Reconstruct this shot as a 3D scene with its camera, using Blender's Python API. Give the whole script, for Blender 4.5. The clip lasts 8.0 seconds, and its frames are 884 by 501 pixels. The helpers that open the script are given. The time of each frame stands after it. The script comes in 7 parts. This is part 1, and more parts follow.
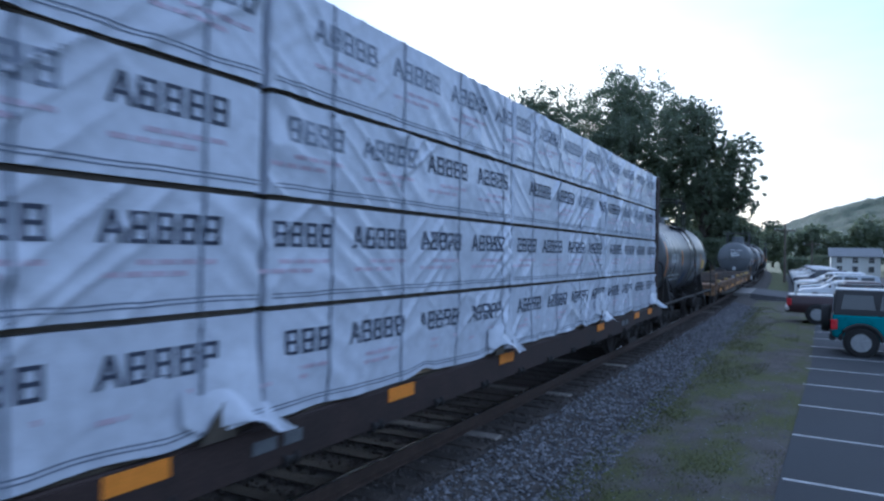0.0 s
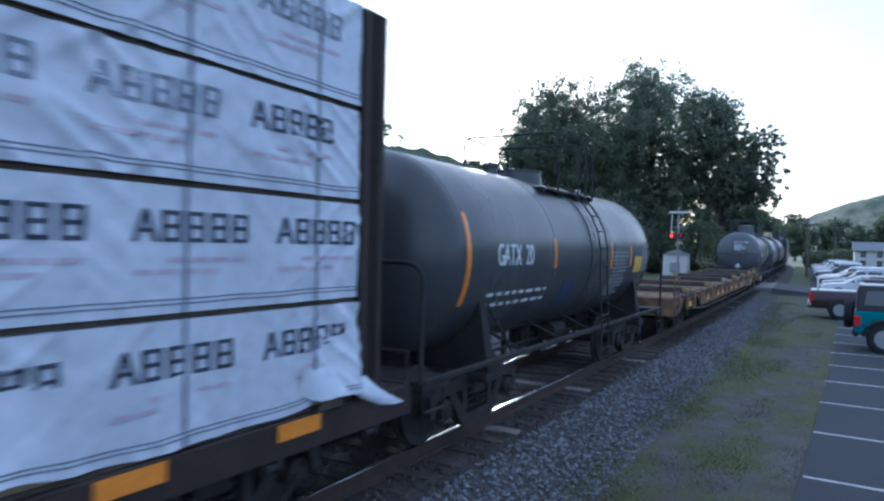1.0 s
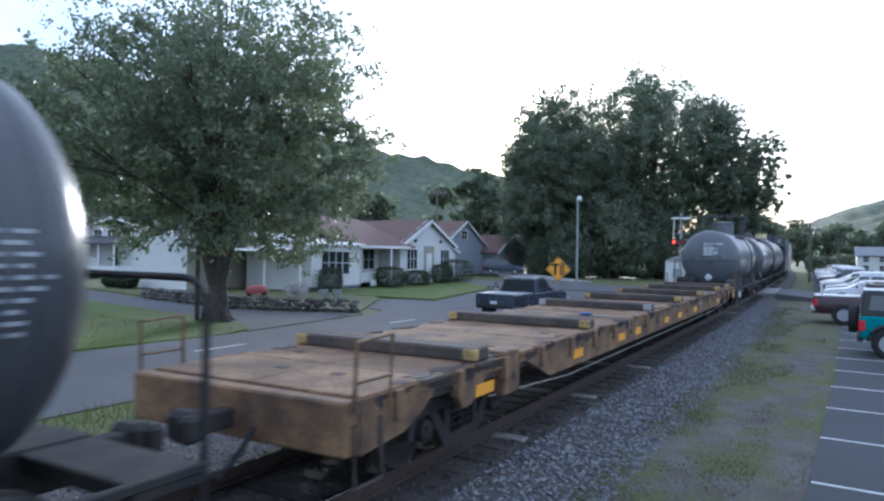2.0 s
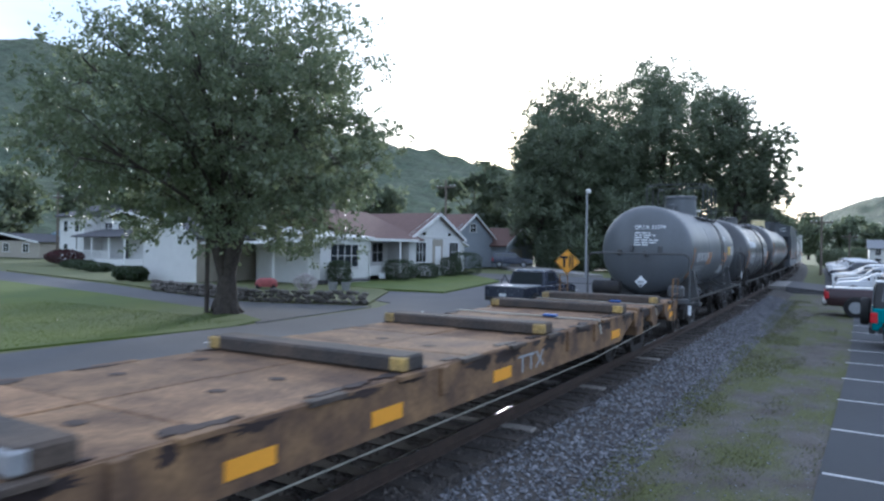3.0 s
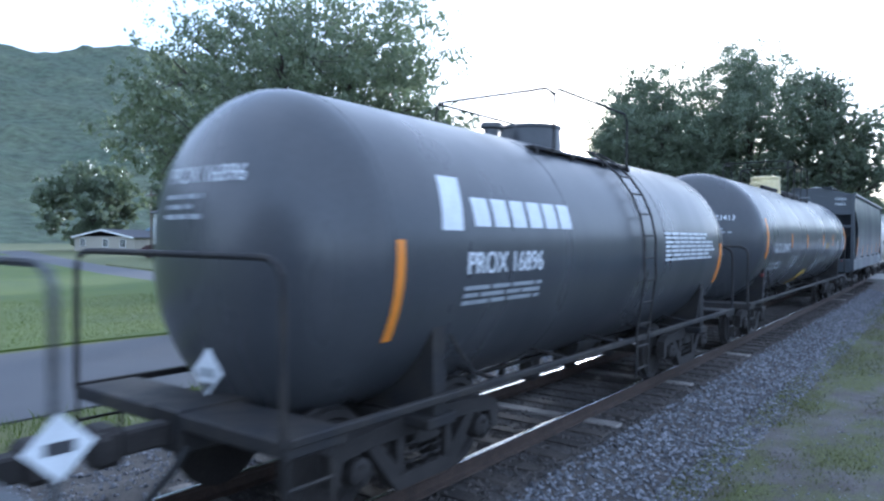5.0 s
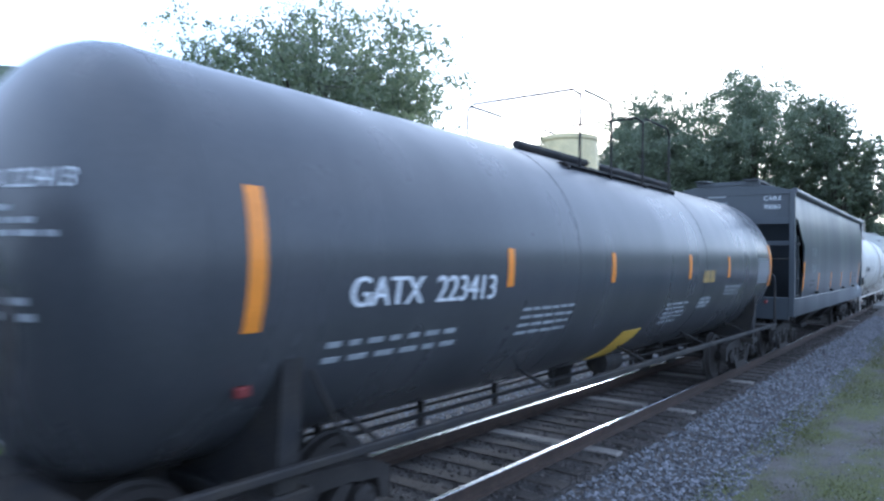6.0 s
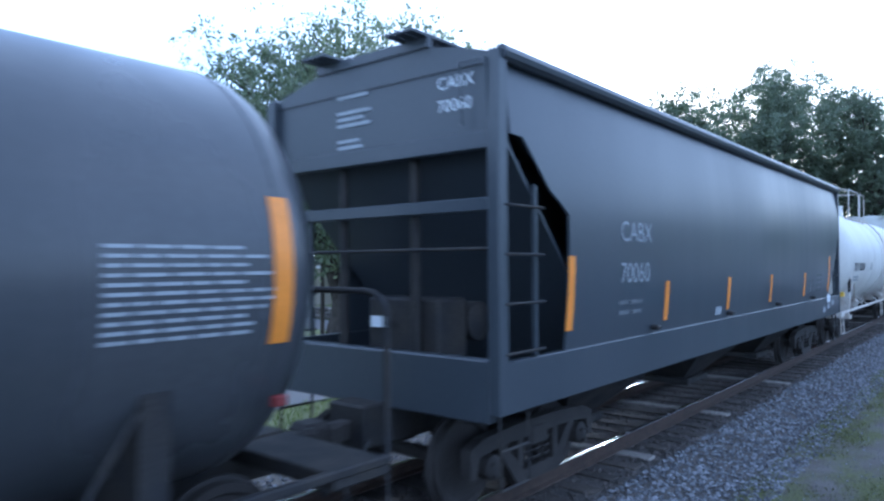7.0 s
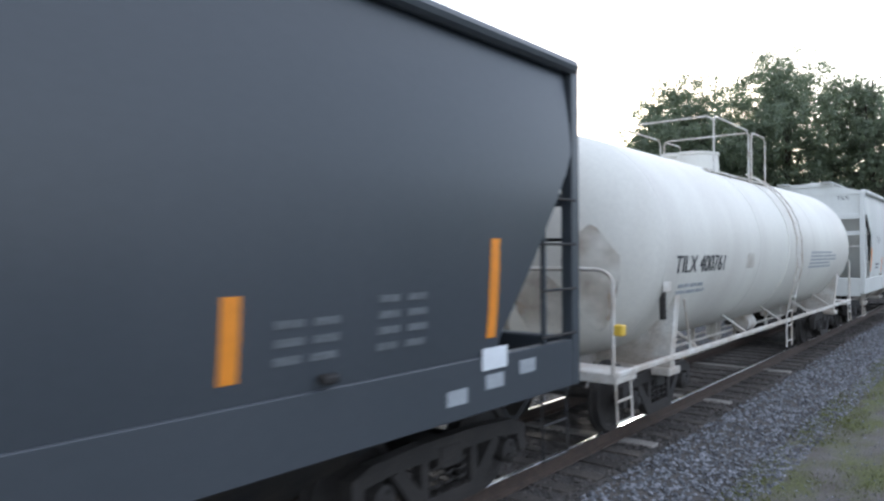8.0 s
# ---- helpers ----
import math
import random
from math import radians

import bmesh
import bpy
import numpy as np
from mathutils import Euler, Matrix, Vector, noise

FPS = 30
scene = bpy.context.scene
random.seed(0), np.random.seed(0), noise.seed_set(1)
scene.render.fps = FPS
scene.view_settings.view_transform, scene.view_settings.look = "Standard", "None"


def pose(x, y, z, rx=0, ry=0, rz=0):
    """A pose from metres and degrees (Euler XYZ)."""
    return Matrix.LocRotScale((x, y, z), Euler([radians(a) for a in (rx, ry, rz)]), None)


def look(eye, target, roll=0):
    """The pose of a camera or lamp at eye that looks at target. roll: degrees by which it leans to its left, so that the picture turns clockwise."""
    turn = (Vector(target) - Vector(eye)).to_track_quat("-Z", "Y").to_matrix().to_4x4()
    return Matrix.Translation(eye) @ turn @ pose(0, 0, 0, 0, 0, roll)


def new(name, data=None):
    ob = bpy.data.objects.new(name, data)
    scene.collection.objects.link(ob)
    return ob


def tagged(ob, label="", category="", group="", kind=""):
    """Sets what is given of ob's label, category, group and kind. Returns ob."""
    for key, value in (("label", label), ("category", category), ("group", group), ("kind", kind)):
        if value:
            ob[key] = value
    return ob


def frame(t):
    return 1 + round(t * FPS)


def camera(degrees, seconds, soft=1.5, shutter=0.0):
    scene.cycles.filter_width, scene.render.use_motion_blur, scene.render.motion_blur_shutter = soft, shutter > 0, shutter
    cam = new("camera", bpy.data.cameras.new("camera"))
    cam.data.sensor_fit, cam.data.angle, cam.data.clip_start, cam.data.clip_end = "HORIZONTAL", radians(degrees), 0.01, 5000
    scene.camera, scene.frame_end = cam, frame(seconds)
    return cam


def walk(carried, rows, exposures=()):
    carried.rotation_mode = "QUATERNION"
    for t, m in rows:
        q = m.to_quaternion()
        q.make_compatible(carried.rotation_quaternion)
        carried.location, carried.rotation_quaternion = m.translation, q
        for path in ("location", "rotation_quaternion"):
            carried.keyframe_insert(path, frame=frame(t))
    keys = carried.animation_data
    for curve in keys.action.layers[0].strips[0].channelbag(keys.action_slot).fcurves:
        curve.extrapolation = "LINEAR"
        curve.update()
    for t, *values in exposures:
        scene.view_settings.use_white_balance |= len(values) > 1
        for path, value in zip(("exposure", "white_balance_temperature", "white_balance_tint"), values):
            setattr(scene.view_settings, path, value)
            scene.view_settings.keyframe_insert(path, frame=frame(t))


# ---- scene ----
cam = camera(65.36, 8.0, soft=2.4, shutter=0.16)
CAMERA_ROWS = [
    (0.0, look((0.055, 0.099, 2.336), (-9.457, 17.692, 2.370), 1.07)),
    (0.5, look((-0.001, 0.107, 2.340), (-9.831, 17.524, 2.287), 1.70)),
    (1.0, look((0.055, 0.036, 2.376), (-9.903, 17.380, 2.187), 1.26)),
    (1.5, look((0.042, -0.010, 2.379), (-10.079, 17.240, 2.514), 0.95)),
    (1.7, look((0.024, -0.040, 2.382), (-9.984, 17.276, 2.480), 0.94)),
    (2.8, look((0.020, -0.005, 2.347), (-10.141, 17.222, 2.218), 0.89)),
    (3.0, look((0.015, -0.009, 2.335), (-10.208, 17.180, 2.169), 0.86)),
    (3.5, look((0.026, -0.019, 2.361), (-10.189, 17.173, 2.052), 0.57)),
    (4.0, look((0.008, -0.038, 2.377), (-10.673, 16.866, 1.974), 0.97)),
    (4.5, look((-0.059, 0.002, 2.338), (-11.648, 16.300, 2.045), 1.19)),
    (4.7, look((-0.085, -0.025, 2.318), (-12.106, 15.953, 1.885), 0.53)),
    (5.8, look((-0.018, -0.007, 2.355), (-12.050, 15.969, 2.459), 0.72)),
    (6.0, look((-0.018, -0.014, 2.363), (-12.157, 15.878, 2.632), 0.86)),
    (6.5, look((-0.026, 0.002, 2.342), (-12.411, 15.700, 2.773), 0.11)),
    (7.0, look((0.005, 0.011, 2.380), (-12.769, 15.395, 2.770), -0.37)),
    (7.5, look((-0.024, -0.026, 2.347), (-12.693, 15.449, 2.281), -0.13)),
    (8.0, look((-0.012, -0.060, 2.386), (-12.804, 15.315, 2.448), -0.32)),
]
walk(cam, CAMERA_ROWS, exposures=[
    (0.0, 0.08, 4650, 8), (0.4, 0.0, 4600, 8), (1.0, 0.28, 4700, 8), (1.6, 0.75, 4950, 8), (3.0, 0.68, 5250, 8), (3.6, 0.70, 5150, 8), (4.0, 0.88, 4880, 8), (4.5, 1.12, 4850, 8),
    (6.5, 1.2, 4900, 8), (7.0, 1.15, 4500, 8), (7.5, 1.0, 5450, 8), (8.0, 1.2, 5900, 8)])

# ---- world and sun: the sun is low behind the tree line, thin bright cloud ----
SUN_AZ, SUN_EL = 22.0, 9.0      # degrees left of the track's direction, above the horizon
world = bpy.data.worlds.new("world")
scene.world = world
world.use_nodes = True
wn, wl = world.node_tree.nodes, world.node_tree.links
wn.clear()
w_out = wn.new("ShaderNodeOutputWorld")
w_bg = wn.new("ShaderNodeBackground")
w_sky = wn.new("ShaderNodeTexSky")
w_sky.sky_type, w_sky.sun_disc = "NISHITA", False
w_sky.sun_elevation, w_sky.sun_rotation = radians(SUN_EL), radians(-SUN_AZ)
w_sky.air_density, w_sky.dust_density, w_sky.ozone_density = 1.0, 1.5, 1.6
w_co = wn.new("ShaderNodeTexCoord")
w_map = wn.new("ShaderNodeMapping")
w_map.inputs["Scale"].default_value = (1.0, 1.0, 3.5)
w_noise = wn.new("ShaderNodeTexNoise")
w_noise.inputs["Scale"].default_value, w_noise.inputs["Detail"].default_value = 2.2, 5.0
w_ramp = wn.new("ShaderNodeValToRGB")
w_ramp.color_ramp.elements[0].position, w_ramp.color_ramp.elements[1].position = 0.32, 0.62
w_ramp.color_ramp.elements[0].color = (4.6, 5.0, 6.0, 1)
w_ramp.color_ramp.elements[1].color = (7.4, 7.4, 7.9, 1)
w_mix = wn.new("ShaderNodeMix")
w_mix.data_type = "RGBA"
w_mix.inputs[0].default_value = 0.62
wl.new(w_co.outputs["Generated"], w_map.inputs["Vector"])
wl.new(w_map.outputs[0], w_noise.inputs["Vector"])
wl.new(w_noise.outputs["Fac"], w_ramp.inputs[0])
wl.new(w_sky.outputs[0], w_mix.inputs[6])
wl.new(w_ramp.outputs[0], w_mix.inputs[7])
wl.new(w_mix.outputs[2], w_bg.inputs["Color"])
wl.new(w_bg.outputs[0], w_out.inputs[0])
w_bg.inputs["Strength"].default_value = 0.15
sun_data = bpy.data.lights.new("sun", "SUN")
sun_data.energy, sun_data.angle, sun_data.color = 4.2, radians(9), (1.0, 0.88, 0.74)
sun = new("sun", sun_data)
sun.matrix_basis = look((-math.sin(radians(SUN_AZ)) * 50, math.cos(radians(SUN_AZ)) * 50, 50 * math.tan(radians(SUN_EL))), (0, 0, 0))


# ---- materials ----
def material(name, base, rough=0.6, metal=0.0, var=0.25, scale=6.0, fine=60.0, bump=0.15, tint=None, spots=0.0, streak=False, spec=0.5, per_object=0.0, per_island=0.0, bump_dist=0.01, grain=0.8):
    """Principled paint or stone: two scales of variation, relief and uneven gloss."""
    m = bpy.data.materials.new(name)
    m.use_nodes = True
    nodes, links = m.node_tree.nodes, m.node_tree.links
    bsdf = nodes["Principled BSDF"]
    co = nodes.new("ShaderNodeTexCoord")
    mp = nodes.new("ShaderNodeMapping")
    links.new(co.outputs["Object"], mp.inputs["Vector"])
    if streak:
        mp.inputs["Scale"].default_value = (1.0, 1.0, 0.12)
    big, small = nodes.new("ShaderNodeTexNoise"), nodes.new("ShaderNodeTexNoise")
    big.inputs["Scale"].default_value, big.inputs["Detail"].default_value = scale, 6.0
    small.inputs["Scale"].default_value, small.inputs["Detail"].default_value = fine, 4.0
    links.new(mp.outputs[0], big.inputs["Vector"])
    links.new(co.outputs["Object"], small.inputs["Vector"])
    ramp = nodes.new("ShaderNodeValToRGB")
    t = tint or tuple(c * (1 - var) for c in base)
    ramp.color_ramp.elements[0].position, ramp.color_ramp.elements[1].position = 0.34, 0.66
    ramp.color_ramp.elements[0].color, ramp.color_ramp.elements[1].color = (*t, 1), (*base, 1)
    links.new(big.outputs["Fac"], ramp.inputs[0])
    hsv = nodes.new("ShaderNodeHueSaturation")
    links.new(ramp.outputs[0], hsv.inputs["Color"])
    mul = nodes.new("ShaderNodeMapRange")
    mul.inputs["To Min"].default_value, mul.inputs["To Max"].default_value = 1 - var * grain, 1 + var * grain
    mul.inputs["From Min"].default_value, mul.inputs["From Max"].default_value = 0.3, 0.7
    links.new(small.outputs["Fac"], mul.inputs["Value"])
    value = mul.outputs[0]
    if per_object or per_island:
        src = nodes.new("ShaderNodeObjectInfo").outputs["Random"] if per_object else nodes.new("ShaderNodeNewGeometry").outputs["Random Per Island"]
        rr = nodes.new("ShaderNodeMapRange")
        amount = per_object or per_island
        rr.inputs["To Min"].default_value, rr.inputs["To Max"].default_value = 1 - amount, 1 + amount
        links.new(src, rr.inputs["Value"])
        mm = nodes.new("ShaderNodeMath")
        mm.operation = "MULTIPLY"
        links.new(value, mm.inputs[0]), links.new(rr.outputs[0], mm.inputs[1])
        value = mm.outputs[0]
    links.new(value, hsv.inputs["Value"])
    links.new(hsv.outputs[0], bsdf.inputs["Base Color"])
    ro = nodes.new("ShaderNodeMapRange")
    ro.inputs["To Min"].default_value, ro.inputs["To Max"].default_value = max(0.05, rough - 0.12), min(1, rough + 0.12)
    links.new(big.outputs["Fac"], ro.inputs["Value"])
    links.new(ro.outputs[0], bsdf.inputs["Roughness"])
    bsdf.inputs["Metallic"].default_value = metal
    bsdf.inputs["Specular IOR Level"].default_value = spec
    if bump:
        bp = nodes.new("ShaderNodeBump")
        bp.inputs["Strength"].default_value, bp.inputs["Distance"].default_value = bump, bump_dist
        links.new(small.outputs["Fac"], bp.inputs["Height"])
        links.new(bp.outputs[0], bsdf.inputs["Normal"])
    return m


def leaf_material(name, base, tint):
    m = bpy.data.materials.new(name)
    m.use_nodes = True
    nodes, links = m.node_tree.nodes, m.node_tree.links
    bsdf = nodes["Principled BSDF"]
    geo = nodes.new("ShaderNodeNewGeometry")
    ramp = nodes.new("ShaderNodeValToRGB")
    ramp.color_ramp.elements[0].color, ramp.color_ramp.elements[1].color = (*tint, 1), (*base, 1)
    links.new(geo.outputs["Random Per Island"], ramp.inputs[0])
    links.new(ramp.outputs[0], bsdf.inputs["Base Color"])
    bsdf.inputs["Roughness"].default_value = 0.42
    bsdf.inputs["Specular IOR Level"].default_value = 0.9
    tr = nodes.new("ShaderNodeBsdfTranslucent")
    links.new(ramp.outputs[0], tr.inputs["Color"])
    mix = nodes.new("ShaderNodeMixShader")
    mix.inputs[0].default_value = 0.5
    links.new(bsdf.outputs[0], mix.inputs[1]), links.new(tr.outputs[0], mix.inputs[2])
    links.new(mix.outputs[0], nodes["Material Output"].inputs[0])
    return m


def glow_material(name, colour, strength):
    m = bpy.data.materials.new(name)
    m.use_nodes = True
    b = m.node_tree.nodes["Principled BSDF"]
    b.inputs["Base Color"].default_value = (*colour, 1)
    b.inputs["Emission Color"].default_value = (*colour, 1)
    b.inputs["Emission Strength"].default_value = strength
    return m


def verge_material():
    """Grey-brown dirt with mossy grass in uneven patches and pale grit."""
    m = material("verge", (0.12, 0.108, 0.10), 0.97, var=0.4, scale=1.6, fine=40, bump=0.8, bump_dist=0.02, tint=(0.066, 0.056, 0.048))
    nodes, links = m.node_tree.nodes, m.node_tree.links
    bsdf = nodes["Principled BSDF"]
    co = nodes.new("ShaderNodeTexCoord")
    mp = nodes.new("ShaderNodeMapping")
    mp.inputs["Scale"].default_value = (1.0, 0.55, 1.0)
    links.new(co.outputs["Object"], mp.inputs["Vector"])
    patch, fine = nodes.new("ShaderNodeTexNoise"), nodes.new("ShaderNodeTexNoise")
    patch.inputs["Scale"].default_value, patch.inputs["Detail"].default_value, patch.inputs["Roughness"].default_value = 0.95, 7.0, 0.68
    fine.inputs["Scale"].default_value = 34.0
    links.new(mp.outputs[0], patch.inputs["Vector"]), links.new(co.outputs["Object"], fine.inputs["Vector"])
    mask = nodes.new("ShaderNodeValToRGB")
    mask.color_ramp.elements[0].position, mask.color_ramp.elements[1].position = 0.42, 0.56
    links.new(patch.outputs["Fac"], mask.inputs[0])
    green = nodes.new("ShaderNodeValToRGB")
    green.color_ramp.elements[0].color, green.color_ramp.elements[1].color = (0.038, 0.045, 0.015, 1), (0.12, 0.128, 0.034, 1)
    green.color_ramp.elements[0].position, green.color_ramp.elements[1].position = 0.35, 0.68
    links.new(fine.outputs["Fac"], green.inputs[0])
    mix = nodes.new("ShaderNodeMix")
    mix.data_type = "RGBA"
    links.new(mask.outputs[0], mix.inputs[0])
    links.new(bsdf.inputs["Base Color"].links[0].from_socket, mix.inputs[6])
    links.new(green.outputs[0], mix.inputs[7])
    links.new(mix.outputs[2], bsdf.inputs["Base Color"])
    return m


MAT = {
    "wrap": material("wrap", (0.64, 0.68, 0.77), 0.25, var=0.09, scale=1.1, fine=9.0, bump=0.3, bump_dist=0.02),
    "wrap_print": material("wrap_print", (0.045, 0.055, 0.09), 0.5, var=0.2),
    "wrap_print_faded": material("wrap_print_faded", (0.22, 0.25, 0.32), 0.45, var=0.35, scale=5.0),
    "wrap_red": material("wrap_red", (0.56, 0.47, 0.56), 0.5, var=0.15),
    "strap": material("strap", (0.20, 0.23, 0.30), 0.5, var=0.2),
    # Dark brown for dunnage, and for the shade in gaps and torn holes.
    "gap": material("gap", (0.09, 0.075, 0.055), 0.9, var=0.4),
    "lumber": material("lumber", (0.38, 0.29, 0.18), 0.8, var=0.3, scale=3),
    "brown_steel": material("brown_steel", (0.042, 0.026, 0.022), 0.75, var=0.45, scale=2.5, fine=40),
    "orange": material("orange", (0.82, 0.29, 0.03), 0.35, var=0.12, bump=0.05),
    "worn_orange": material("worn_orange", (0.42, 0.17, 0.035), 0.5, var=0.3, scale=4),
    "black_tank": material("black_tank", (0.052, 0.055, 0.061), 0.29, var=0.3, scale=1.2, fine=18, bump=0.015, tint=(0.072, 0.074, 0.079), streak=True, grain=0.2),
    "grey_tank": material("grey_tank", (0.115, 0.125, 0.138), 0.38, var=0.25, scale=1.2, fine=18, bump=0.015, tint=(0.09, 0.098, 0.108), streak=True, grain=0.2),
    "white_tank": material("white_tank", (0.66, 0.64, 0.58), 0.5, var=0.12, scale=1.0, fine=18, bump=0.02, tint=(0.57, 0.54, 0.49), streak=True, grain=0.3),
    "rust_stain": material("rust_stain", (0.50, 0.40, 0.31), 0.7, var=0.2, scale=3.0, tint=(0.36, 0.25, 0.17), grain=0.4),
    "black_steel": material("black_steel", (0.022, 0.022, 0.024), 0.68, var=0.4, scale=3, fine=50, bump=0.1, tint=(0.04, 0.035, 0.03), spec=0.3),
    "grey_steel": material("grey_steel", (0.085, 0.09, 0.098), 0.6, var=0.35, scale=3, fine=50, bump=0.1, tint=(0.06, 0.056, 0.052)),
    "truck_steel": material("truck_steel", (0.035, 0.03, 0.027), 0.8, var=0.5, scale=4, fine=50, bump=0.2),
    "white_steel": material("white_steel", (0.62, 0.60, 0.56), 0.55, var=0.2, scale=3, fine=40, bump=0.1, tint=(0.42, 0.36, 0.3)),
    "hopper_grey": material("hopper_grey", (0.056, 0.063, 0.073), 0.33, var=0.22, scale=0.9, fine=18, bump=0.015, tint=(0.05, 0.057, 0.066), streak=True, grain=0.2),
    "hopper_white": material("hopper_white", (0.6, 0.6, 0.57), 0.55, var=0.15, scale=1.2, fine=30, streak=True, bump=0.03, grain=0.3),
    "lettering": material("lettering", (0.72, 0.74, 0.76), 0.5, var=0.12, bump=0.0),
    "dim_lettering": material("dim_lettering", (0.36, 0.38, 0.40), 0.6, var=0.2, bump=0.0),
    "faint_lettering": material("faint_lettering", (0.135, 0.145, 0.155), 0.6, var=0.3, scale=9, bump=0.0),
    "dark_lettering": material("dark_lettering", (0.05, 0.05, 0.055), 0.6, var=0.2, bump=0.0),
    "yellow": material("yellow", (0.72, 0.47, 0.06), 0.45, var=0.12, bump=0.05),
    "cream": material("cream", (0.78, 0.66, 0.36), 0.5, var=0.15),
    "blue": material("blue", (0.02, 0.09, 0.33), 0.5, var=0.2),
    "faded_blue": material("faded_blue", (0.035, 0.062, 0.15), 0.45, var=0.45, scale=2.0, tint=(0.05, 0.053, 0.062)),
    "faded_red": material("faded_red", (0.30, 0.07, 0.07), 0.6, var=0.25, scale=4),
    "verge": verge_material(),
    "red": material("red", (0.16, 0.02, 0.018), 0.6, var=0.2),
    "deck": material("deck", (0.262, 0.16, 0.086), 0.85, var=0.48, scale=1.6, fine=24, bump=0.4, tint=(0.105, 0.06, 0.034), per_object=0.2),
    "flat_side": material("flat_side", (0.25, 0.15, 0.072), 0.8, var=0.5, scale=2.2, fine=22, bump=0.15, tint=(0.07, 0.042, 0.03), grain=0.4),
    "stanchion": material("stanchion", (0.095, 0.072, 0.055), 0.85, var=0.5, scale=2.2, fine=35, bump=0.5, tint=(0.045, 0.04, 0.037)),
    "worn_yellow": material("worn_yellow", (0.46, 0.31, 0.09), 0.6, var=0.45, scale=5, fine=30, tint=(0.2, 0.15, 0.07)),
    "webbing": material("webbing", (0.42, 0.40, 0.34), 0.8, var=0.35, scale=4, fine=50),
    "rail_side": material("rail_side", (0.06, 0.04, 0.03), 0.85, var=0.4),
    "rail_head": material("rail_head", (0.6, 0.62, 0.65), 0.24, metal=1.0, var=0.08, bump=0.03),
    "sleeper": material("sleeper", (0.05, 0.042, 0.036), 0.95, var=0.4, scale=5, fine=45, bump=0.5, per_object=0.5),
    "ballast": material("ballast", (0.085, 0.076, 0.07), 0.95, var=0.5, scale=3, fine=45, bump=1.0, bump_dist=0.03),
    # Oil and the shade below the wagons both go into this darker brown.
    "oil_shade_stone": material("oil_shade_stone", (0.095, 0.083, 0.075), 0.9, var=0.35, scale=3, fine=80, bump=0.3, tint=(0.055, 0.047, 0.042), per_island=0.5),
    "stone": material("stone", (0.175, 0.178, 0.195), 0.9, var=0.3, scale=20, fine=80, bump=0.3, per_island=0.55),
    "dirt": material("dirt", (0.125, 0.12, 0.105), 0.97, var=0.4, scale=1.1, fine=30, bump=0.6, tint=(0.085, 0.095, 0.05)),
    "grass": material("grass", (0.12, 0.125, 0.045), 0.95, var=0.35, scale=0.5, fine=25, bump=0.6, tint=(0.085, 0.10, 0.035)),
    "lawn": material("lawn", (0.092, 0.122, 0.014), 0.95, var=0.28, scale=0.35, fine=30, bump=0.4, tint=(0.062, 0.094, 0.011)),
    "asphalt": material("asphalt", (0.056, 0.06, 0.067), 0.9, var=0.25, scale=0.6, fine=90, bump=0.3),
    "street": material("street", (0.10, 0.10, 0.105), 0.9, var=0.2, scale=0.5, fine=80, bump=0.25),
    "concrete": material("concrete", (0.3, 0.29, 0.275), 0.9, var=0.25, scale=2),
    "paint_line": material("paint_line", (0.6, 0.6, 0.6), 0.8, var=0.3, scale=4),
    "bark": material("bark", (0.085, 0.07, 0.058), 0.95, var=0.45, scale=6, fine=30, bump=0.9, bump_dist=0.03),
    "siding": material("siding", (0.66, 0.66, 0.64), 0.7, var=0.06, scale=2),
    "tan_siding": material("tan_siding", (0.36, 0.33, 0.27), 0.75, var=0.1, scale=2),
    "grey_siding": material("grey_siding", (0.30, 0.33, 0.36), 0.75, var=0.1, scale=2),
    "blossom": leaf_material("blossom", (0.6, 0.5, 0.55), (0.3, 0.32, 0.25)),
    "red_truck": material("red_truck", (0.045, 0.022, 0.025), 0.35, var=0.15, bump=0.0),
    "trim": material("trim", (0.74, 0.74, 0.72), 0.6, var=0.05),
    "red_roof": material("red_roof", (0.165, 0.10, 0.085), 0.9, var=0.25, scale=3, fine=50, bump=0.4),
    "dark_roof": material("dark_roof", (0.09, 0.09, 0.10), 0.9, var=0.25, scale=3, fine=50, bump=0.4),
    "grey_roof": material("grey_roof", (0.24, 0.25, 0.265), 0.85, var=0.2, scale=3, fine=50, bump=0.3),
    "blue_roof": material("blue_roof", (0.12, 0.2, 0.27), 0.6, var=0.15),
    "glass": material("glass", (0.03, 0.035, 0.04), 0.08, var=0.1, bump=0.0, spec=0.8),
    "fieldstone": material("fieldstone", (0.17, 0.155, 0.14), 0.95, var=0.3, scale=9, fine=40, bump=0.6, per_object=0.35),
    "rubber": material("rubber", (0.02, 0.02, 0.02), 0.85, var=0.2),
    "chrome": material("chrome", (0.6, 0.6, 0.62), 0.3, metal=0.9, var=0.1),
    "teal_car": material("teal_car", (0.0, 0.22, 0.25), 0.3, var=0.06, bump=0.0),
    "dark_car": material("dark_car", (0.045, 0.052, 0.075), 0.25, var=0.06, bump=0.0),
    "white_car": material("white_car", (0.70, 0.71, 0.73), 0.3, var=0.05, bump=0.0),
    "silver_car": material("silver_car", (0.38, 0.41, 0.45), 0.3, var=0.05, bump=0.0),
    "pole_wood": material("pole_wood", (0.15, 0.125, 0.10), 0.9, var=0.3),
    "galvanised": material("galvanised", (0.34, 0.35, 0.36), 0.5, metal=0.3, var=0.15),
    "sign_orange": material("sign_orange", (0.85, 0.38, 0.03), 0.5, var=0.06, bump=0.0),
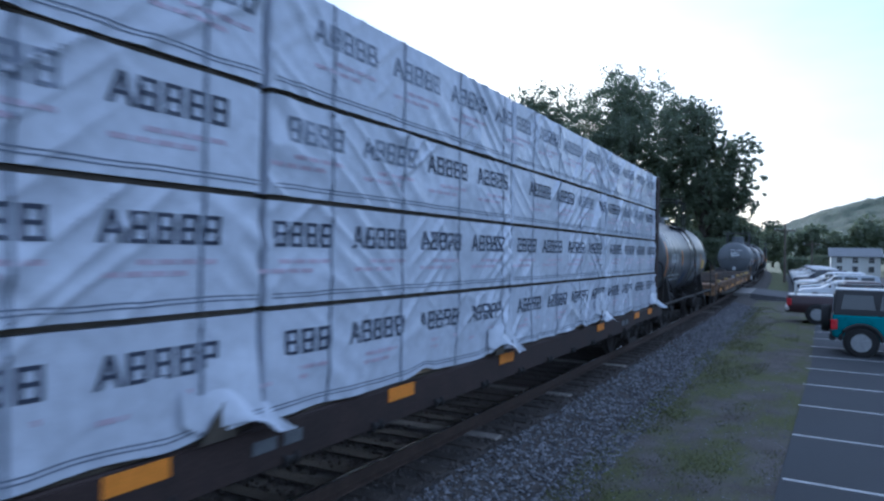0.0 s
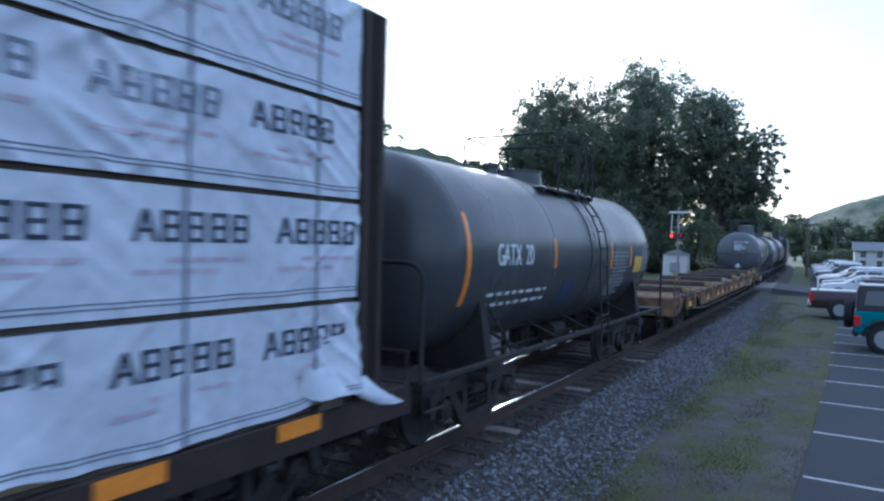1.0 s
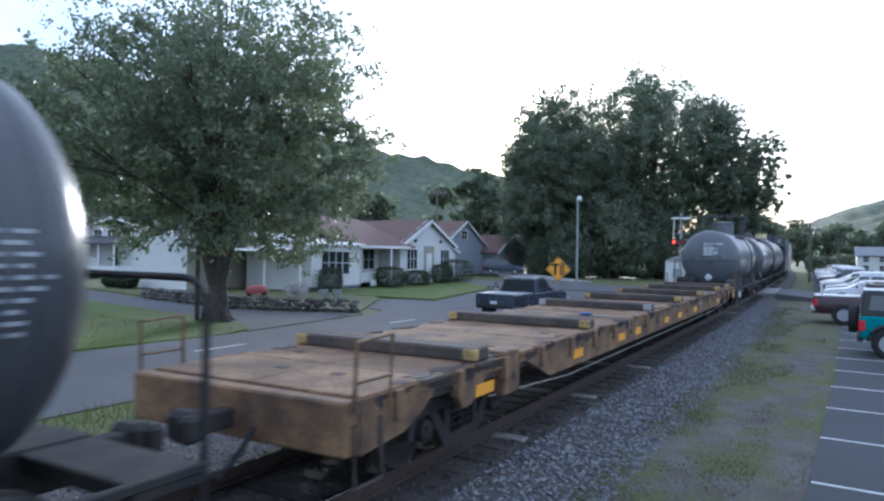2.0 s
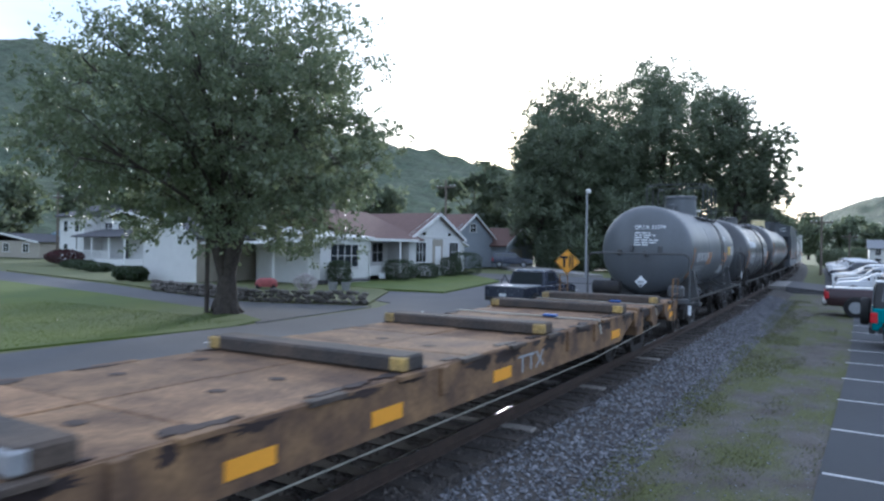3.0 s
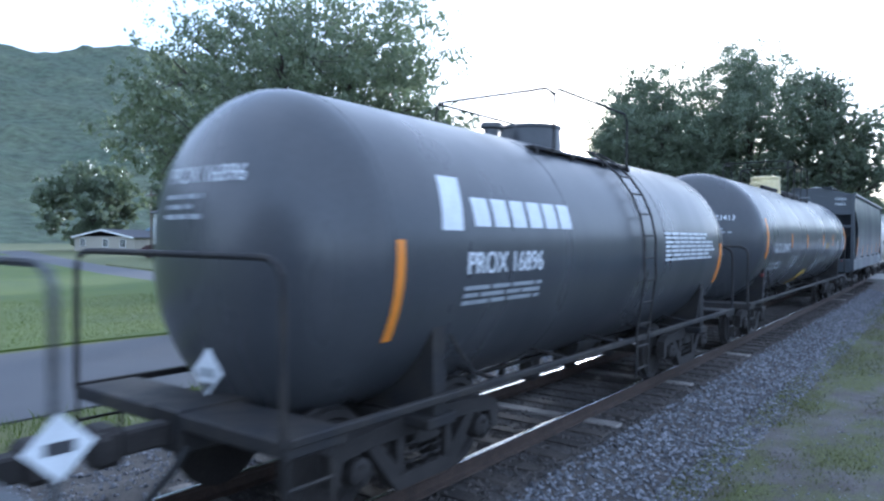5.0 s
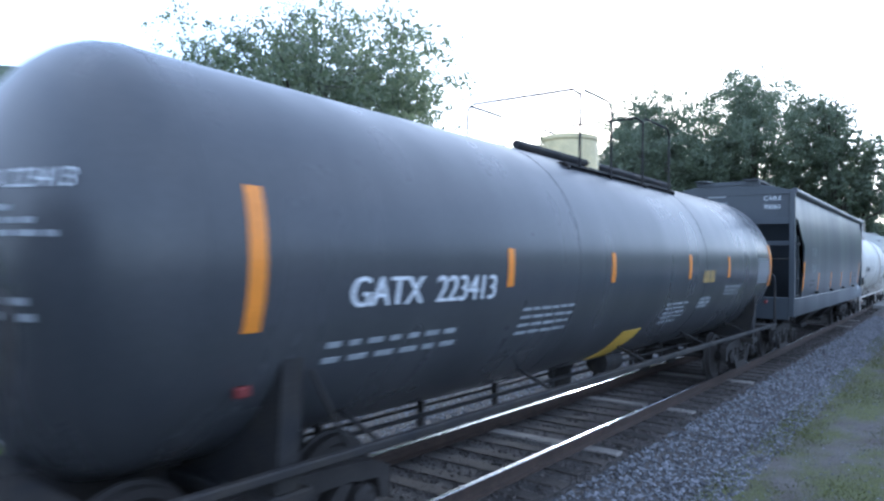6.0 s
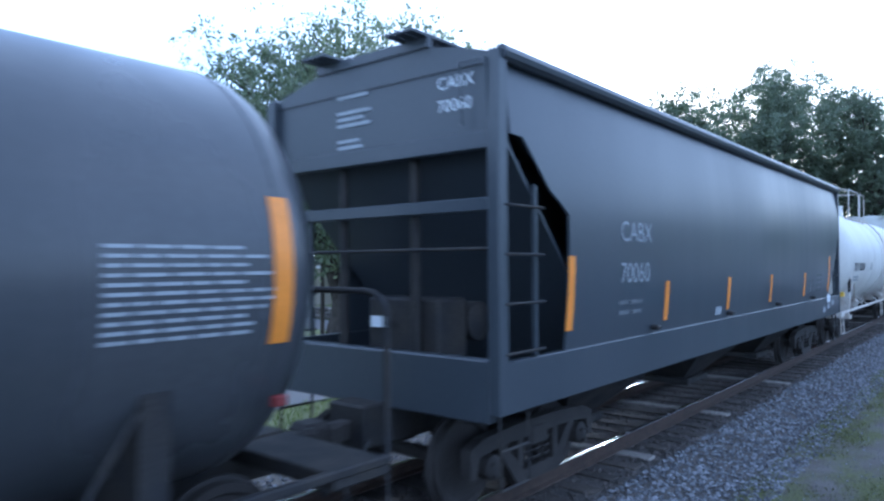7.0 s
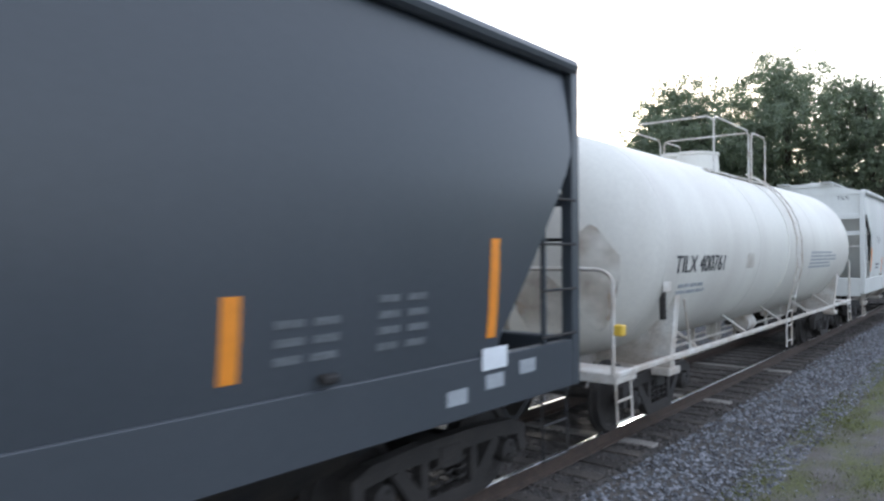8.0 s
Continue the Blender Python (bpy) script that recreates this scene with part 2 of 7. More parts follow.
    "black_paint": material("black_paint", (0.02, 0.02, 0.02), 0.6, var=0.1, bump=0.0),
    "leaf": leaf_material("leaf", (0.20, 0.235, 0.13), (0.12, 0.155, 0.085)),
    "leaf_far": leaf_material("leaf_far", (0.20, 0.235, 0.145), (0.125, 0.16, 0.10)),
    "leaf_hedge": leaf_material("leaf_hedge", (0.05, 0.075, 0.03), (0.038, 0.06, 0.024)),
    "leaf_maroon": leaf_material("leaf_maroon", (0.08, 0.02, 0.025), (0.045, 0.012, 0.015)),
    "blade": leaf_material("blade", (0.14, 0.148, 0.04), (0.062, 0.072, 0.024)),
    "lawn_blade": leaf_material("lawn_blade", (0.105, 0.14, 0.017), (0.068, 0.102, 0.012)),
    "forest": material("forest", (0.10, 0.12, 0.07), 0.95, var=0.45, scale=0.03, fine=0.22, bump=1.0, bump_dist=4.0, tint=(0.06, 0.085, 0.05)),
    "red_lamp": glow_material("red_lamp", (1.0, 0.05, 0.03), 1.8),
    "tail_lamp": material("tail_lamp", (0.5, 0.01, 0.02), 0.3, var=0.1),
}


# ---- mesh building ----
class Shape:
    """Gathers simple solids into one mesh."""

    def __init__(self):
        self.v, self.f = [], []

    def add(self, verts, faces):
        n = len(self.v)
        self.v.extend(tuple(p) for p in verts)
        self.f.extend(tuple(i + n for i in q) for q in faces)
        return self

    def box(self, x0, x1, y0, y1, z0, z1, b=0.0, m=None):
        b = min(b, (x1 - x0) * 0.45, (y1 - y0) * 0.45, (z1 - z0) * 0.45)
        if b <= 0:
            vs = [(x, y, z) for z in (z0, z1) for y in (y0, y1) for x in (x0, x1)]
            fs = [(0, 2, 3, 1), (4, 5, 7, 6), (0, 1, 5, 4), (2, 6, 7, 3), (0, 4, 6, 2), (1, 3, 7, 5)]
        else:
            cx, cy, cz = (x0 + x1) / 2, (y0 + y1) / 2, (z0 + z1) / 2
            hx, hy, hz = (x1 - x0) / 2, (y1 - y0) / 2, (z1 - z0) / 2
            vs, ids = [], {}
            for sx in (-1, 1):
                for sy in (-1, 1):
                    for sz in (-1, 1):
                        for ax in range(3):
                            d = [hx - b, hy - b, hz - b]
                            d[ax] += b
                            ids[sx, sy, sz, ax] = len(vs)
                            vs.append((cx + sx * d[0], cy + sy * d[1], cz + sz * d[2]))
            fs = []
            for ax in range(3):
                o = [i for i in range(3) if i != ax]
                for sg in (-1, 1):
                    q = []
                    for a_, b_ in ((-1, -1), (1, -1), (1, 1), (-1, 1)):
                        k_ = [0, 0, 0]
                        k_[ax], k_[o[0]], k_[o[1]] = sg, a_, b_
                        q.append(ids[(*k_, ax)])
                    flip = (sg < 0) != (ax == 1)
                    fs.append(tuple(reversed(q)) if flip else tuple(q))
            for ax in range(3):     # edges along ax
                o = [i for i in range(3) if i != ax]
                for a_ in (-1, 1):
                    for b_ in (-1, 1):
                        def vid(end, face):
                            k_ = [0, 0, 0]
                            k_[ax], k_[o[0]], k_[o[1]] = end, a_, b_
                            return ids[(*k_, face)]
                        fs.append((vid(-1, o[0]), vid(-1, o[1]), vid(1, o[1]), vid(1, o[0])))
            for sx in (-1, 1):
                for sy in (-1, 1):
                    for sz in (-1, 1):
                        fs.append(tuple(ids[sx, sy, sz, a] for a in range(3)))
        if m is not None:
            vs = [m @ Vector(p) for p in vs]
        return self.add(vs, fs)

    def ring_sweep(self, rings, closed=True, cap=True):
        n = len(rings[0])
        vs = [p for r in rings for p in r]
        fs = []
        for i in range(len(rings) - 1):
            for j in range(n if closed else n - 1):
                a, b_ = i * n + j, i * n + (j + 1) % n
                fs.append((a, b_, b_ + n, a + n))
        if cap:
            fs.append(tuple(reversed(range(n))))
            fs.append(tuple(range((len(rings) - 1) * n, len(rings) * n)))
        return self.add(vs, fs)

    def rod(self, p, q, r, n=8, r2=None):
        return self.tube([p, q], r, n, r2)

    def tube(self, pts, r, n=8, r2=None):
        pts = [Vector(p) for p in pts]
        rings = []
        for i, p in enumerate(pts):
            d = (pts[min(i + 1, len(pts) - 1)] - pts[max(i - 1, 0)]).normalized()
            side = d.cross(Vector((0, 0, 1)) if abs(d.z) < 0.9 else Vector((1, 0, 0))).normalized()
            up = side.cross(d)
            rr = r if r2 is None else r + (r2 - r) * i / (len(pts) - 1)
            rings.append([p + (side * math.cos(a) + up * math.sin(a)) * rr for a in (2 * math.pi * j / n for j in range(n))])
        return self.ring_sweep(rings)

    def lathe(self, profile, n=48, centre=(0, 0, 0), axis="y"):
        """profile: (along, radius) pairs turned about the axis through centre."""
        cx, cy, cz = centre
        rings = []
        for a, r in profile:
            ring = []
            for j in range(n):
                c, s = math.cos(2 * math.pi * j / n) * r, math.sin(2 * math.pi * j / n) * r
                ring.append({"y": (cx + c, cy + a, cz + s), "z": (cx + c, cy + s, cz + a), "x": (cx + a, cy + c, cz + s)}[axis])
            rings.append(ring)
        return self.ring_sweep(rings)

    def prism(self, outline, lo, hi, axis="y"):
        """An outline of two coordinates drawn out along an axis."""
        def put(a, b_, t):
            return {"y": (a, t, b_), "x": (t, a, b_), "z": (a, b_, t)}[axis]
        return self.ring_sweep([[put(a, b_, t) for a, b_ in outline] for t in (lo, hi)])

    def mesh(self, name, mat, smooth=False):
        me = bpy.data.meshes.new(name)
        me.from_pydata(self.v, [], self.f)
        me.materials.append(mat if not isinstance(mat, str) else MAT[mat])
        if smooth:
            me.polygons.foreach_set("use_smooth", [True] * len(me.polygons))
            me.set_sharp_from_angle(angle=radians(40))
        bm = bmesh.new()
        bm.from_mesh(me)
        bmesh.ops.recalc_face_normals(bm, faces=bm.faces)
        bm.to_mesh(me)
        bm.free()
        me.update()
        return me


def part(name, shape, mat, parent=None, label="", m=None, smooth=False):
    """One mesh object under a thing or a part."""
    me = shape if isinstance(shape, bpy.types.Mesh) else shape.mesh(name, mat, smooth)
    ob = new(name, me)
    ob.parent = parent
    if m is not None:
        ob.matrix_basis = m
    if label:
        tagged(ob, label)
    return ob


def thing(name, label, category, m=None, group="", kind=""):
    ob = tagged(new(name), label, category, group, kind)
    ob.empty_display_size = 0.3
    if m is not None:
        ob.matrix_basis = m
    return ob


def structure(name, shape, mat, label, category, smooth=False, kind="structure", m=None):
    ob = part(name, shape, mat, None, label, m, smooth)
    return tagged(ob, label, category, "", kind)


def text_mesh(words, size, mat, align="LEFT", bold=0.0, squeeze=1.0):
    """Flat lettering in the x-z plane, read from -y, as a mesh."""
    cu = bpy.data.curves.new("lettering", "FONT")
    cu.body, cu.size, cu.align_x, cu.offset = words, size, align, bold
    tmp = bpy.data.objects.new("lettering", cu)
    scene.collection.objects.link(tmp)
    dg = bpy.context.evaluated_depsgraph_get()
    me = bpy.data.meshes.new_from_object(tmp.evaluated_get(dg))
    bpy.data.objects.remove(tmp)
    me.materials.clear()
    me.materials.append(MAT[mat])
    return [(v.co.x * squeeze, v.co.y) for v in me.vertices], [tuple(p.vertices) for p in me.polygons]


# rust lies in uneven flecks that thin out over the paint
rust_nodes, rust_links = MAT["rust_stain"].node_tree.nodes, MAT["rust_stain"].node_tree.links
rust_noise = rust_nodes.new("ShaderNodeTexNoise")
rust_noise.inputs["Scale"].default_value, rust_noise.inputs["Detail"].default_value, rust_noise.inputs["Roughness"].default_value = 1.8, 4.0, 0.5
rust_co = rust_nodes.new("ShaderNodeTexCoord")
rust_ramp = rust_nodes.new("ShaderNodeMapRange")
rust_ramp.inputs["From Min"].default_value, rust_ramp.inputs["From Max"].default_value = 0.36, 0.75
rust_ramp.inputs["To Max"].default_value = 0.8
rust_links.new(rust_co.outputs["Object"], rust_noise.inputs["Vector"])
rust_links.new(rust_noise.outputs["Fac"], rust_ramp.inputs["Value"])
rust_links.new(rust_ramp.outputs[0], rust_nodes["Principled BSDF"].inputs["Alpha"])

# ---- the track's line ----
TRACK_X, CURVE = -4.94, 1 / 2218.0      # the line's distance from the camera, its bend to the left
GROUND = -0.42


def along(s, u=0.0, z=0.0):
    """A point s metres along the track, u to its right, z over the rail head."""
    a = CURVE * s
    return Vector((TRACK_X + (math.cos(a) - 1) / CURVE + u * math.cos(a), math.sin(a) / CURVE + u * math.sin(a), z))


def track_pose(s, u=0.0, z=0.0):
    p = along(s, u, z)
    return Matrix.Translation(p) @ Matrix.Rotation(CURVE * s, 4, "Z")


# ---- rolling stock ----
SPEED = 13.9
TRAIN, WHEELS = [], []      # what moves: (thing, its place along the track at the start), (wheelset, y)


def running_gear(car, yc, dark="truck_steel"):
    """One two-axle bogie under a wagon."""
    for side in (-1, 1):
        x0, x1 = sorted((side * 0.98, side * 1.10))
        f = Shape()
        f.prism([(-1.18, 0.40), (-1.18, 0.66), (-0.98, 0.74), (-0.35, 0.78), (0.35, 0.78), (0.98, 0.74), (1.18, 0.66), (1.18, 0.40), (1.08, 0.40), (1.04, 0.58), (0.70, 0.62), (-0.70, 0.62), (-1.04, 0.58), (-1.08, 0.40)], x0, x1, "x")
        f.prism([(-0.75, 0.60), (-0.62, 0.63), (-0.30, 0.30), (0.30, 0.30), (0.62, 0.63), (0.75, 0.60), (0.40, 0.17), (-0.40, 0.17)], x0, x1, "x")
        for yy in (-0.34, 0.34):
            f.box(x0, x1, yy - 0.05, yy + 0.05, 0.28, 0.64, 0.01)
        frame_ob = part("side_frame", f, dark, car, m=pose(0, yc, 0))
        sp = Shape()
        for yy in (-0.18, 0.0, 0.18):
            sp.tube([(side * 1.04 + 0.05 * math.cos(a), yy + 0.05 * math.sin(a), 0.30 + 0.025 * a / 2) for a in np.linspace(0, 7 * math.pi, 40)], 0.014, 5)
        part("spring", sp, dark, frame_ob)
    part("bolster", Shape().box(-1.12, 1.12, yc - 0.17, yc + 0.17, 0.50, 0.72, 0.03), dark, car)
    for dy in (-0.86, 0.86):
        w = Shape().rod((-1.12, 0, 0), (1.12, 0, 0), 0.075, 10)
        for side in (-1, 1):
            w.lathe([(side * 0.67, 0.10), (side * 0.68, 0.485), (side * 0.715, 0.485), (side * 0.725, 0.455), (side * 0.80, 0.448), (side * 0.80, 0.385), (side * 0.765, 0.36), (side * 0.775, 0.16), (side * 0.81, 0.10)], 28, axis="x")
            w.lathe([(side * 0.97, 0.10), (side * 0.99, 0.12), (side * 1.13, 0.12), (side * 1.15, 0.09), (side * 1.17, 0.05)], 12, axis="x")
            for j in range(3):
                a = 2 * math.pi * j / 3
                w.box(side * 1.165 - 0.015, side * 1.165 + 0.015, 0.07 * math.cos(a) - 0.018, 0.07 * math.cos(a) + 0.018, 0.07 * math.sin(a) - 0.018, 0.07 * math.sin(a) + 0.018)
        ob = part("wheelset", w, dark, car, m=pose(0, yc + dy, 0.455), smooth=True)
        WHEELS.append((ob, yc + dy))


def coupler(car, y, d, mat="truck_steel"):
    """Knuckle coupler and air hose at a wagon's end; d: the way it faces along y."""
    c = Shape().box(-0.08, 0.08, min(y - d * 0.3, y + d * 0.42), max(y - d * 0.3, y + d * 0.42), 0.72, 0.90, 0.02)
    c.box(-0.17, 0.14, min(y + d * 0.36, y + d * 0.58), max(y + d * 0.36, y + d * 0.58), 0.68, 0.96, 0.05)
    c.box(0.05, 0.2, min(y + d * 0.48, y + d * 0.64), max(y + d * 0.48, y + d * 0.64), 0.70, 0.94, 0.04)
    part("coupler", c, mat, car)
    part("air_hose", Shape().tube([(0.32, y, 0.75), (0.34, y + d * 0.15, 0.6), (0.28, y + d * 0.35, 0.38), (0.12, y + d * 0.55, 0.45)], 0.028, 6), "rubber", car)


def curved_patch(shape, y0, y1, z0, z1, r, zc, lift=0.006, slant=0.0):
    """A patch on a tank's near side between two heights."""
    a0, a1 = math.asin(max(-0.97, (z0 - zc) / r)), math.asin(min(0.97, (z1 - zc) / r))
    rings = []
    n = 8
    for i in range(n + 1):
        a = a0 + (a1 - a0) * i / n
        dy = slant * (i / n - 0.5)
        c, s = math.cos(a), math.sin(a)
        rings.append([((r + h) * c, y + dy, zc + (r + h) * s) for y, h in ((y0, -0.002), (y0, lift), (y1, lift), (y1, -0.002))])
    return shape.ring_sweep(rings)


def tank_words(car, words, y0, zb, size, r, zc, mat="lettering", bold=0.012, squeeze=1.0):
    vs, fs = text_mesh(words, size, mat, squeeze=squeeze)
    a0 = math.asin((zb - zc) / r)
    s = Shape()
    for i, d in enumerate((0.0, -0.022, 0.022)):
        h = r + 0.006 + 0.001 * i
        s.add([(h * math.cos(a0 + v / r), y0 + u + d * size, zc + h * math.sin(a0 + v / r)) for u, v in vs], fs)
    return part("lettering", s, mat, car)


def tank_bars(car, y0, y1, z0, z1, rows, r, zc, mat="lettering", seed=1, fill=0.55, pieces=4, slant=0.0, gap=0.05):
    """Small writing that cannot be read: rows of plain bars."""
    rng = random.Random(seed)
    step = (z1 - z0) / rows
    for i in range(rows):
        y = y0
        end = y0 + (y1 - y0) * rng.uniform(0.72, 1.0)
        while y < end - 0.05:
            w = (y1 - y0) / pieces * rng.uniform(0.55, 1.2)
            sh = slant * (i / rows)
            part("small_lettering", curved_patch(Shape(), y + sh, min(end, y + w) + sh, z0 + i * step, z0 + i * step + step * fill, r, zc, 0.005), mat, car)
            y += w + gap


def head_y(x, z, r, zc, y_end, depth, d):
    q = max(0.0, 1 - (x * x + (z - zc) ** 2) / (r * r))
    return y_end + d * (depth * math.sqrt(q) + 0.008)


def head_words(car, words, x0, zb, size, r, zc, y_end, depth, d, mat="lettering", bold=0.01):
    vs, fs = text_mesh(words, size, mat)
    sx = 1 if d < 0 else -1
    s = Shape().add([(x0 + sx * u, head_y(x0 + sx * u, zb + v, r, zc, y_end, depth, d), zb + v) for u, v in vs], fs)
    return part("lettering", s, mat, car)


def head_bars(car, x0, x1, z0, z1, rows, r, zc, y_end, depth, d, mat="dim_lettering", seed=3):
    rng = random.Random(seed)
    s = Shape()
    step = (z1 - z0) / rows
    for i in range(rows):
        x, end = x0, x0 + (x1 - x0) * rng.uniform(0.5, 1.0)
        while x < end - 0.03:
            w = rng.uniform(0.08, 0.22)
            pts = []
            for xx, zz in ((x, 0), (min(end, x + w), 0), (min(end, x + w), step * 0.5), (x, step * 0.5)):
                z = z1 - (i + 1) * step + zz
                pts.append((xx, head_y(xx, z, r, zc, y_end, depth, d), z))
            s.add(pts, [(0, 1, 2, 3)])
            x += w + 0.04
    return part("small_lettering", s, mat, car)


def placard(car, x, y, z, face="x"):
    """White diamond hazard placard on its holder."""
    h = 0.17
    s = Shape()
    if face == "x":
        s.add([(x, y - h, z), (x, y, z - h), (x, y + h, z), (x, y, z + h), (x - 0.012, y - h, z), (x - 0.012, y, z - h), (x - 0.012, y + h, z), (x - 0.012, y, z + h)], [(0, 1, 2, 3), (7, 6, 5, 4), (0, 4, 5, 1), (1, 5, 6, 2), (2, 6, 7, 3), (3, 7, 4, 0)])
        p = part("placard", s, "lettering", car, "white diamond hazard placard")
        part("placard_mark", Shape().box(x + 0.001, x + 0.004, y - 0.07, y + 0.07, z - 0.03, z + 0.03), "dark_lettering", p)
    else:
        s.add([(x - h, y, z), (x, y, z - h), (x + h, y, z), (x, y, z + h), (x - h, y + 0.012, z), (x, y + 0.012, z - h), (x + h, y + 0.012, z), (x, y + 0.012, z + h)], [(0, 1, 2, 3), (7, 6, 5, 4), (0, 4, 5, 1), (1, 5, 6, 2), (2, 6, 7, 3), (3, 7, 4, 0)])
        p = part("placard", s, "lettering", car, "white diamond hazard placard")
        part("placard_mark", Shape().box(x - 0.09, x + 0.09, y - 0.005, y - 0.002, z - 0.035, z + 0.03), "dim_lettering", p)
        part("placard_mark", Shape().prism([(x - 0.07, z - 0.075), (x + 0.07, z - 0.075), (x, z - 0.145)], y - 0.005, y - 0.002, "y"), "dark_lettering", p)
    return p


def ladder_on(car, y, pts, mat, width=0.42, rung=0.3, r=0.016):
    """A ladder whose stiles follow pts (x, z), at y; rungs at even steps."""
    ob = part("ladder", Shape().tube([(x, y - width / 2, z) for x, z in pts], r, 6).tube([(x, y + width / 2, z) for x, z in pts], r, 6), mat, car)
    path = [Vector((x, 0, z)) for x, z in pts]
    lengths = [(path[i + 1] - path[i]).length for i in range(len(path) - 1)]
    d, total = 0.12, sum(lengths)
    while d < total:
        i, e = 0, d
        while e > lengths[i]:
            e -= lengths[i]
            i += 1
        p = path[i].lerp(path[i + 1], e / lengths[i])
        part("rung", Shape().rod((p.x, y - width / 2, p.z), (p.x, y + width / 2, p.z), r * 0.85, 6), mat, ob)
        d += rung
    return ob


def tank_wagon(label, s0, s1, e0, e1, r, zc, paint, steel, fittings, group="tank wagons of the train"):
    """s0, s1: the shell's ends along the track at the start; e0, e1: the frame's ends."""
    mid = (s0 + s1) / 2
    car = thing("tank_wagon", label, "railway wagon", group=group)
    a, b, f0, f1 = s0 - mid, s1 - mid, e0 - mid, e1 - mid
    depth = r * 0.5
    prof = []
    for i in range(11):
        q = math.pi / 2 * i / 10
        prof.append((a - depth * math.cos(q), max(0.004, r * math.sin(q))))
    for y in np.linspace(a, b, 9)[1:]:
        prof.append((y, r))
    for i in range(1, 11):
        q = math.pi / 2 * i / 10
        prof.append((b + depth * math.sin(q), max(0.004, r * math.cos(q))))
    tank = part("tank", Shape().lathe(prof, 72, (0, 0, zc)), paint, car, smooth=True)
    for y in fittings.get("bands", ()):
        part("band", Shape().lathe([(y - mid - 0.05, r - 0.02), (y - mid - 0.05, r + 0.014), (y - mid + 0.05, r + 0.014), (y - mid + 0.05, r - 0.02)], 64, (0, 0, zc)), paint, tank)
    for y in (a + 0.02, (2 * a + b) / 3, (a + 2 * b) / 3, b - 0.02):
        part("weld_seam", Shape().lathe([(y - 0.012, r - 0.01), (y - 0.006, r + 0.004), (y + 0.006, r + 0.004), (y + 0.012, r - 0.01)], 64, (0, 0, zc)), paint, tank)
    # underframe: stub sills, bolsters with saddles, side sill pipes, end platforms
    for d, ye, yt in ((-1, f0, a), (1, f1, b)):
        yb = yt - d * 0.75
        part("stub_sill", Shape().box(-0.22, 0.22, min(ye, yt - d * 1.9), max(ye, yt - d * 1.9), 0.66, 1.0, 0.02), steel, car)
        lo, hi = zc - r, zc
        saddle = [(-1.32, 0.72), (1.32, 0.72), (1.32, 0.86)]
        for ang in np.linspace(-0.42, -math.pi + 0.42, 15):
            saddle.append(((r - 0.01) * math.cos(ang), zc + (r - 0.01) * math.sin(ang)))
        saddle.append((-1.32, 0.86))
        part("saddle", Shape().prism(saddle, yb - 0.09, yb + 0.09, "y"), steel, car)
        part("saddle_flange", Shape().box(-1.36, 1.36, yb - 0.2, yb + 0.2, 0.70, 0.80, 0.015), steel, car)
        y0_, y1_ = sorted((ye, yt - d * 0.25))
        part("end_platform", Shape().box(-1.42, 1.42, y0_, min(y0_ + 0.55, y1_) if d < 0 else y1_, 0.86, 0.98, 0.012) if d < 0 else Shape().box(-1.42, 1.42, max(y1_ - 0.55, y0_), y1_, 0.86, 0.98, 0.012), steel, car)
        rail = [(1.38, ye, 0.95), (1.38, ye, 1.98), (1.365, ye, 2.07), (1.32, ye, 2.13), (1.24, ye, 2.17), (1.15, ye, 2.18), (-1.15, ye, 2.18), (-1.24, ye, 2.17), (-1.32, ye, 2.13), (-1.365, ye, 2.07), (-1.38, ye, 1.98), (-1.38, ye, 0.95)]
        part("end_rail", Shape().tube(rail, 0.026, 8), steel, car)
        for sx in (-1, 1):
            st = Shape().tube([(sx * 1.40, ye - d * 0.02, 0.9), (sx * 1.42, ye - d * 0.02, 0.42), (sx * 1.42, ye - d * 0.42, 0.42), (sx * 1.40, ye - d * 0.42, 0.9)], 0.018, 6)
            st.rod((sx * 1.41, ye - d * 0.02, 0.66), (sx * 1.41, ye - d * 0.42, 0.66), 0.015, 6)
            part("step", st, steel, car)
            # brace from platform to the tank
            part("brace", Shape().rod((sx * 1.38, yb - d * 0.55, 0.95), (sx * (r * 0.93), yb - d * 0.12, zc - r * 0.48), 0.016, 6), steel, car)
        coupler(car, ye, d)
        running_gear(car, yt - d * 0.85)
    for sx in (-1, 1):
        pipe = Shape().box(sx * 1.40 - 0.035, sx * 1.40 + 0.035, f0 + 0.02, f1 - 0.02, 0.935, 1.0, 0.01)
        part("side_sill", pipe, "black_steel" if steel == "grey_steel" else steel, car)
        for y in np.linspace(a + 1.6, b - 1.6, 5):
            part("sill_bracket", Shape().rod((sx * 1.38, y, 0.97), (sx * r * 0.62, y, zc - r * 0.78), 0.022, 6), steel, car)
    # brake gear under the tank
    g = Shape().rod((0.35, a + 1.8, 0.72), (0.35, b - 1.8, 0.72), 0.025, 6).rod((-0.3, a + 2.2, 0.6), (-0.3, b - 2.2, 0.6), 0.02, 6)
    part("brake_rod", g, steel, car)
    part("brake_cylinder", Shape().lathe([(-0.35, 0.05), (-0.33, 0.17), (0.25, 0.17), (0.32, 0.08)], 16, (0.5, fittings.get("brake", 0.6) * 1.0, 0.85)), steel, car, smooth=True)
    part("outlet", Shape().lathe([(-0.42, 0.09), (-0.36, 0.15), (-0.1, 0.15), (0.12, 0.3)], 16, (0, 0.1, zc - r), "z"), steel, car, smooth=True)
    for i, y in enumerate(np.linspace(a + 2.0, b - 2.0, 8)):
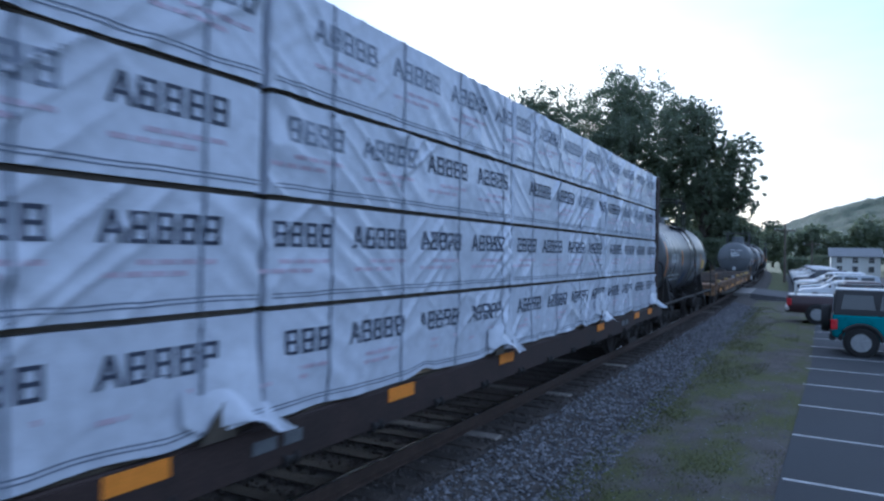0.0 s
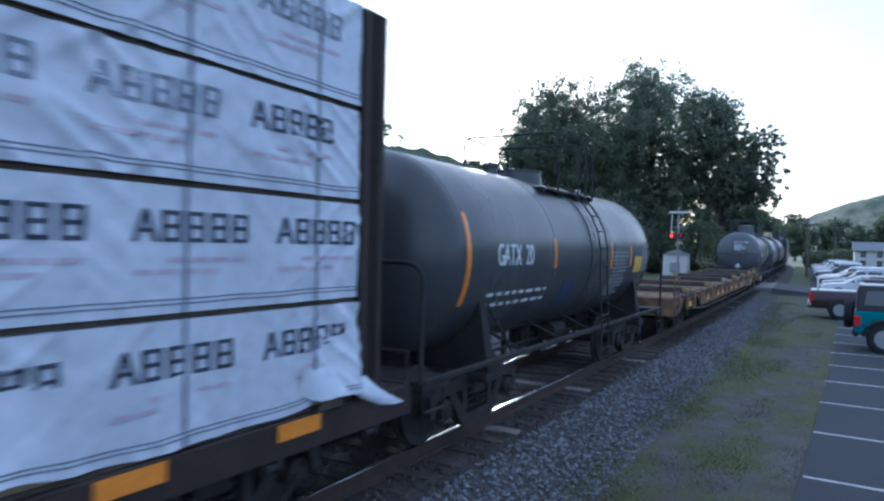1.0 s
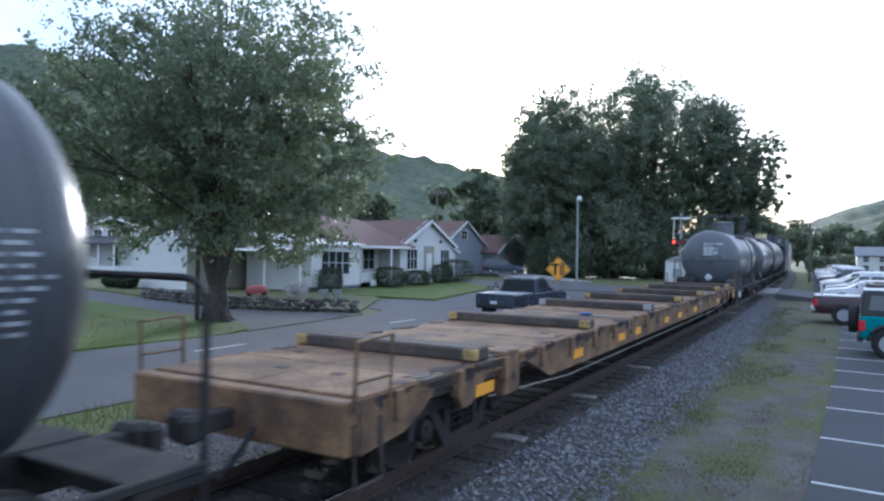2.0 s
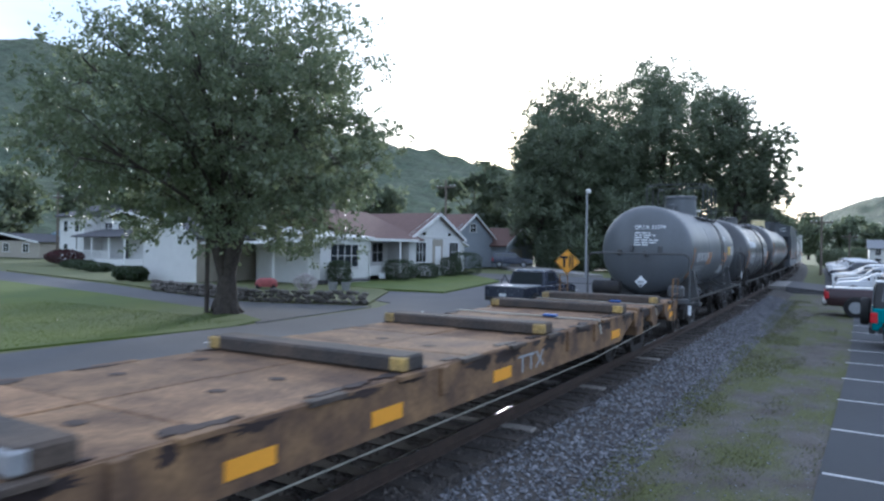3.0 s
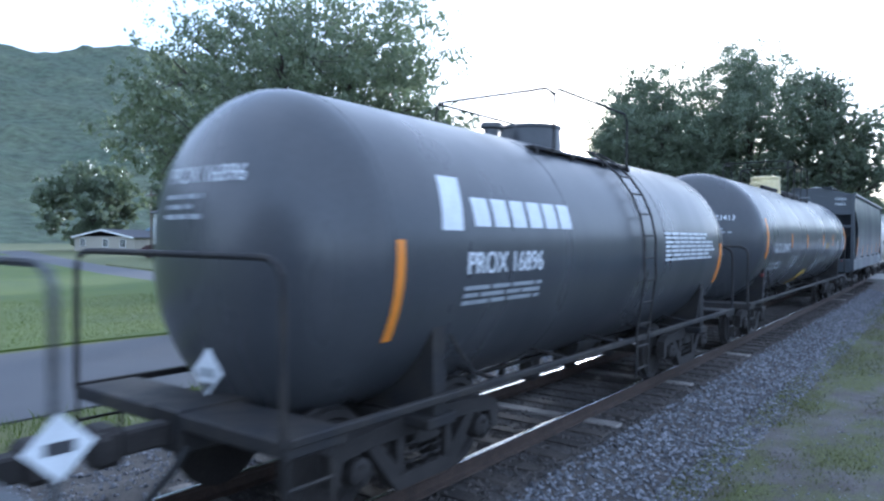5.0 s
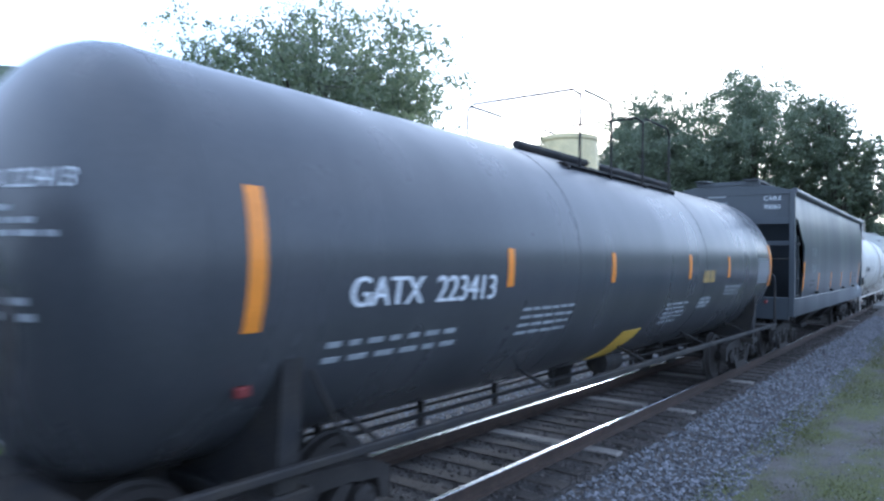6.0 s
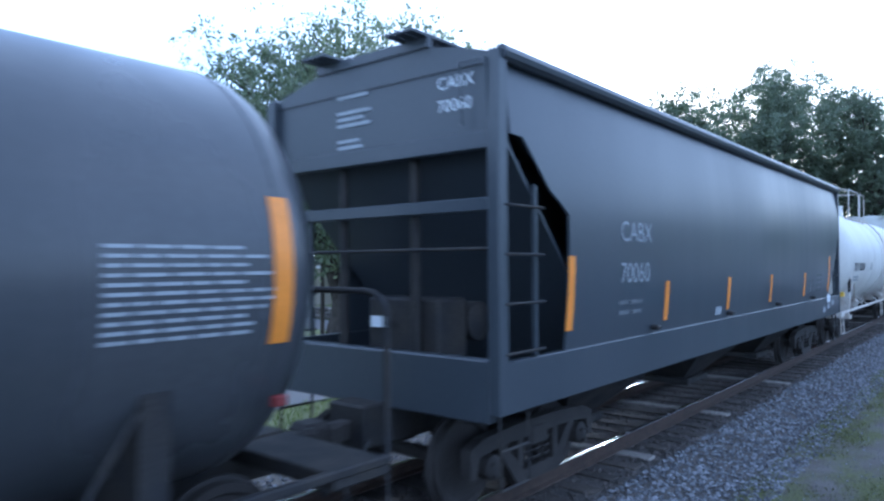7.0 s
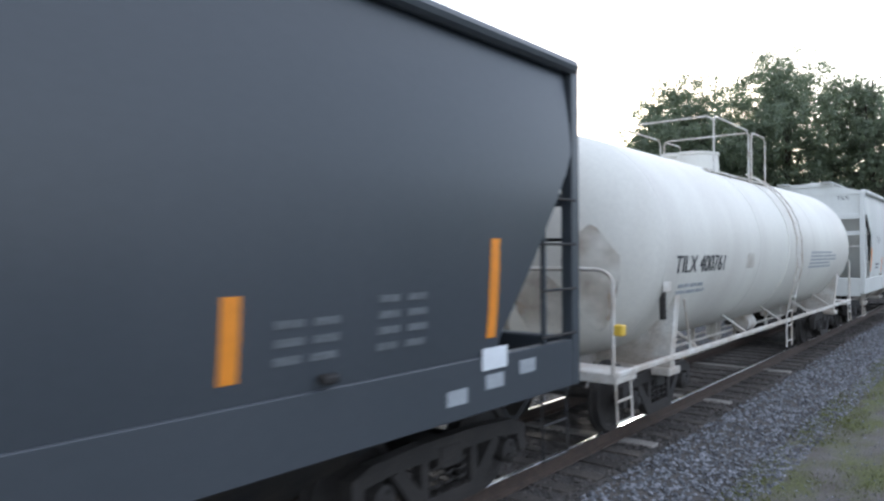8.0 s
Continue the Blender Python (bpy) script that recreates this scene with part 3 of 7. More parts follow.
        part("hanger", Shape().box(0.24, 0.30, y - 0.03, y + 0.03, 0.55, zc - r + 0.1), steel, car)
    return car, mid


def top_fittings(car, mid, r, zc, steel, y_dome, dome_r, dome_h, dome_mat, plat, rails, z_rail):
    """Manway dome, platform and safety rails on a tank's top."""
    top = zc + r
    y = y_dome - mid
    d = part("dome", Shape().lathe([(-0.12, dome_r * 1.06), (dome_h * 0.8, dome_r), (dome_h * 0.84, dome_r * 1.05), (dome_h * 0.96, dome_r * 1.05), (dome_h, dome_r * 0.9), (dome_h + 0.03, 0.02)], 32, (0, y, top - 0.02), "z"), dome_mat, car, smooth=True)
    part("valve", Shape().lathe([(0, 0.1), (0.18, 0.1), (0.2, 0.15), (0.26, 0.15), (0.28, 0.02)], 16, (-0.15, y - dome_r - 0.35, top - 0.02), "z"), dome_mat, car, smooth=True)
    p0, p1 = plat[0] - mid, plat[1] - mid
    for sx in (-1, 1):
        wk = part("walkway", Shape().box(min(sx * 0.47, sx * 0.86), max(sx * 0.47, sx * 0.86), p0, p1, top - 0.225, top - 0.205, 0.004), steel, car)
        for i in range(4):
            x = sx * (0.51 + 0.10 * i)
            part("slat", Shape().box(x - 0.04, x + 0.04, p0 - 0.01, p1 + 0.01, top - 0.207, top - 0.185, 0.004), steel, wk)
        for yy in np.linspace(p0 + 0.05, p1 - 0.05, 4):
            part("bearer", Shape().box(min(sx * 0.45, sx * 0.88), max(sx * 0.45, sx * 0.88), yy - 0.025, yy + 0.025, top - 0.28, top - 0.222), steel, wk)
    for r0, r1 in rails:
        r0, r1 = r0 - mid, r1 - mid
        for sx in (-1, 1):
            x = sx * 0.9
            loop = [(x, r0, top - 0.25), (x, r0, z_rail - 0.1), (x, r0 + 0.1, z_rail), (x, r1 - 0.1, z_rail), (x, r1, z_rail - 0.1), (x, r1, top - 0.25)]
            part("safety_rail", Shape().tube(loop, 0.017, 7), steel, car)
        e = Shape().tube([(-0.9, r0, z_rail - 0.08), (-0.8, r0 - 0.02, z_rail), (0.8, r0 - 0.02, z_rail), (0.9, r0, z_rail - 0.08)], 0.017, 7)
        part("safety_rail", e, steel, car)
    return d


def tank_ladder(car, y, r, zc, steel, near=True):
    pts = [(1.44, 0.45), (1.44, 1.05), (r + 0.10, zc - 0.35)]
    for ang in np.linspace(-0.1, 1.15, 7):
        pts.append(((r + 0.10) * math.cos(ang), zc + (r + 0.10) * math.sin(ang)))
    if near:
        ladder_on(car, y, pts, steel)
    ladder_on(car, y, [(-x, z) for x, z in pts], steel)


def strips(car, mid, items, r, zc, mat="orange", slant=0.0):
    for y, z0, z1, w in items:
        part("reflector", curved_patch(Shape(), y - mid - w / 2, y - mid + w / 2, z0, z1, r, zc, slant=slant), mat, car, "orange reflective strip")


def head_strip(car, y0, y1, z0, z1, r, zc, y_end, depth):
    """A reflective strip where the shell rounds into its head."""
    rings = []
    for i in range(9):
        z = z0 + (z1 - z0) * i / 8
        ring = []
        for y, h in ((y0, -0.004), (y0, 0.008), (y1, 0.008), (y1, -0.004)):
            rr = r * math.sqrt(max(0.0, 1 - max(0.0, (y - y_end) / depth) ** 2)) + h
            ring.append((math.sqrt(max(0.01, rr * rr - (z - zc) ** 2)), y, z))
        rings.append(ring)
    part("reflector", Shape().ring_sweep(rings), "orange", car, "orange reflective strip")


def panel(car, mid, y0, y1, z0, z1, r, zc, mat, label=""):
    return part("data_panel", curved_patch(Shape(), y0 - mid, y1 - mid, z0, z1, r, zc, 0.005), mat, car, label)


def wagon_gatx20():
    r, zc = 1.30, 2.23
    car, mid = tank_wagon("short black tank wagon with white lettering and orange strips, rolling", 20.88, 29.9, 19.85, 30.9, r, zc, "black_tank", "black_steel", {"bands": (25.75,)})
    top_fittings(car, mid, r, zc, "black_steel", 25.35, 0.42, 0.2, "black_tank", (24.4, 27.0), ((25.0, 26.05), (26.5, 26.9)), zc + r + 0.77)
    tank_ladder(car, 26.1 - mid, r, zc, "black_steel")
    strips(car, mid, [(21.02, 1.65, 2.75, 0.1), (23.9, 2.05, 2.5, 0.09), (26.95, 1.98, 2.45, 0.09), (28.4, 2.0, 2.42, 0.09)], r, zc)
    tank_words(car, "GATX  20", 21.8 - mid, 2.12, 0.40, r, zc, squeeze=0.70, bold=0.03)
    tank_bars(car, 21.7 - mid, 24.3 - mid, 1.58, 1.86, 2, r, zc, seed=4, pieces=13, fill=0.3, gap=0.11)
    tank_bars(car, 27.05 - mid, 28.2 - mid, 1.45, 2.35, 12, r, zc, "dim_lettering", seed=6, pieces=3, slant=0.06, fill=0.34)
    panel(car, mid, 28.72, 29.32, 1.86, 2.2, r, zc, "yellow", "yellow warning panel")
    tank_bars(car, 29.38 - mid, 29.95 - mid, 1.9, 2.5, 10, r, zc, "dim_lettering", seed=7, pieces=4, fill=0.4)
    panel(car, mid, 24.45, 25.05, 1.42, 1.85, r, zc, "faded_blue", "faded blue painted patch")
    head_words(car, "GATX 20", -0.75, 2.72, 0.24, r, zc, 20.88 - mid, r * 0.5, -1)
    head_bars(car, -0.75, 0.3, 2.35, 2.65, 3, r, zc, 20.88 - mid, r * 0.5, -1)
    TRAIN.append((car, mid))


def wagon_qfox():
    r, zc = 1.27, 2.27
    car, mid = tank_wagon("short dark grey tank wagon with a large dome, rolling", 61.62, 69.9, 60.56, 71.0, r, zc, "grey_tank", "grey_steel", {})
    # lifting lugs on the front head
    for x, z in ((-0.26, 2.32), (0.14, 2.18), (0.51, 2.3), (-0.62, 2.2)):
        y = head_y(x, z, r, zc, 61.62 - mid, r * 0.5, -1)
        part("head_lug", Shape().box(x - 0.05, x + 0.05, y - 0.09, y + 0.02, z - 0.09, z + 0.09, 0.02), "grey_steel", car)
    top_fittings(car, mid, r, zc, "grey_steel", 66.3, 0.50, 0.60, "grey_tank", (64.9, 67.9), ((65.25, 66.1), (66.9, 67.8)), zc + r + 0.9)
    tank_ladder(car, 66.4 - mid, r, zc, "grey_steel")
    strips(car, mid, [(61.85, 1.5, 2.35, 0.1)], r, zc, "worn_orange", slant=0.06)
    strips(car, mid, [(64.28, 1.85, 2.22, 0.1), (64.66, 1.85, 2.22, 0.1), (67.45, 1.8, 2.2, 0.1), (67.95, 1.8, 2.2, 0.1)], r, zc, slant=0.06)
    tank_words(car, "QFOX 23579", 62.3 - mid, 1.97, 0.345, r, zc, squeeze=1.0, bold=0.03)
    tank_bars(car, 62.3 - mid, 63.7 - mid, 1.6, 1.88, 3, r, zc, "dim_lettering", seed=14, pieces=9, fill=0.42, gap=0.07)
    panel(car, mid, 68.35, 68.9, 2.12, 2.42, r, zc, "yellow", "yellow warning panel")
    tank_bars(car, 69.0 - mid, 69.75 - mid, 2.1, 2.45, 7, r, zc, seed=16, pieces=4)
    tank_bars(car, 67.3 - mid, 68.1 - mid, 2.62, 2.78, 4, r, zc, seed=15, pieces=2)
    tank_bars(car, 67.2 - mid, 68.1 - mid, 1.5, 1.78, 5, r, zc, seed=17, pieces=2)
    head_words(car, "QFOX 23579", -0.22, 2.86, 0.15, r, zc, 61.62 - mid, r * 0.5, -1, bold=0.02)
    head_bars(car, -0.2, 0.5, 2.4, 2.8, 6, r, zc, 61.62 - mid, r * 0.5, -1, "lettering")
    placard(car, 0.06, 60.56 - mid + 0.2, 1.4, "y")
    placard(car, 1.44, 71.0 - mid, 1.3)
    part("air_reservoir", Shape().lathe([(-0.42, 0.02), (-0.38, 0.2), (0.38, 0.2), (0.42, 0.02)], 18, (-0.95, 61.0 - mid, 1.2), "x"), "black_steel", car, smooth=True)
    part("brake_valve", Shape().box(0.75, 1.15, 60.85 - mid, 61.2 - mid, 0.98, 1.32, 0.06), "grey_steel", car)
    part("reflector_block", Shape().box(1.36, 1.44, 60.52 - mid, 60.55 - mid, 0.58, 0.83), "lettering", car)
    TRAIN.append((car, mid))


def wagon_prox():
    r, zc = 1.44, 2.16
    car, mid = tank_wagon("short black tank wagon with a white painted mark, rolling", 73.42, 82.5, 72.4, 83.5, r, zc, "black_tank", "black_steel", {})
    top_fittings(car, mid, r, zc, "black_steel", 78.0, 0.42, 0.3, "black_tank", (76.6, 79.5), ((77.0, 79.3),), zc + r + 0.55)
    tank_ladder(car, 78.6 - mid, r, zc, "black_steel")
    for i in range(6):      # the maker's mark: plain shapes
        y = 74.55 - mid + i * 0.33
        part("painted_mark", curved_patch(Shape(), y, y + 0.26, 2.42, 2.68, r, zc), "lettering", car, "white painted maker's mark")
    curved = Shape()
    curved_patch(curved, 74.1 - mid, 74.4 - mid, 2.38, 2.85, r, zc, slant=0.1)
    part("painted_mark", curved, "lettering", car)
    tank_words(car, "PROX 16896", 74.4 - mid, 2.0, 0.28, r, zc, squeeze=0.9, bold=0.03)
    tank_bars(car, 74.4 - mid, 75.9 - mid, 1.72, 1.92, 3, r, zc, "dim_lettering", seed=24, pieces=4)
    tank_bars(car, 79.5 - mid, 82.0 - mid, 2.0, 2.45, 7, r, zc, seed=26, pieces=8)
    strips(car, mid, [(82.4, 1.55, 2.25, 0.11), (73.5, 1.5, 2.3, 0.1)], r, zc)
    head_words(car, "PROX 16896", -0.62, 2.75, 0.2, r, zc, 73.42 - mid, r * 0.5, -1)
    head_bars(car, -0.6, 0.4, 2.45, 2.7, 3, r, zc, 73.42 - mid, r * 0.5, -1)
    placard(car, 0.6, 72.4 - mid - 0.03, 1.35, "y")
    TRAIN.append((car, mid))


def wagon_gatx22():
    r, zc = 1.50, 2.33
    car, mid = tank_wagon("long black tank wagon with a cream dome, rolling", 85.68, 99.95, 84.7, 100.95, r, zc, "black_tank", "black_steel", {})
    top_fittings(car, mid, r, zc, "black_steel", 93.1, 0.42, 0.5, "cream", (91.3, 95.4), ((91.6, 92.6), (93.8, 95.0)), zc + r + 0.8)
    part("pipe", Shape().tube([(0.35, 90.9 - mid, zc + r + 0.02), (0.35, 96.6 - mid, zc + r + 0.02)], 0.06, 8), "black_steel", car)
    tank_ladder(car, 92.15 - mid, r, zc, "black_steel", near=False)
    strips(car, mid, [(86.02, 1.9, 2.8, 0.13), (88.95, 2.12, 2.48, 0.1), (91.35, 2.12, 2.48, 0.1), (94.32, 2.12, 2.5, 0.11), (96.55, 2.12, 2.5, 0.11)], r, zc)
    head_strip(car, 99.87 - mid, 100.01 - mid, 1.9, 2.8, r, zc, 99.95 - mid, r * 0.5)
    tank_words(car, "GATX  223413", 86.82 - mid, 2.02, 0.315, r, zc, squeeze=0.96, bold=0.03)
    tank_bars(car, 86.7 - mid, 88.5 - mid, 1.62, 1.85, 2, r, zc, "dim_lettering", seed=34, pieces=10, fill=0.36, gap=0.09)
    tank_bars(car, 89.3 - mid, 90.5 - mid, 1.62, 1.95, 4, r, zc, "dim_lettering", seed=35, pieces=6, fill=0.35)
    tank_bars(car, 93.6 - mid, 94.6 - mid, 1.45, 1.8, 5, r, zc, "dim_lettering", seed=36, pieces=4, fill=0.35)
    tank_bars(car, 95.15 - mid, 95.8 - mid, 1.62, 1.82, 3, r, zc, "dim_lettering", seed=37, pieces=2)
    tank_bars(car, 96.5 - mid, 97.6 - mid, 1.8, 2.0, 3, r, zc, "dim_lettering", seed=38, pieces=8, fill=0.4)
    tank_bars(car, 98.85 - mid, 99.97 - mid, 1.98, 2.52, 11, r, zc, "dim_lettering", seed=39, pieces=6, fill=0.4, gap=0.03)
    panel(car, mid, 95.05, 95.65, 2.05, 2.25, r, zc, "worn_yellow", "worn yellow warning panel")
    part("spill_stain", curved_patch(Shape(), 92.3 - mid, 92.95 - mid, 1.0, 1.42, r, zc, 0.005, slant=0.2), "yellow", car, "yellow painted patch low on the tank")
    head_words(car, "GATX 223413", 0.05, 2.74, 0.16, r, zc, 85.68 - mid, r * 0.5, -1)
    head_bars(car, 0.05, 0.95, 2.46, 2.68, 3, r, zc, 85.68 - mid, r * 0.5, -1)
    head_bars(car, 0.1, 0.9, 1.98, 2.16, 2, r, zc, 85.68 - mid, r * 0.5, -1, seed=5)
    for y in (86.0, 99.98):
        part("flag_bracket", Shape().box(1.36, 1.42, y - mid - 0.05, y - mid + 0.05, 1.5, 1.57, 0.01), "red", car, "small red marker")
    TRAIN.append((car, mid))


def wagon_tilx():
    r, zc = 1.55, 2.47
    car, mid = tank_wagon("white tank wagon with rust-stained ends, rolling", 119.65, 132.55, 118.45, 133.7, r, zc, "white_tank", "white_steel", {"bands": (126.0,)})
    top_fittings(car, mid, r, zc, "white_steel", 125.0, 0.48, 0.34, "white_tank", (123.3, 127.0), ((123.5, 125.6), (125.8, 126.8)), zc + r + 0.75)
    tank_ladder(car, 126.4 - mid, r, zc, "white_steel")
    tank_words(car, "TILX 400761", 120.0 - mid, 2.1, 0.34, r, zc, "dark_lettering", squeeze=1.15, bold=0.02)
    tank_bars(car, 120.3 - mid, 121.6 - mid, 1.8, 1.98, 2, r, zc, "dim_lettering", seed=44, pieces=4)
    tank_bars(car, 128.0 - mid, 131.0 - mid, 2.0, 2.4, 5, r, zc, "dim_lettering", seed=45, pieces=6)
    panel(car, mid, 123.2, 123.6, 2.1, 2.35, r, zc, "rust_stain", "rusty stain on the white tank")
    hb = part("placard_holder", Shape().box(1.46, 1.475, 119.72 - mid, 119.98 - mid, 1.86, 2.1, 0.01), "white_steel", car, "pale metal plate on a bracket")
    part("bracket", Shape().box(1.38, 1.455, 119.80 - mid, 119.86 - mid, 1.5, 1.9, 0.01), "truck_steel", hb)
    # rust runs over the lower part of the front head
    rng = random.Random(61)
    for x0, x1, zt, zb in ((-1.0, -0.35, 2.5, 1.2), (-0.3, 0.5, 2.2, 1.05), (0.45, 1.15, 2.75, 1.35)):
        st = Shape()
        for i in range(9):
            x = x0 + (x1 - x0) * i / 8
            k = math.sin(math.pi * (i + 0.5) / 9)
            for j in range(7):
                z = zt - (1 - k) * 0.5 - rng.uniform(0, 0.08) * (j == 0) - (zt - zb) * k * j / 6
                st.v.append((x, head_y(x, z, r, zc, 119.65 - mid, r * 0.5, -1), z))
        st.f = [(i * 7 + j, i * 7 + j + 1, (i + 1) * 7 + j + 1, (i + 1) * 7 + j) for i in range(8) for j in range(6)]
        part("rust_stain", st, "rust_stain", car, "brown rust run on the white tank end")
    part("grip_block", Shape().box(1.38, 1.5, 118.43 - mid, 118.55 - mid, 1.42, 1.55, 0.015), "yellow", car, "yellow end marker")
    TRAIN.append((car, mid))


def wagon_lumber():
    """Flat wagon with a centre beam and end bulkheads, and its wrapped bundles."""
    e0, e1 = -3.6, 19.65
    mid = (e0 + e1) / 2
    car = thing("centre_beam_wagon", "brown steel flat wagon loaded with wrapped lumber, rolling", "railway wagon")
    a, b = e0 - mid, e1 - mid
    part("deck_frame", Shape().box(-1.36, 1.36, a, b, 0.86, 1.0, 0.015), "brown_steel", car)
    for sx in (-1, 1):
        x0, x1 = sorted((sx * 1.30, sx * 1.38))
        part("side_sill", Shape().prism([(a, 0.98), (a, 0.72), (a + 3.0, 0.74), (a + 4.2, 0.66), (b - 4.2, 0.66), (b - 3.0, 0.74), (b, 0.72), (b, 0.98)], x0, x1, "x"), "brown_steel", car)
        for y in np.arange(a + 0.6, b - 0.4, 1.22):
            part("winch", Shape().lathe([(-0.08, 0.03), (-0.08, 0.055), (-0.06, 0.055), (-0.05, 0.03), (0.05, 0.03), (0.06, 0.055), (0.08, 0.055), (0.08, 0.03)], 12, (sx * 1.37, y, 0.68), "y"), "black_steel", car)
    for y in (2.92, 5.99, 8.7, 13.4, 16.57, 18.04, -0.2):
        part("reflector", Shape().box(1.381, 1.39, y - mid - 0.24, y - mid + 0.24, 0.86, 0.99), "orange", car, "orange reflective strip")
    for y in (4.2, 15.4):
        for i in range(2):
            part("notice_plate", Shape().box(1.381, 1.39, y - mid - 0.3 + 0.34 * i, y - mid - 0.04 + 0.3 * i, 0.80, 0.90, 0.003), "faint_lettering", car)
    for yy in (a + 1.0, b - 0.68):
        bh = part("bulkhead", Shape().box(-1.37, 1.37, yy - 0.09, yy + 0.09, 0.98, 4.42, 0.02), "brown_steel", car)
        for x in (-1.3, -0.65, 0.0, 0.65, 1.3):
            part("post", Shape().box(x - 0.07, x + 0.07, yy - 0.16, yy + 0.16, 0.98, 4.42, 0.01), "brown_steel", bh)
    beam = Shape()
    for y in np.arange(a + 2.2, b - 1.8, 2.44):
        beam.box(-0.05, 0.05, y - 0.1, y + 0.1, 1.0, 4.3)
    beam.box(-0.16, 0.16, a + 1.0, b - 0.7, 4.2, 4.36, 0.02)
    part("centre_beam", beam, "brown_steel", car)
    for yy, d in ((a, -1), (b, 1)):
        coupler(car, yy, d)
        running_gear(car, yy - d * 2.2)
        part("hand_brake" if d > 0 else "grab_iron", Shape().tube([(1.3, yy, 1.0), (1.3, yy + d * 0.05, 1.3), (0.7, yy + d * 0.05, 1.3), (0.7, yy, 1.0)], 0.016, 6), "brown_steel", car)
        part("rust_end", Shape().box(-1.36, 1.36, min(yy, yy - d * 0.08), max(yy, yy - d * 0.08), 0.7, 1.02, 0.01), "brown_steel", car)
    TRAIN.append((car, mid))
    # bundles
    rng = random.Random(11)
    levels = [(1.03, 1.855), (1.90, 2.705), (2.75, 3.515), (3.56, 4.42)]
    columns = [(-1.02, 3.98), (4.06, 8.80), (8.87, 13.74), (13.80, 18.82)]
    for ci, (c0, c1) in enumerate(columns):
        for li, (z0, z1) in enumerate(levels):
            torn = li == 0
            for side in (1, -1):
                bundle(c0, c1, z0, z1, side, rng.randrange(9999), torn, li, ci)


WORD_SHIFT = ((0.0, -0.17, 0.25, 0.2), (0.0, -0.14, 0.0, 0.33), (0.05, 0.0, 0.6, 0.03), (0.3, 0.5, -0.3, 0.1))


def bundle(c0, c1, z0, z1, side, seed, torn, level, column):
    """A stack of lumber in printed white wrap, strapped; it rides on the wagon."""
    rng = random.Random(seed)
    mid, L, H = (c0 + c1) / 2, c1 - c0, z1 - z0
    ob = thing("lumber_bundle", ("lumber bundle in torn printed white wrap on a flat wagon" if torn else "lumber bundle in taut printed white wrap, strapped, on a flat wagon"), "lumber bundle", group="bundles on the wagon")
    xo, xi = 1.36, 0.20
    off = Vector((rng.uniform(0, 50), rng.uniform(0, 50), rng.uniform(0, 50)))
    flap = rng.uniform(0.1, 0.9) if torn else None

    def fold(y, z):
        """Wrinkles of the wrap: slanting folds from the straps, and slack."""
        v = Vector((y * 1.1, z * 1.6, 0)) + off
        f = 0.018 * noise.noise(v * 1.3) + 0.004 * noise.noise(v * 5.0)
        for sg, k_ in ((1.0, 0.0), (-1.0, 9.0)):
            where = max(0.0, noise.noise(Vector((y * 0.9, z * 0.8, k_)) + off) + 0.25)
            n_ = noise.noise(Vector((y * 2.6 + sg * z * 3.4, (z - sg * y * 0.3) * 0.55, k_)) + off)
            f += 0.052 * where * max(0.0, 1 - abs(n_) * 4.5) ** 1.5
        return f

    def slack(y, zz):
        """Where the wrap lies: torn lower edges lift and billow."""
        x, zs = xo + fold(y, zz), zz
        if torn:
            q, f = y / L + 0.5, (zz - z0) / H
            w = math.exp(-((q - 0.96) / 0.07) ** 2) + 0.6 * math.exp(-((q - flap) / 0.05) ** 2)
            low = max(0.0, 1 - f * 1.4)
            x += low * (0.10 * w + 0.02 * math.sin(y * 7 + off.x))
            zs += low * low * (0.12 * w * (0.5 if q > 0.9 else 1) + 0.03 * noise.noise(Vector((y * 2.2, 0, 0)) + off))
        return x, zs

    ny, nz = (150, 26) if side > 0 else (6, 2)
    rows = []
    for j in range(nz + 1):
        zz = z0 + H * j / nz
        row = []
        for i in range(ny + 1):
            y = -L / 2 + L * i / ny
            x, zs = slack(y, zz) if side > 0 else (xo, zz)
            e = min(i, ny - i) / ny * L
            x -= max(0, 0.03 - e) * 0.8
            row.append((side * x, y, zs))
        rows.append(row)
    s = Shape()
    n = ny + 1
    s.add([p for r_ in rows for p in r_], [(j * n + i, j * n + i + 1, (j + 1) * n + i + 1, (j + 1) * n + i) for j in range(nz) for i in range(ny)])
    # top, ends, inner side
    top_in = [(side * xi, p[1], z1 - 0.005) for p in rows[-1]]
    s.add(rows[-1] + top_in, [(i, i + 1, n + i + 1, n + i) for i in range(ny)])
    for i, in ((0,), (ny,)):
        col = [r_[i] for r_ in rows]
        inner = [(side * xi, p[1], p[2]) for p in col]
        m_ = len(col)
        s.add(col + inner, [(q, q + 1, m_ + q + 1, m_ + q) for q in range(m_ - 1)])
    s.add([(side * xi, -L / 2, z0), (side * xi, L / 2, z0), (side * xi, L / 2, z1), (side * xi, -L / 2, z1)], [(0, 1, 2, 3)])
    part("wrap", s, "wrap", ob, smooth=True)
    part("lumber", Shape().box(min(side * 0.22, side * 1.31), max(side * 0.22, side * 1.31), -L / 2 + 0.03, L / 2 - 0.03, z0 - 0.005, z1 - 0.02), "lumber", ob)
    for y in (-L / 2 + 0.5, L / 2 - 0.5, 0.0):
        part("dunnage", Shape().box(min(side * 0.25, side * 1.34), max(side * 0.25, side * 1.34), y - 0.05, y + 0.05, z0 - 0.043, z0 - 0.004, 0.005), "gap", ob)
    # A dark sheet fills the seam below; its colour gives the seam's shade.
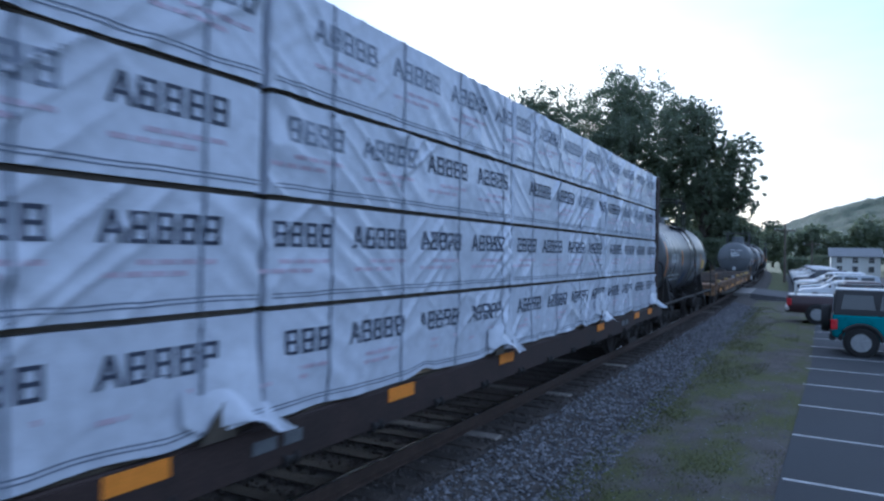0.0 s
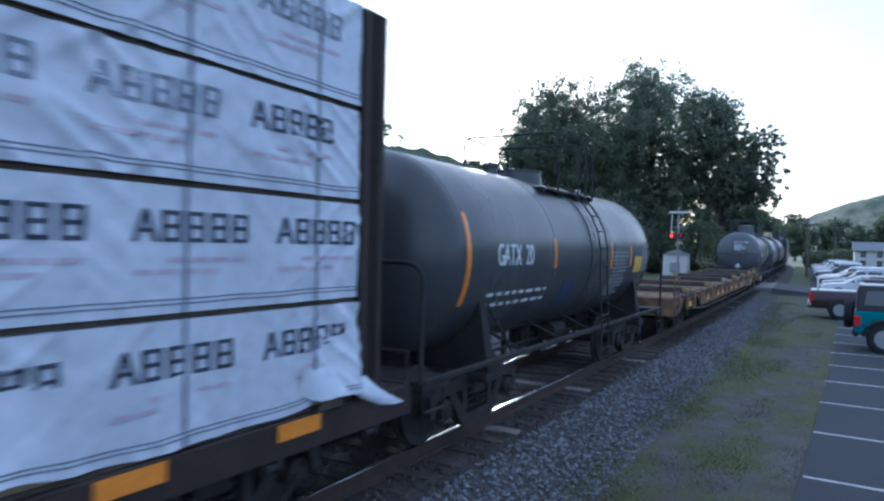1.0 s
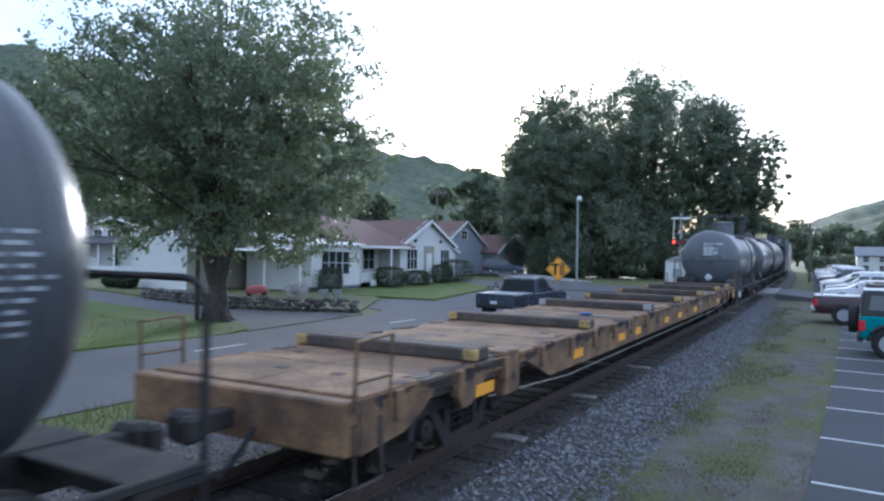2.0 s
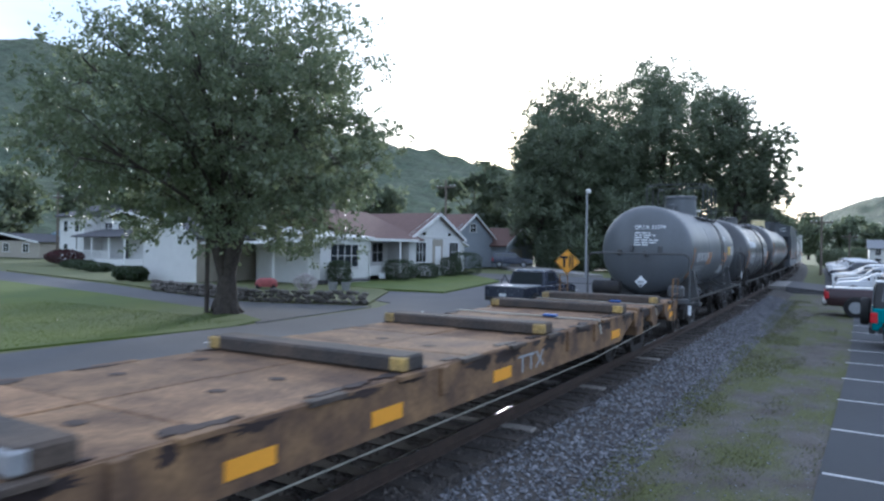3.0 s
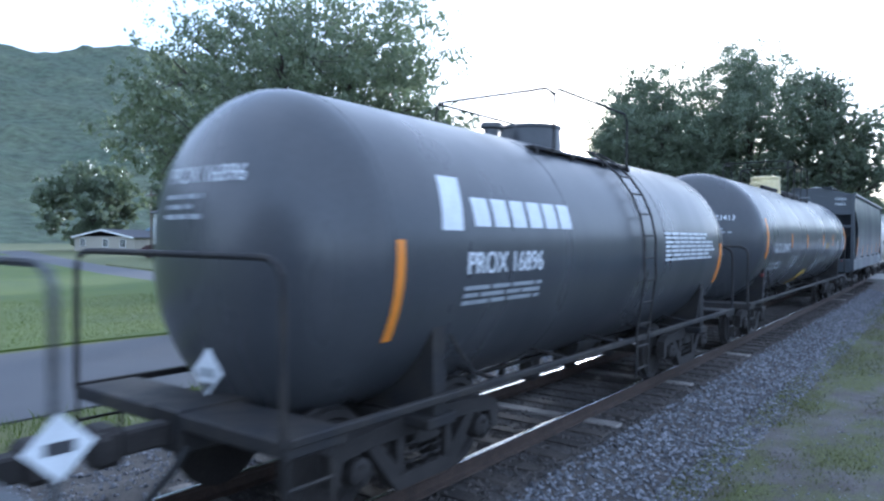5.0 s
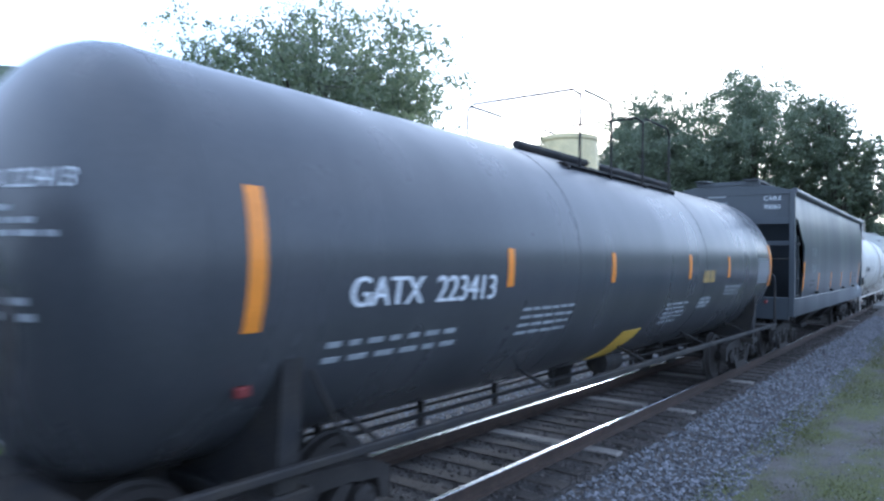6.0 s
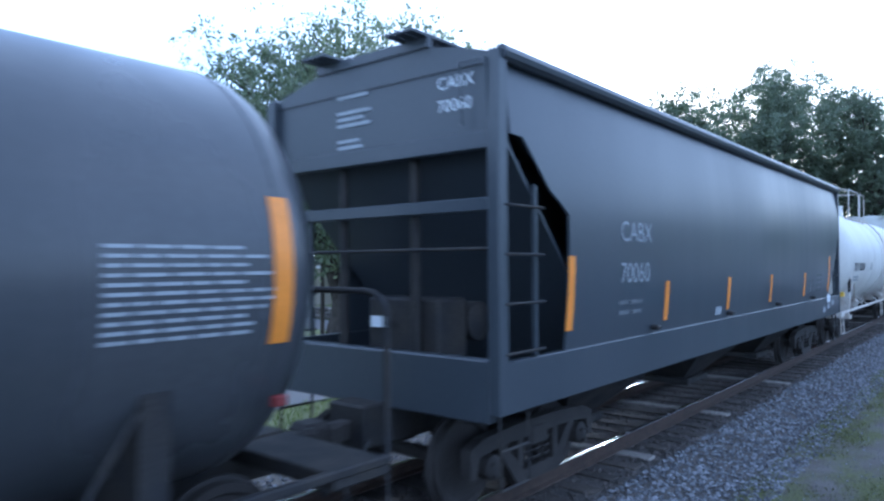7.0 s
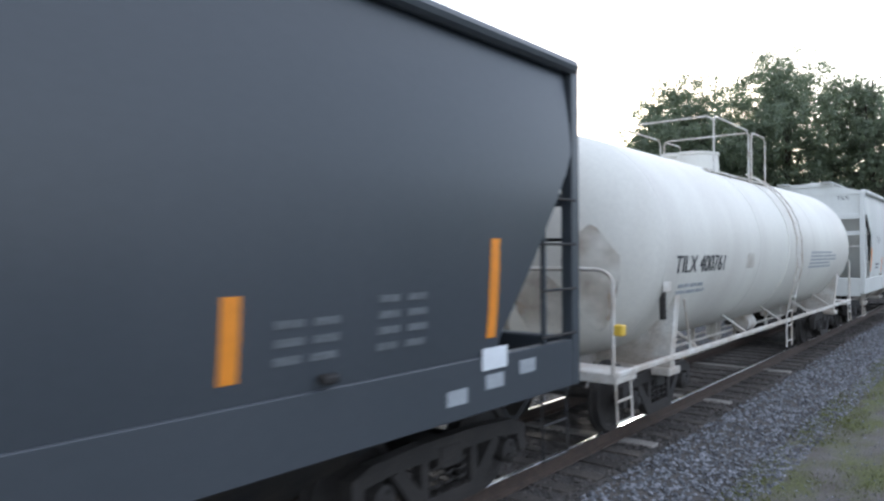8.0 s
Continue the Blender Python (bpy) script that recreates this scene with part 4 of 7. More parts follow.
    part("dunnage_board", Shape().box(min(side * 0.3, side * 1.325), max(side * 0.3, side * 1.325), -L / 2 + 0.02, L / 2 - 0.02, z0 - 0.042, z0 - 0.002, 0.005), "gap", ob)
    straps = [-L / 2 + q for q in (0.76, 1.92, 3.16, 4.44)]
    if side > 0:
        for y in straps:
            pts = []
            for j in range(nz + 1):
                zz = z0 + H * j / nz
                hx, hz = slack(y, zz)
                pts.append([(hx + 0.006, yy, hz) for yy in (y - 0.018, y + 0.018)])
            st = Shape()
            st.add([p for r_ in pts for p in r_], [(2 * q, 2 * q + 1, 2 * q + 3, 2 * q + 2) for q in range(nz)])
            st.add([(xo + 0.006, y - 0.025, z1 + 0.004), (xo + 0.006, y + 0.025, z1 + 0.004), (xi, y + 0.025, z1 + 0.004), (xi, y - 0.025, z1 + 0.004)], [(0, 1, 2, 3)])
            part("strap", st, "strap", ob)
        if torn:
            fl = Shape()
            n_y, n_z = 12, 8
            for j in range(n_z + 1):
                q = j / n_z         # 0 at the top of the flap, 1 at its free edge
                for i in range(n_y + 1):
                    p_ = i / n_y
                    yy = L / 2 - 0.75 + 0.82 * p_ + 0.22 * q * q * p_
                    zz = z0 + 0.40 - 0.46 * q * (0.55 + 0.45 * p_) - 0.22 * p_ * (1 - q) + 0.05 * math.sin(9 * p_ + off.x)
                    xx = xo + 0.030 + q * p_ * (0.20 + 0.09 * math.sin(7 * p_ + off.y)) + 0.03 * q * math.sin(11 * p_ + off.z)
                    fl.v.append((xx, yy, zz))
            n_ = n_y + 1
            fl.f = [(j * n_ + i, j * n_ + i + 1, (j + 1) * n_ + i + 1, (j + 1) * n_ + i) for j in range(n_z) for i in range(n_y)]
            # No hole is cut: a flat dark patch paints the tear's shaded inside.
            hole = [(L / 2 - 0.62, 0.0), (L / 2 - 0.50, 0.16), (L / 2 - 0.40, 0.27), (L / 2 - 0.34, 0.12), (L / 2 - 0.28, 0.0)]
            part("torn_shade", Shape().add([(xo + 0.075, y, z0 - 0.02 + z) for y, z in hole], [(0, 1, 2, 3, 4)]), "gap", ob, "dark patch painted as the shaded hole in the torn wrap")
            part("loose_flap", fl, "wrap", ob, "loose flapping corner of white wrap", smooth=True)
        # hem lines and printed marks
        hem = Shape()
        for zz in (z0 + 0.055, z0 + 0.085):
            prev = None
            for i in range(ny + 1):
                y = -L / 2 + 0.04 + (L - 0.08) * i / ny
                hx, hz = slack(y, zz)
                p = (hx + 0.004, y, hz + 0.01 * noise.noise(Vector((y * 3, zz, 0)) + off))
                if prev:
                    hem.add([prev, p, (p[0], p[1], p[2] + 0.011), (prev[0], prev[1], prev[2] + 0.011)], [(0, 1, 2, 3)])
                prev = p
        if hem.v:
            part("hem_line", hem, "strap", ob)
        w, g_ = 0.155, 0.035
        zb = z0 + H * 0.56
        word = 5 * (w + g_)
        y = -L / 2 + WORD_SHIFT[level][column]
        hgt = 0.20
        while y < L / 2 - 0.1:
            faded = level == 3 or (level == 2 and rng.random() < 0.3)
            for k_ in range(5):
                yk = y + k_ * (w + g_)
                if -L / 2 + 0.02 < yk < L / 2 - w - 0.02:
                    pr = Shape()
                    printed_block(pr, yk, zb, w, hgt, k_ == 0, lambda yy, zz: xo + fold(yy, zz) + 0.004)
                    part("printed_mark", pr, "wrap_print_faded" if faded else "wrap_print", ob, "dark printed maker's mark on the wrap")
            if y + word > L / 2:
                break
            for i in range(2):
                yy = y + 0.25 * (i == 0)
                zz = zb - 0.13 - 0.075 * i
                for q in range(4):
                    y0_ = yy + q * 0.17
                    rd = Shape()
                    grid_patch(rd, y0_, y0_ + 0.14, zz, zz + 0.035, lambda a_, b_: xo + fold(a_, b_) + 0.004, 2, 1)
                    part("printed_notice", rd, "wrap_red", ob, "faded pink printed notice on the wrap")
            y += 1.225
    TRAIN.append((ob, mid))


def grid_patch(shape, y0, y1, z0, z1, xf, ny=3, nz=3, shear=0.0):
    n = ny + 1
    vs = []
    for j in range(nz + 1):
        for i in range(n):
            y, z = y0 + (y1 - y0) * i / ny + shear * (j / nz - 0.5), z0 + (z1 - z0) * j / nz
            vs.append((xf(y, z), y, z))
    shape.add(vs, [(j * n + i, j * n + i + 1, (j + 1) * n + i + 1, (j + 1) * n + i) for j in range(nz) for i in range(ny)])


def printed_block(shape, y, z, w, h, first, xf):
    """One plain block of the printed mark: a wedge first, then slotted blocks."""
    if first:
        cells = ["#.#", "#.#", "###", "#.#", "#.#", "###", "###"]
    else:
        cells = ["###", "#.#", "#.#", "###", "#.#", "#.#", "###"]
    n, ids = len(cells), {}

    def vertex(i, j):
        if (i, j) not in ids:
            f = j / n
            if first:
                half, inner = w * (0.5 * (1 - f) + 0.14), w * max(0.03, 0.5 * (1 - f) - 0.16)
                yy = y + w / 2 + (-half, -inner, inner, half)[i]
            else:
                yy = y + w * (0.0, 0.30, 0.74, 1.0)[i]
            zz = z + h * f
            ids[i, j] = len(shape.v)
            shape.v.append((xf(yy, zz), yy, zz))
        return ids[i, j]

    for j, row in enumerate(cells):
        for i, c in enumerate(row):
            if c == "#":
                shape.f.append((vertex(i, j), vertex(i + 1, j), vertex(i + 1, j + 1), vertex(i, j + 1)))


def wagon_flat():
    """Long flat wagon, empty, with wooden deck boards and cross stanchions."""
    e0, e1 = 32.35, 58.95
    mid = (e0 + e1) / 2
    car = thing("flat_wagon", "long empty flat wagon with weathered tan deck, rolling", "railway wagon")
    a, b = e0 - mid, e1 - mid
    rng = random.Random(5)
    z = 1.10
    plates = (35.0, 38.4, 41.0, 42.3, 45.15, 46.8, 49.2, 53.85)
    # deck plates in two rows with worn edges
    ys = np.arange(a + 0.25, b - 0.2, 1.22)
    for i, y in enumerate(ys):
        y1 = min(y + 1.21, b - 0.25)
        for x0, x1 in ((-1.35, -0.006), (0.006, 1.35)):
            dz = rng.uniform(-0.008, 0.008)
            part("deck_plank", Shape().box(x0, x1, y, y1, z - 0.05 + dz, z + dz, 0.01), "deck", car)
            if rng.random() < 0.8:
                q = rng.uniform(0.25, 0.9)
                k_ = Shape()
                xx, yy = (x0 + x1) / 2 + rng.uniform(-0.3, 0.45), y + q
                ring = [(xx + rng.uniform(0.06, 0.11) * math.cos(t), yy + rng.uniform(0.05, 0.09) * math.sin(t)) for t in np.linspace(0, 2 * math.pi, 9)[:-1]]
                k_.prism(ring, z + dz - 0.01, z + dz + 0.006, "z")
                part("stake_hole", k_, "brown_steel", car)
    part("deck_frame", Shape().box(-1.3, 1.3, a + 0.05, b - 0.05, 0.86, z - 0.055), "stanchion", car)
    for i in range(64):
        y = rng.uniform(a + 0.5, b - 0.5)
        sx = rng.choice((-1, 1, 1))
        ln, wd = rng.uniform(0.12, 0.34), rng.uniform(0.05, 0.13)
        ring = [(sx * (1.345 - wd + wd * k * math.cos(t)), y + ln * k * math.sin(t)) for t, k in zip(np.linspace(0, 2 * math.pi, 22)[:-1], [rng.uniform(0.45, 1.0) for _ in range(21)])]
        part("broken_edge", Shape().prism(ring, z - 0.03, z + 0.011, "z"), "brown_steel", car)
    for i in range(60):
        y = rng.uniform(a + 0.5, b - 0.5)
        wd, ht = rng.uniform(0.08, 0.38), rng.uniform(0.04, 0.14)
        ring = [(y + wd * k * math.cos(t), min(1.083, 1.07 - ht * 0.5 + ht * k * math.sin(t))) for t, k in zip(np.linspace(0, 2 * math.pi, 22)[:-1], [rng.uniform(0.4, 1.0) for _ in range(21)])]
        part("grease_stain", Shape().prism(ring, 1.36, 1.374, "x"), "brown_steel", car)
    for sx in (-1, 1):
        x0, x1 = sorted((sx * 1.31, sx * 1.37))
        part("side_sill", Shape().prism([(a + 0.02, 1.085), (a + 0.02, 0.98), (a + 3.9, 0.95), (a + 4.8, 0.62), (b - 4.8, 0.62), (b - 3.9, 0.95), (b - 0.02, 0.98), (b - 0.02, 1.085)], x0, x1, "x"), "flat_side", car)
        for ye, d in ((a, 1), (b, -1)):
            part("end_panel", Shape().prism([(ye + d * 0.21, 0.975), (ye + d * 1.5, 0.965), (ye + d * 1.25, 0.80), (ye + d * 0.9, 0.66), (ye + d * 0.21, 0.60)], x0, x1, "x"), "flat_side", car)
            part("gusset", Shape().prism([(ye + d * 1.85, 0.962), (ye + d * 2.75, 0.955), (ye + d * 2.3, 0.66), (ye + d * 2.12, 0.66)], x0, x1, "x"), "flat_side", car)
        x0, x1 = sorted((sx * 1.30, sx * 1.41))
        for y in np.arange(a + 0.8, b - 0.5, 1.22):
            if abs(y + mid - 50.2) > 0.7 and min(abs(y + mid - q) for q in plates) > 0.34:
                part("stake_pocket", Shape().box(x0, x1, y - 0.07, y + 0.07, 0.80, 1.085, 0.01), "flat_side", car)
            y += 0.61
            part("edge_plate", Shape().box(x0, x1 if sx > 0 else x1, y - 0.22, y + 0.22, 1.06, z + 0.006, 0.004), "stanchion" if rng.random() < 0.5 else "flat_side", car)
    for y in plates:
        part("reflector", Shape().box(1.371, 1.378, y - mid - 0.24, y - mid + 0.24, 0.72, 0.86), "sign_orange", car, "orange reflective strip")
    for y0_, z0_, y1_, z1_ in ((57.93, 0.90, 58.2, 1.02), (58.05, 0.72, 58.42, 0.86)):
        part("reflector", Shape().prism([(y0_ - mid, z0_), (y1_ - mid, z0_ + 0.05), (y1_ - mid, z1_), (y0_ - mid + 0.1, z1_ - 0.02)], 1.371, 1.378, "x"), "sign_orange", car, "orange reflective patch on the end panel")
    for y in (35.0, 39.2, 43.75, 47.3, 50.75, 54.5, 57.2):
        st = part("stanchion", Shape().box(-1.33, 1.33, y - mid - 0.19, y - mid + 0.19, z + 0.002, z + 0.165, 0.025), "stanchion", car, "dark steel cross stanchion")
        for sx in (-1, 1):
            x0, x1 = sorted((sx * 1.17, sx * 1.342))
            part("stanchion_end", Shape().box(x0, x1, y - mid - 0.205, y - mid - 0.10, z + 0.02, z + 0.155, 0.015), "worn_yellow" if y != 43.75 else "galvanised", st, "worn yellow end")
    for y, l in ((41.6, 0), (53.0, 1), (56.85, 1)):
        pts = [(-1.4, y - mid, z + 0.03), (-0.5, y - mid + 0.02, z + 0.02), (0.6, y - mid - 0.03, z + 0.02), (1.36, y - mid - 0.05, z + 0.02), (1.40, y - mid - 0.06, z - 0.2)]
        s = Shape()
        for p, q in zip(pts, pts[1:]):
            w = 0.035
            s.add([(p[0], p[1] - w, p[2]), (q[0], q[1] - w, q[2]), (q[0], q[1] + w, q[2]), (p[0], p[1] + w, p[2]), (p[0], p[1] - w, p[2] - 0.012), (q[0], q[1] - w, q[2] - 0.012), (q[0], q[1] + w, q[2] - 0.012), (p[0], p[1] + w, p[2] - 0.012)], [(0, 1, 2, 3), (4, 7, 6, 5), (0, 4, 5, 1), (2, 6, 7, 3), (1, 5, 6, 2), (0, 3, 7, 4)])
        tie = part("tie_strap", s, "webbing", car, "frayed white webbing strap")
        part("ratchet", Shape().box(0.35, 0.6, y - mid - 0.09, y - mid + 0.04, z + 0.015, z + 0.06, 0.015), "blue", tie, "blue ratchet")
    tp = Shape()
    vs, fs = text_mesh("TTX", 0.32, "dim_lettering", squeeze=1.4)
    tp.add([(1.376, 49.65 - mid + u, 0.72 + v) for u, v in vs], fs)
    part("lettering", tp, "dim_lettering", car)
    for y, d in ((a, -1), (b, 1)):
        coupler(car, y, d)
        running_gear(car, y - d * 2.6)
        part("end_beam", Shape().box(-1.37, 1.37, min(y, y - d * 0.2), max(y, y - d * 0.2), 0.62, 1.09, 0.02), "flat_side", car)
        for sx in (-1, 1):
            part("grab_iron", Shape().tube([(sx * 1.38, y - d * 0.1, 1.0), (sx * 1.40, y - d * 0.1, 1.60), (sx * 1.40, y - d * 0.64, 1.62), (sx * 1.38, y - d * 0.64, 0.95)], 0.02, 6).rod((sx * 1.40, y - d * 0.1, 1.25), (sx * 1.40, y - d * 0.64, 1.25), 0.014, 6), "flat_side", car)
            stp = Shape().tube([(sx * 1.38, y - d * 0.1, 0.9), (sx * 1.40, y - d * 0.1, 0.35), (sx * 1.40, y - d * 0.5, 0.35), (sx * 1.38, y - d * 0.5, 0.9)], 0.018, 6)
            part("step", stp, "stanchion", car)
            part("corner_box", Shape().box(min(sx * 1.05, sx * 1.38), max(sx * 1.05, sx * 1.38), min(y - d * 3.2, y - d * 3.66), max(y - d * 3.2, y - d * 3.66), 0.60, 1.15, 0.02), "flat_side", car)
            # A flat black disc paints the dark inside of a lifting hole.
            part("lift_hole_shade", Shape().lathe([(0, 0.05), (0.006 * sx, 0.05)], 12, (sx * 1.379, y - d * 3.45, 0.82), "x"), "black_paint", car)
    part("brake_pipe", Shape().tube([(1.25, a + 3, 0.62), (1.25, a + 6, 0.45), (1.25, b - 6, 0.45), (1.25, b - 3, 0.55), (1.2, b - 1.0, 0.6)], 0.010, 6), "webbing", car)
    TRAIN.append((car, mid))


def wagon_hopper(label, c0, c1, paint, steel, letters, top, text, num):
    """Covered hopper wagon: c0, c1 are its corner posts."""
    mid = (c0 + c1) / 2
    car = thing("covered_hopper", label, "railway wagon", group="covered hopper wagons")
    a, b = c0 - mid, c1 - mid
    w = 1.57
    sh = top - 0.70

    def bulge(z):
        """How far out the rounded side lies at a height."""
        return w - 0.03 + 0.10 * (1 - ((z - 2.7) / 1.35) ** 2)

    def side_patch(y0, y1, z0, z1, lift=0.006, sx=1):
        rings = []
        for i in range(5):
            z = z0 + (z1 - z0) * i / 4
            x = bulge(z)
            rings.append([(sx * (x - 0.004), y0, z), (sx * (x + lift), y0, z), (sx * (x + lift), y1, z), (sx * (x - 0.004), y1, z)])
        return Shape().ring_sweep(rings)

    for sx in (-1, 1):
        rings = []
        for z in (1.5, 1.65, 1.9, 2.2, 2.5, 2.84, 2.95, 3.06, 3.2, 3.35, sh, sh + 0.01, 3.75, 4.0, top):
            ya = a + float(np.interp(z, (1.5, 2.86, 3.06, sh, sh + 0.01), (1.09, 1.07, 0.72, 0.3, 0.1)))
            yb = b - float(np.interp(z, (1.5, 1.65, 3.3), (1.3, 1.3, 0.12)))
            x = bulge(z)
            rings.append([(sx * x, ya, z), (sx * x, yb, z), (sx * (x - 0.03), yb, z), (sx * (x - 0.03), ya, z)])
        part("side_sheet", Shape().ring_sweep(rings), paint, car, smooth=True)
        x0, x1 = sorted((sx * (w - 0.08), sx * (w + 0.02)))
        part("side_sill", Shape().box(x0, x1, a, b, 1.08, 1.53, 0.008), paint, car)
        part("top_chord", Shape().tube([(sx * w, a, top), (sx * w, b, top)], 0.075, 10), paint, car)
        for y in (a, b):
            part("corner_post", Shape().box(min(sx * (w - 0.10), sx * (w + 0.03)), max(sx * (w - 0.10), sx * (w + 0.03)), y - 0.07, y + 0.07, 1.08, top + 0.03, 0.012), paint, car)
        for y, d in ((a, 1), (b, -1)):
            stile = y + d * 0.55
            l = part("ladder", Shape().box(min(sx * (w - 0.03), sx * (w + 0.01)), max(sx * (w - 0.03), sx * (w + 0.01)), stile - 0.02, stile + 0.02, 1.5, 3.1), paint, car)
            for z in np.arange(1.6, 3.0, 0.43):
                part("rung", Shape().rod((sx * (w + 0.03), y + d * 0.02, z), (sx * (w + 0.03), stile + d * 0.1, z), 0.014, 6), steel, l)
            st = Shape().tube([(sx * 1.5, y + d * 0.05, 1.1), (sx * 1.52, y + d * 0.05, 0.42), (sx * 1.52, y + d * 0.5, 0.42), (sx * 1.5, y + d * 0.5, 1.1)], 0.018, 6)
            st.rod((sx * 1.51, y + d * 0.05, 0.75), (sx * 1.51, y + d * 0.5, 0.75), 0.015, 6)
            part("step", st, steel, car)
        for y in np.linspace(a + 3.2, b - 3.2, 4):
            part("gate_lug", Shape().box(min(sx * w, sx * (w + 0.1)), max(sx * w, sx * (w + 0.1)), y - 0.06, y + 0.06, 1.57, 1.63, 0.015), steel, car)
    # body: closed ends with slope sheets, roof
    for y, d in ((a, 1), (b, -1)):
        y0_, y1_ = sorted((y + d * 0.02, y + d * 0.08))
        part("end_sheet", Shape().box(-w + 0.08, w - 0.08, y0_, y1_, sh + 0.02, top + 0.02), paint, car)
        s = Shape()
        p = [(-w + 0.04, y + d * 0.08, sh), (w - 0.04, y + d * 0.08, sh), (w - 0.04, y + d * 2.3, 1.1), (-w + 0.04, y + d * 2.3, 1.1)]
        s.add(p + [(q[0], q[1] + d * 0.05, q[2]) for q in p], [(0, 1, 2, 3), (4, 7, 6, 5), (0, 4, 5, 1), (1, 5, 6, 2), (2, 6, 7, 3), (3, 7, 4, 0)])
        part("slope_sheet", s, paint, car)
        part("end_beam", Shape().box(-w + 0.1, w - 0.1, y - 0.05, y + 0.05, sh - 0.12, sh + 0.04, 0.01), paint, car)
        part("end_sill", Shape().box(-w + 0.1, w - 0.1, y - 0.06, y + 0.10, 1.0, 1.55, 0.015), paint, car)
        for x in (-0.5, 0.5):
            part("brace", Shape().rod((x, y + d * 0.1, 1.5), (x, y + d * 0.1, sh), 0.05, 8), steel, car)
        part("shear_plate", Shape().box(-w + 0.2, w - 0.2, min(y + d * 0.1, y + d * 1.5), max(y + d * 0.1, y + d * 1.5), 1.02, 1.10, 0.01), paint, car)
        part("tool_box", Shape().box(-0.2, 0.75, min(y + d * 0.15, y + d * 0.6), max(y + d * 0.15, y + d * 0.6), 1.10, 2.05, 0.03), steel, car)
        part("plate", Shape().box(-0.1, 0.15, y + d * 0.10 - 0.01, y + d * 0.10 + 0.01, 1.75, 1.86), "lettering", car)
        part("end_beam", Shape().box(-w + 0.1, w - 0.1, min(y - d * 0.02, y + d * 0.06), max(y - d * 0.02, y + d * 0.06), 2.84, 2.96, 0.01), paint, car)
        part("cross_rail", Shape().rod((-w + 0.1, y - d * 0.02, 2.51), (w - 0.1, y - d * 0.02, 2.51), 0.02, 6), steel, car)
        part("stub_sill", Shape().box(-0.25, 0.25, min(y - d * 0.35, y + d * 3.0), max(y - d * 0.35, y + d * 3.0), 0.64, 1.05, 0.02), steel, car)
        part("brake_reservoir", Shape().lathe([(-0.5, 0.02), (-0.45, 0.2), (0.45, 0.2), (0.5, 0.02)], 18, (0.3, y + d * 0.8, 1.8), "x"), steel, car, smooth=True)
        part("end_ladder", Shape().tube([(1.2, y - d * 0.06, sh + 0.1), (1.2, y - d * 0.09, top - 0.05), (1.48, y - d * 0.09, top - 0.05), (1.48, y - d * 0.06, sh + 0.1)], 0.014, 6), paint, car)
        coupler(car, y - d * 0.35, -d)
        running_gear(car, y + d * 1.35)
    roof = [(-w, top)] + [(x, top + 0.26 * (1 - (x / w) ** 2)) for x in np.linspace(-w, w, 13)[1:-1]] + [(w, top), (w, top - 0.06), (-w, top - 0.06)]
    part("roof", Shape().prism(roof, a, b, "y"), paint, car, smooth=True)
    walk_ = Shape()
    for x in (-0.72, -0.60, -0.48, 0.48, 0.60, 0.72):
        walk_.box(x - 0.05, x + 0.05, a - 0.25, b + 0.25, top + 0.30, top + 0.33, 0.004)
    for y in np.linspace(a, b, 9):
        walk_.box(-0.78, 0.78, y - 0.03, y + 0.03, top + 0.2, top + 0.298)
    part("running_board", walk_, paint, car)
    for y in np.linspace(a + 1.2, b - 1.2, 7):
        part("roof_hatch", Shape().lathe([(0, 0.34), (0.10, 0.34), (0.12, 0.38), (0.16, 0.38), (0.20, 0.15), (0.2, 0.01)], 20, (0, y, top + 0.22), "z"), paint, car, smooth=True)
    for y in np.linspace(a + 3.3, b - 3.3, 3):
        s = Shape()
        s.ring_sweep([[(-1.25, y - 1.5, 1.1), (1.25, y - 1.5, 1.1), (1.25, y + 1.5, 1.1), (-1.25, y + 1.5, 1.1)], [(-0.5, y - 0.4, 0.36), (0.5, y - 0.4, 0.36), (0.5, y + 0.4, 0.36), (-0.5, y + 0.4, 0.36)]])
        part("hopper_chute", s, steel, car)
        part("outlet_gate", Shape().box(-0.62, 0.62, y - 0.5, y + 0.5, 0.26, 0.37, 0.02), steel, car)
    side_paint = "dim_lettering" if letters == "lettering" else letters
    for words, z in ((text, 2.62), (num, 2.16)):
        if words:
            vs, fs = text_mesh(words, 0.32, side_paint)
            part("lettering", Shape().add([(bulge(z + v) + 0.008, a + 2.2 + u, z + v) for u, v in vs], fs), side_paint, car)
    for words, z in ((text, top - 0.22), (num, top - 0.43)):
        if words:
            vs, fs = text_mesh(words, 0.16, letters)
            part("lettering", Shape().add([(0.86 + u, a + 0.012, z + v) for u, v in vs], fs), letters, car)
    rng = random.Random(9)
    for y0, z0, n, q in ((a + 2.2, 1.8, 2, 0.35), (b - 3.6, 1.72, 3, 0.22), (b - 2.75, 1.72, 4, 0.22)):
        for i in range(n):
            y = y0
            for k_ in range(2):
                l_ = rng.uniform(0.2, q)
                part("small_lettering", side_patch(y, y + l_, z0 + i * 0.11, z0 + i * 0.11 + 0.05), "faint_lettering" if letters != "dark_lettering" else letters, car)
                y += l_ + 0.08
    for i in range(8):
        l_ = rng.uniform(0.3, 0.55)
        z = top + 0.06 - i * 0.065 - 0.1 * (i // 3)
        part("notice_line", Shape().box(-0.5, -0.5 + l_, a + 0.006, a + 0.021, z - 0.035, z), side_paint, car)
    for i in range(3):
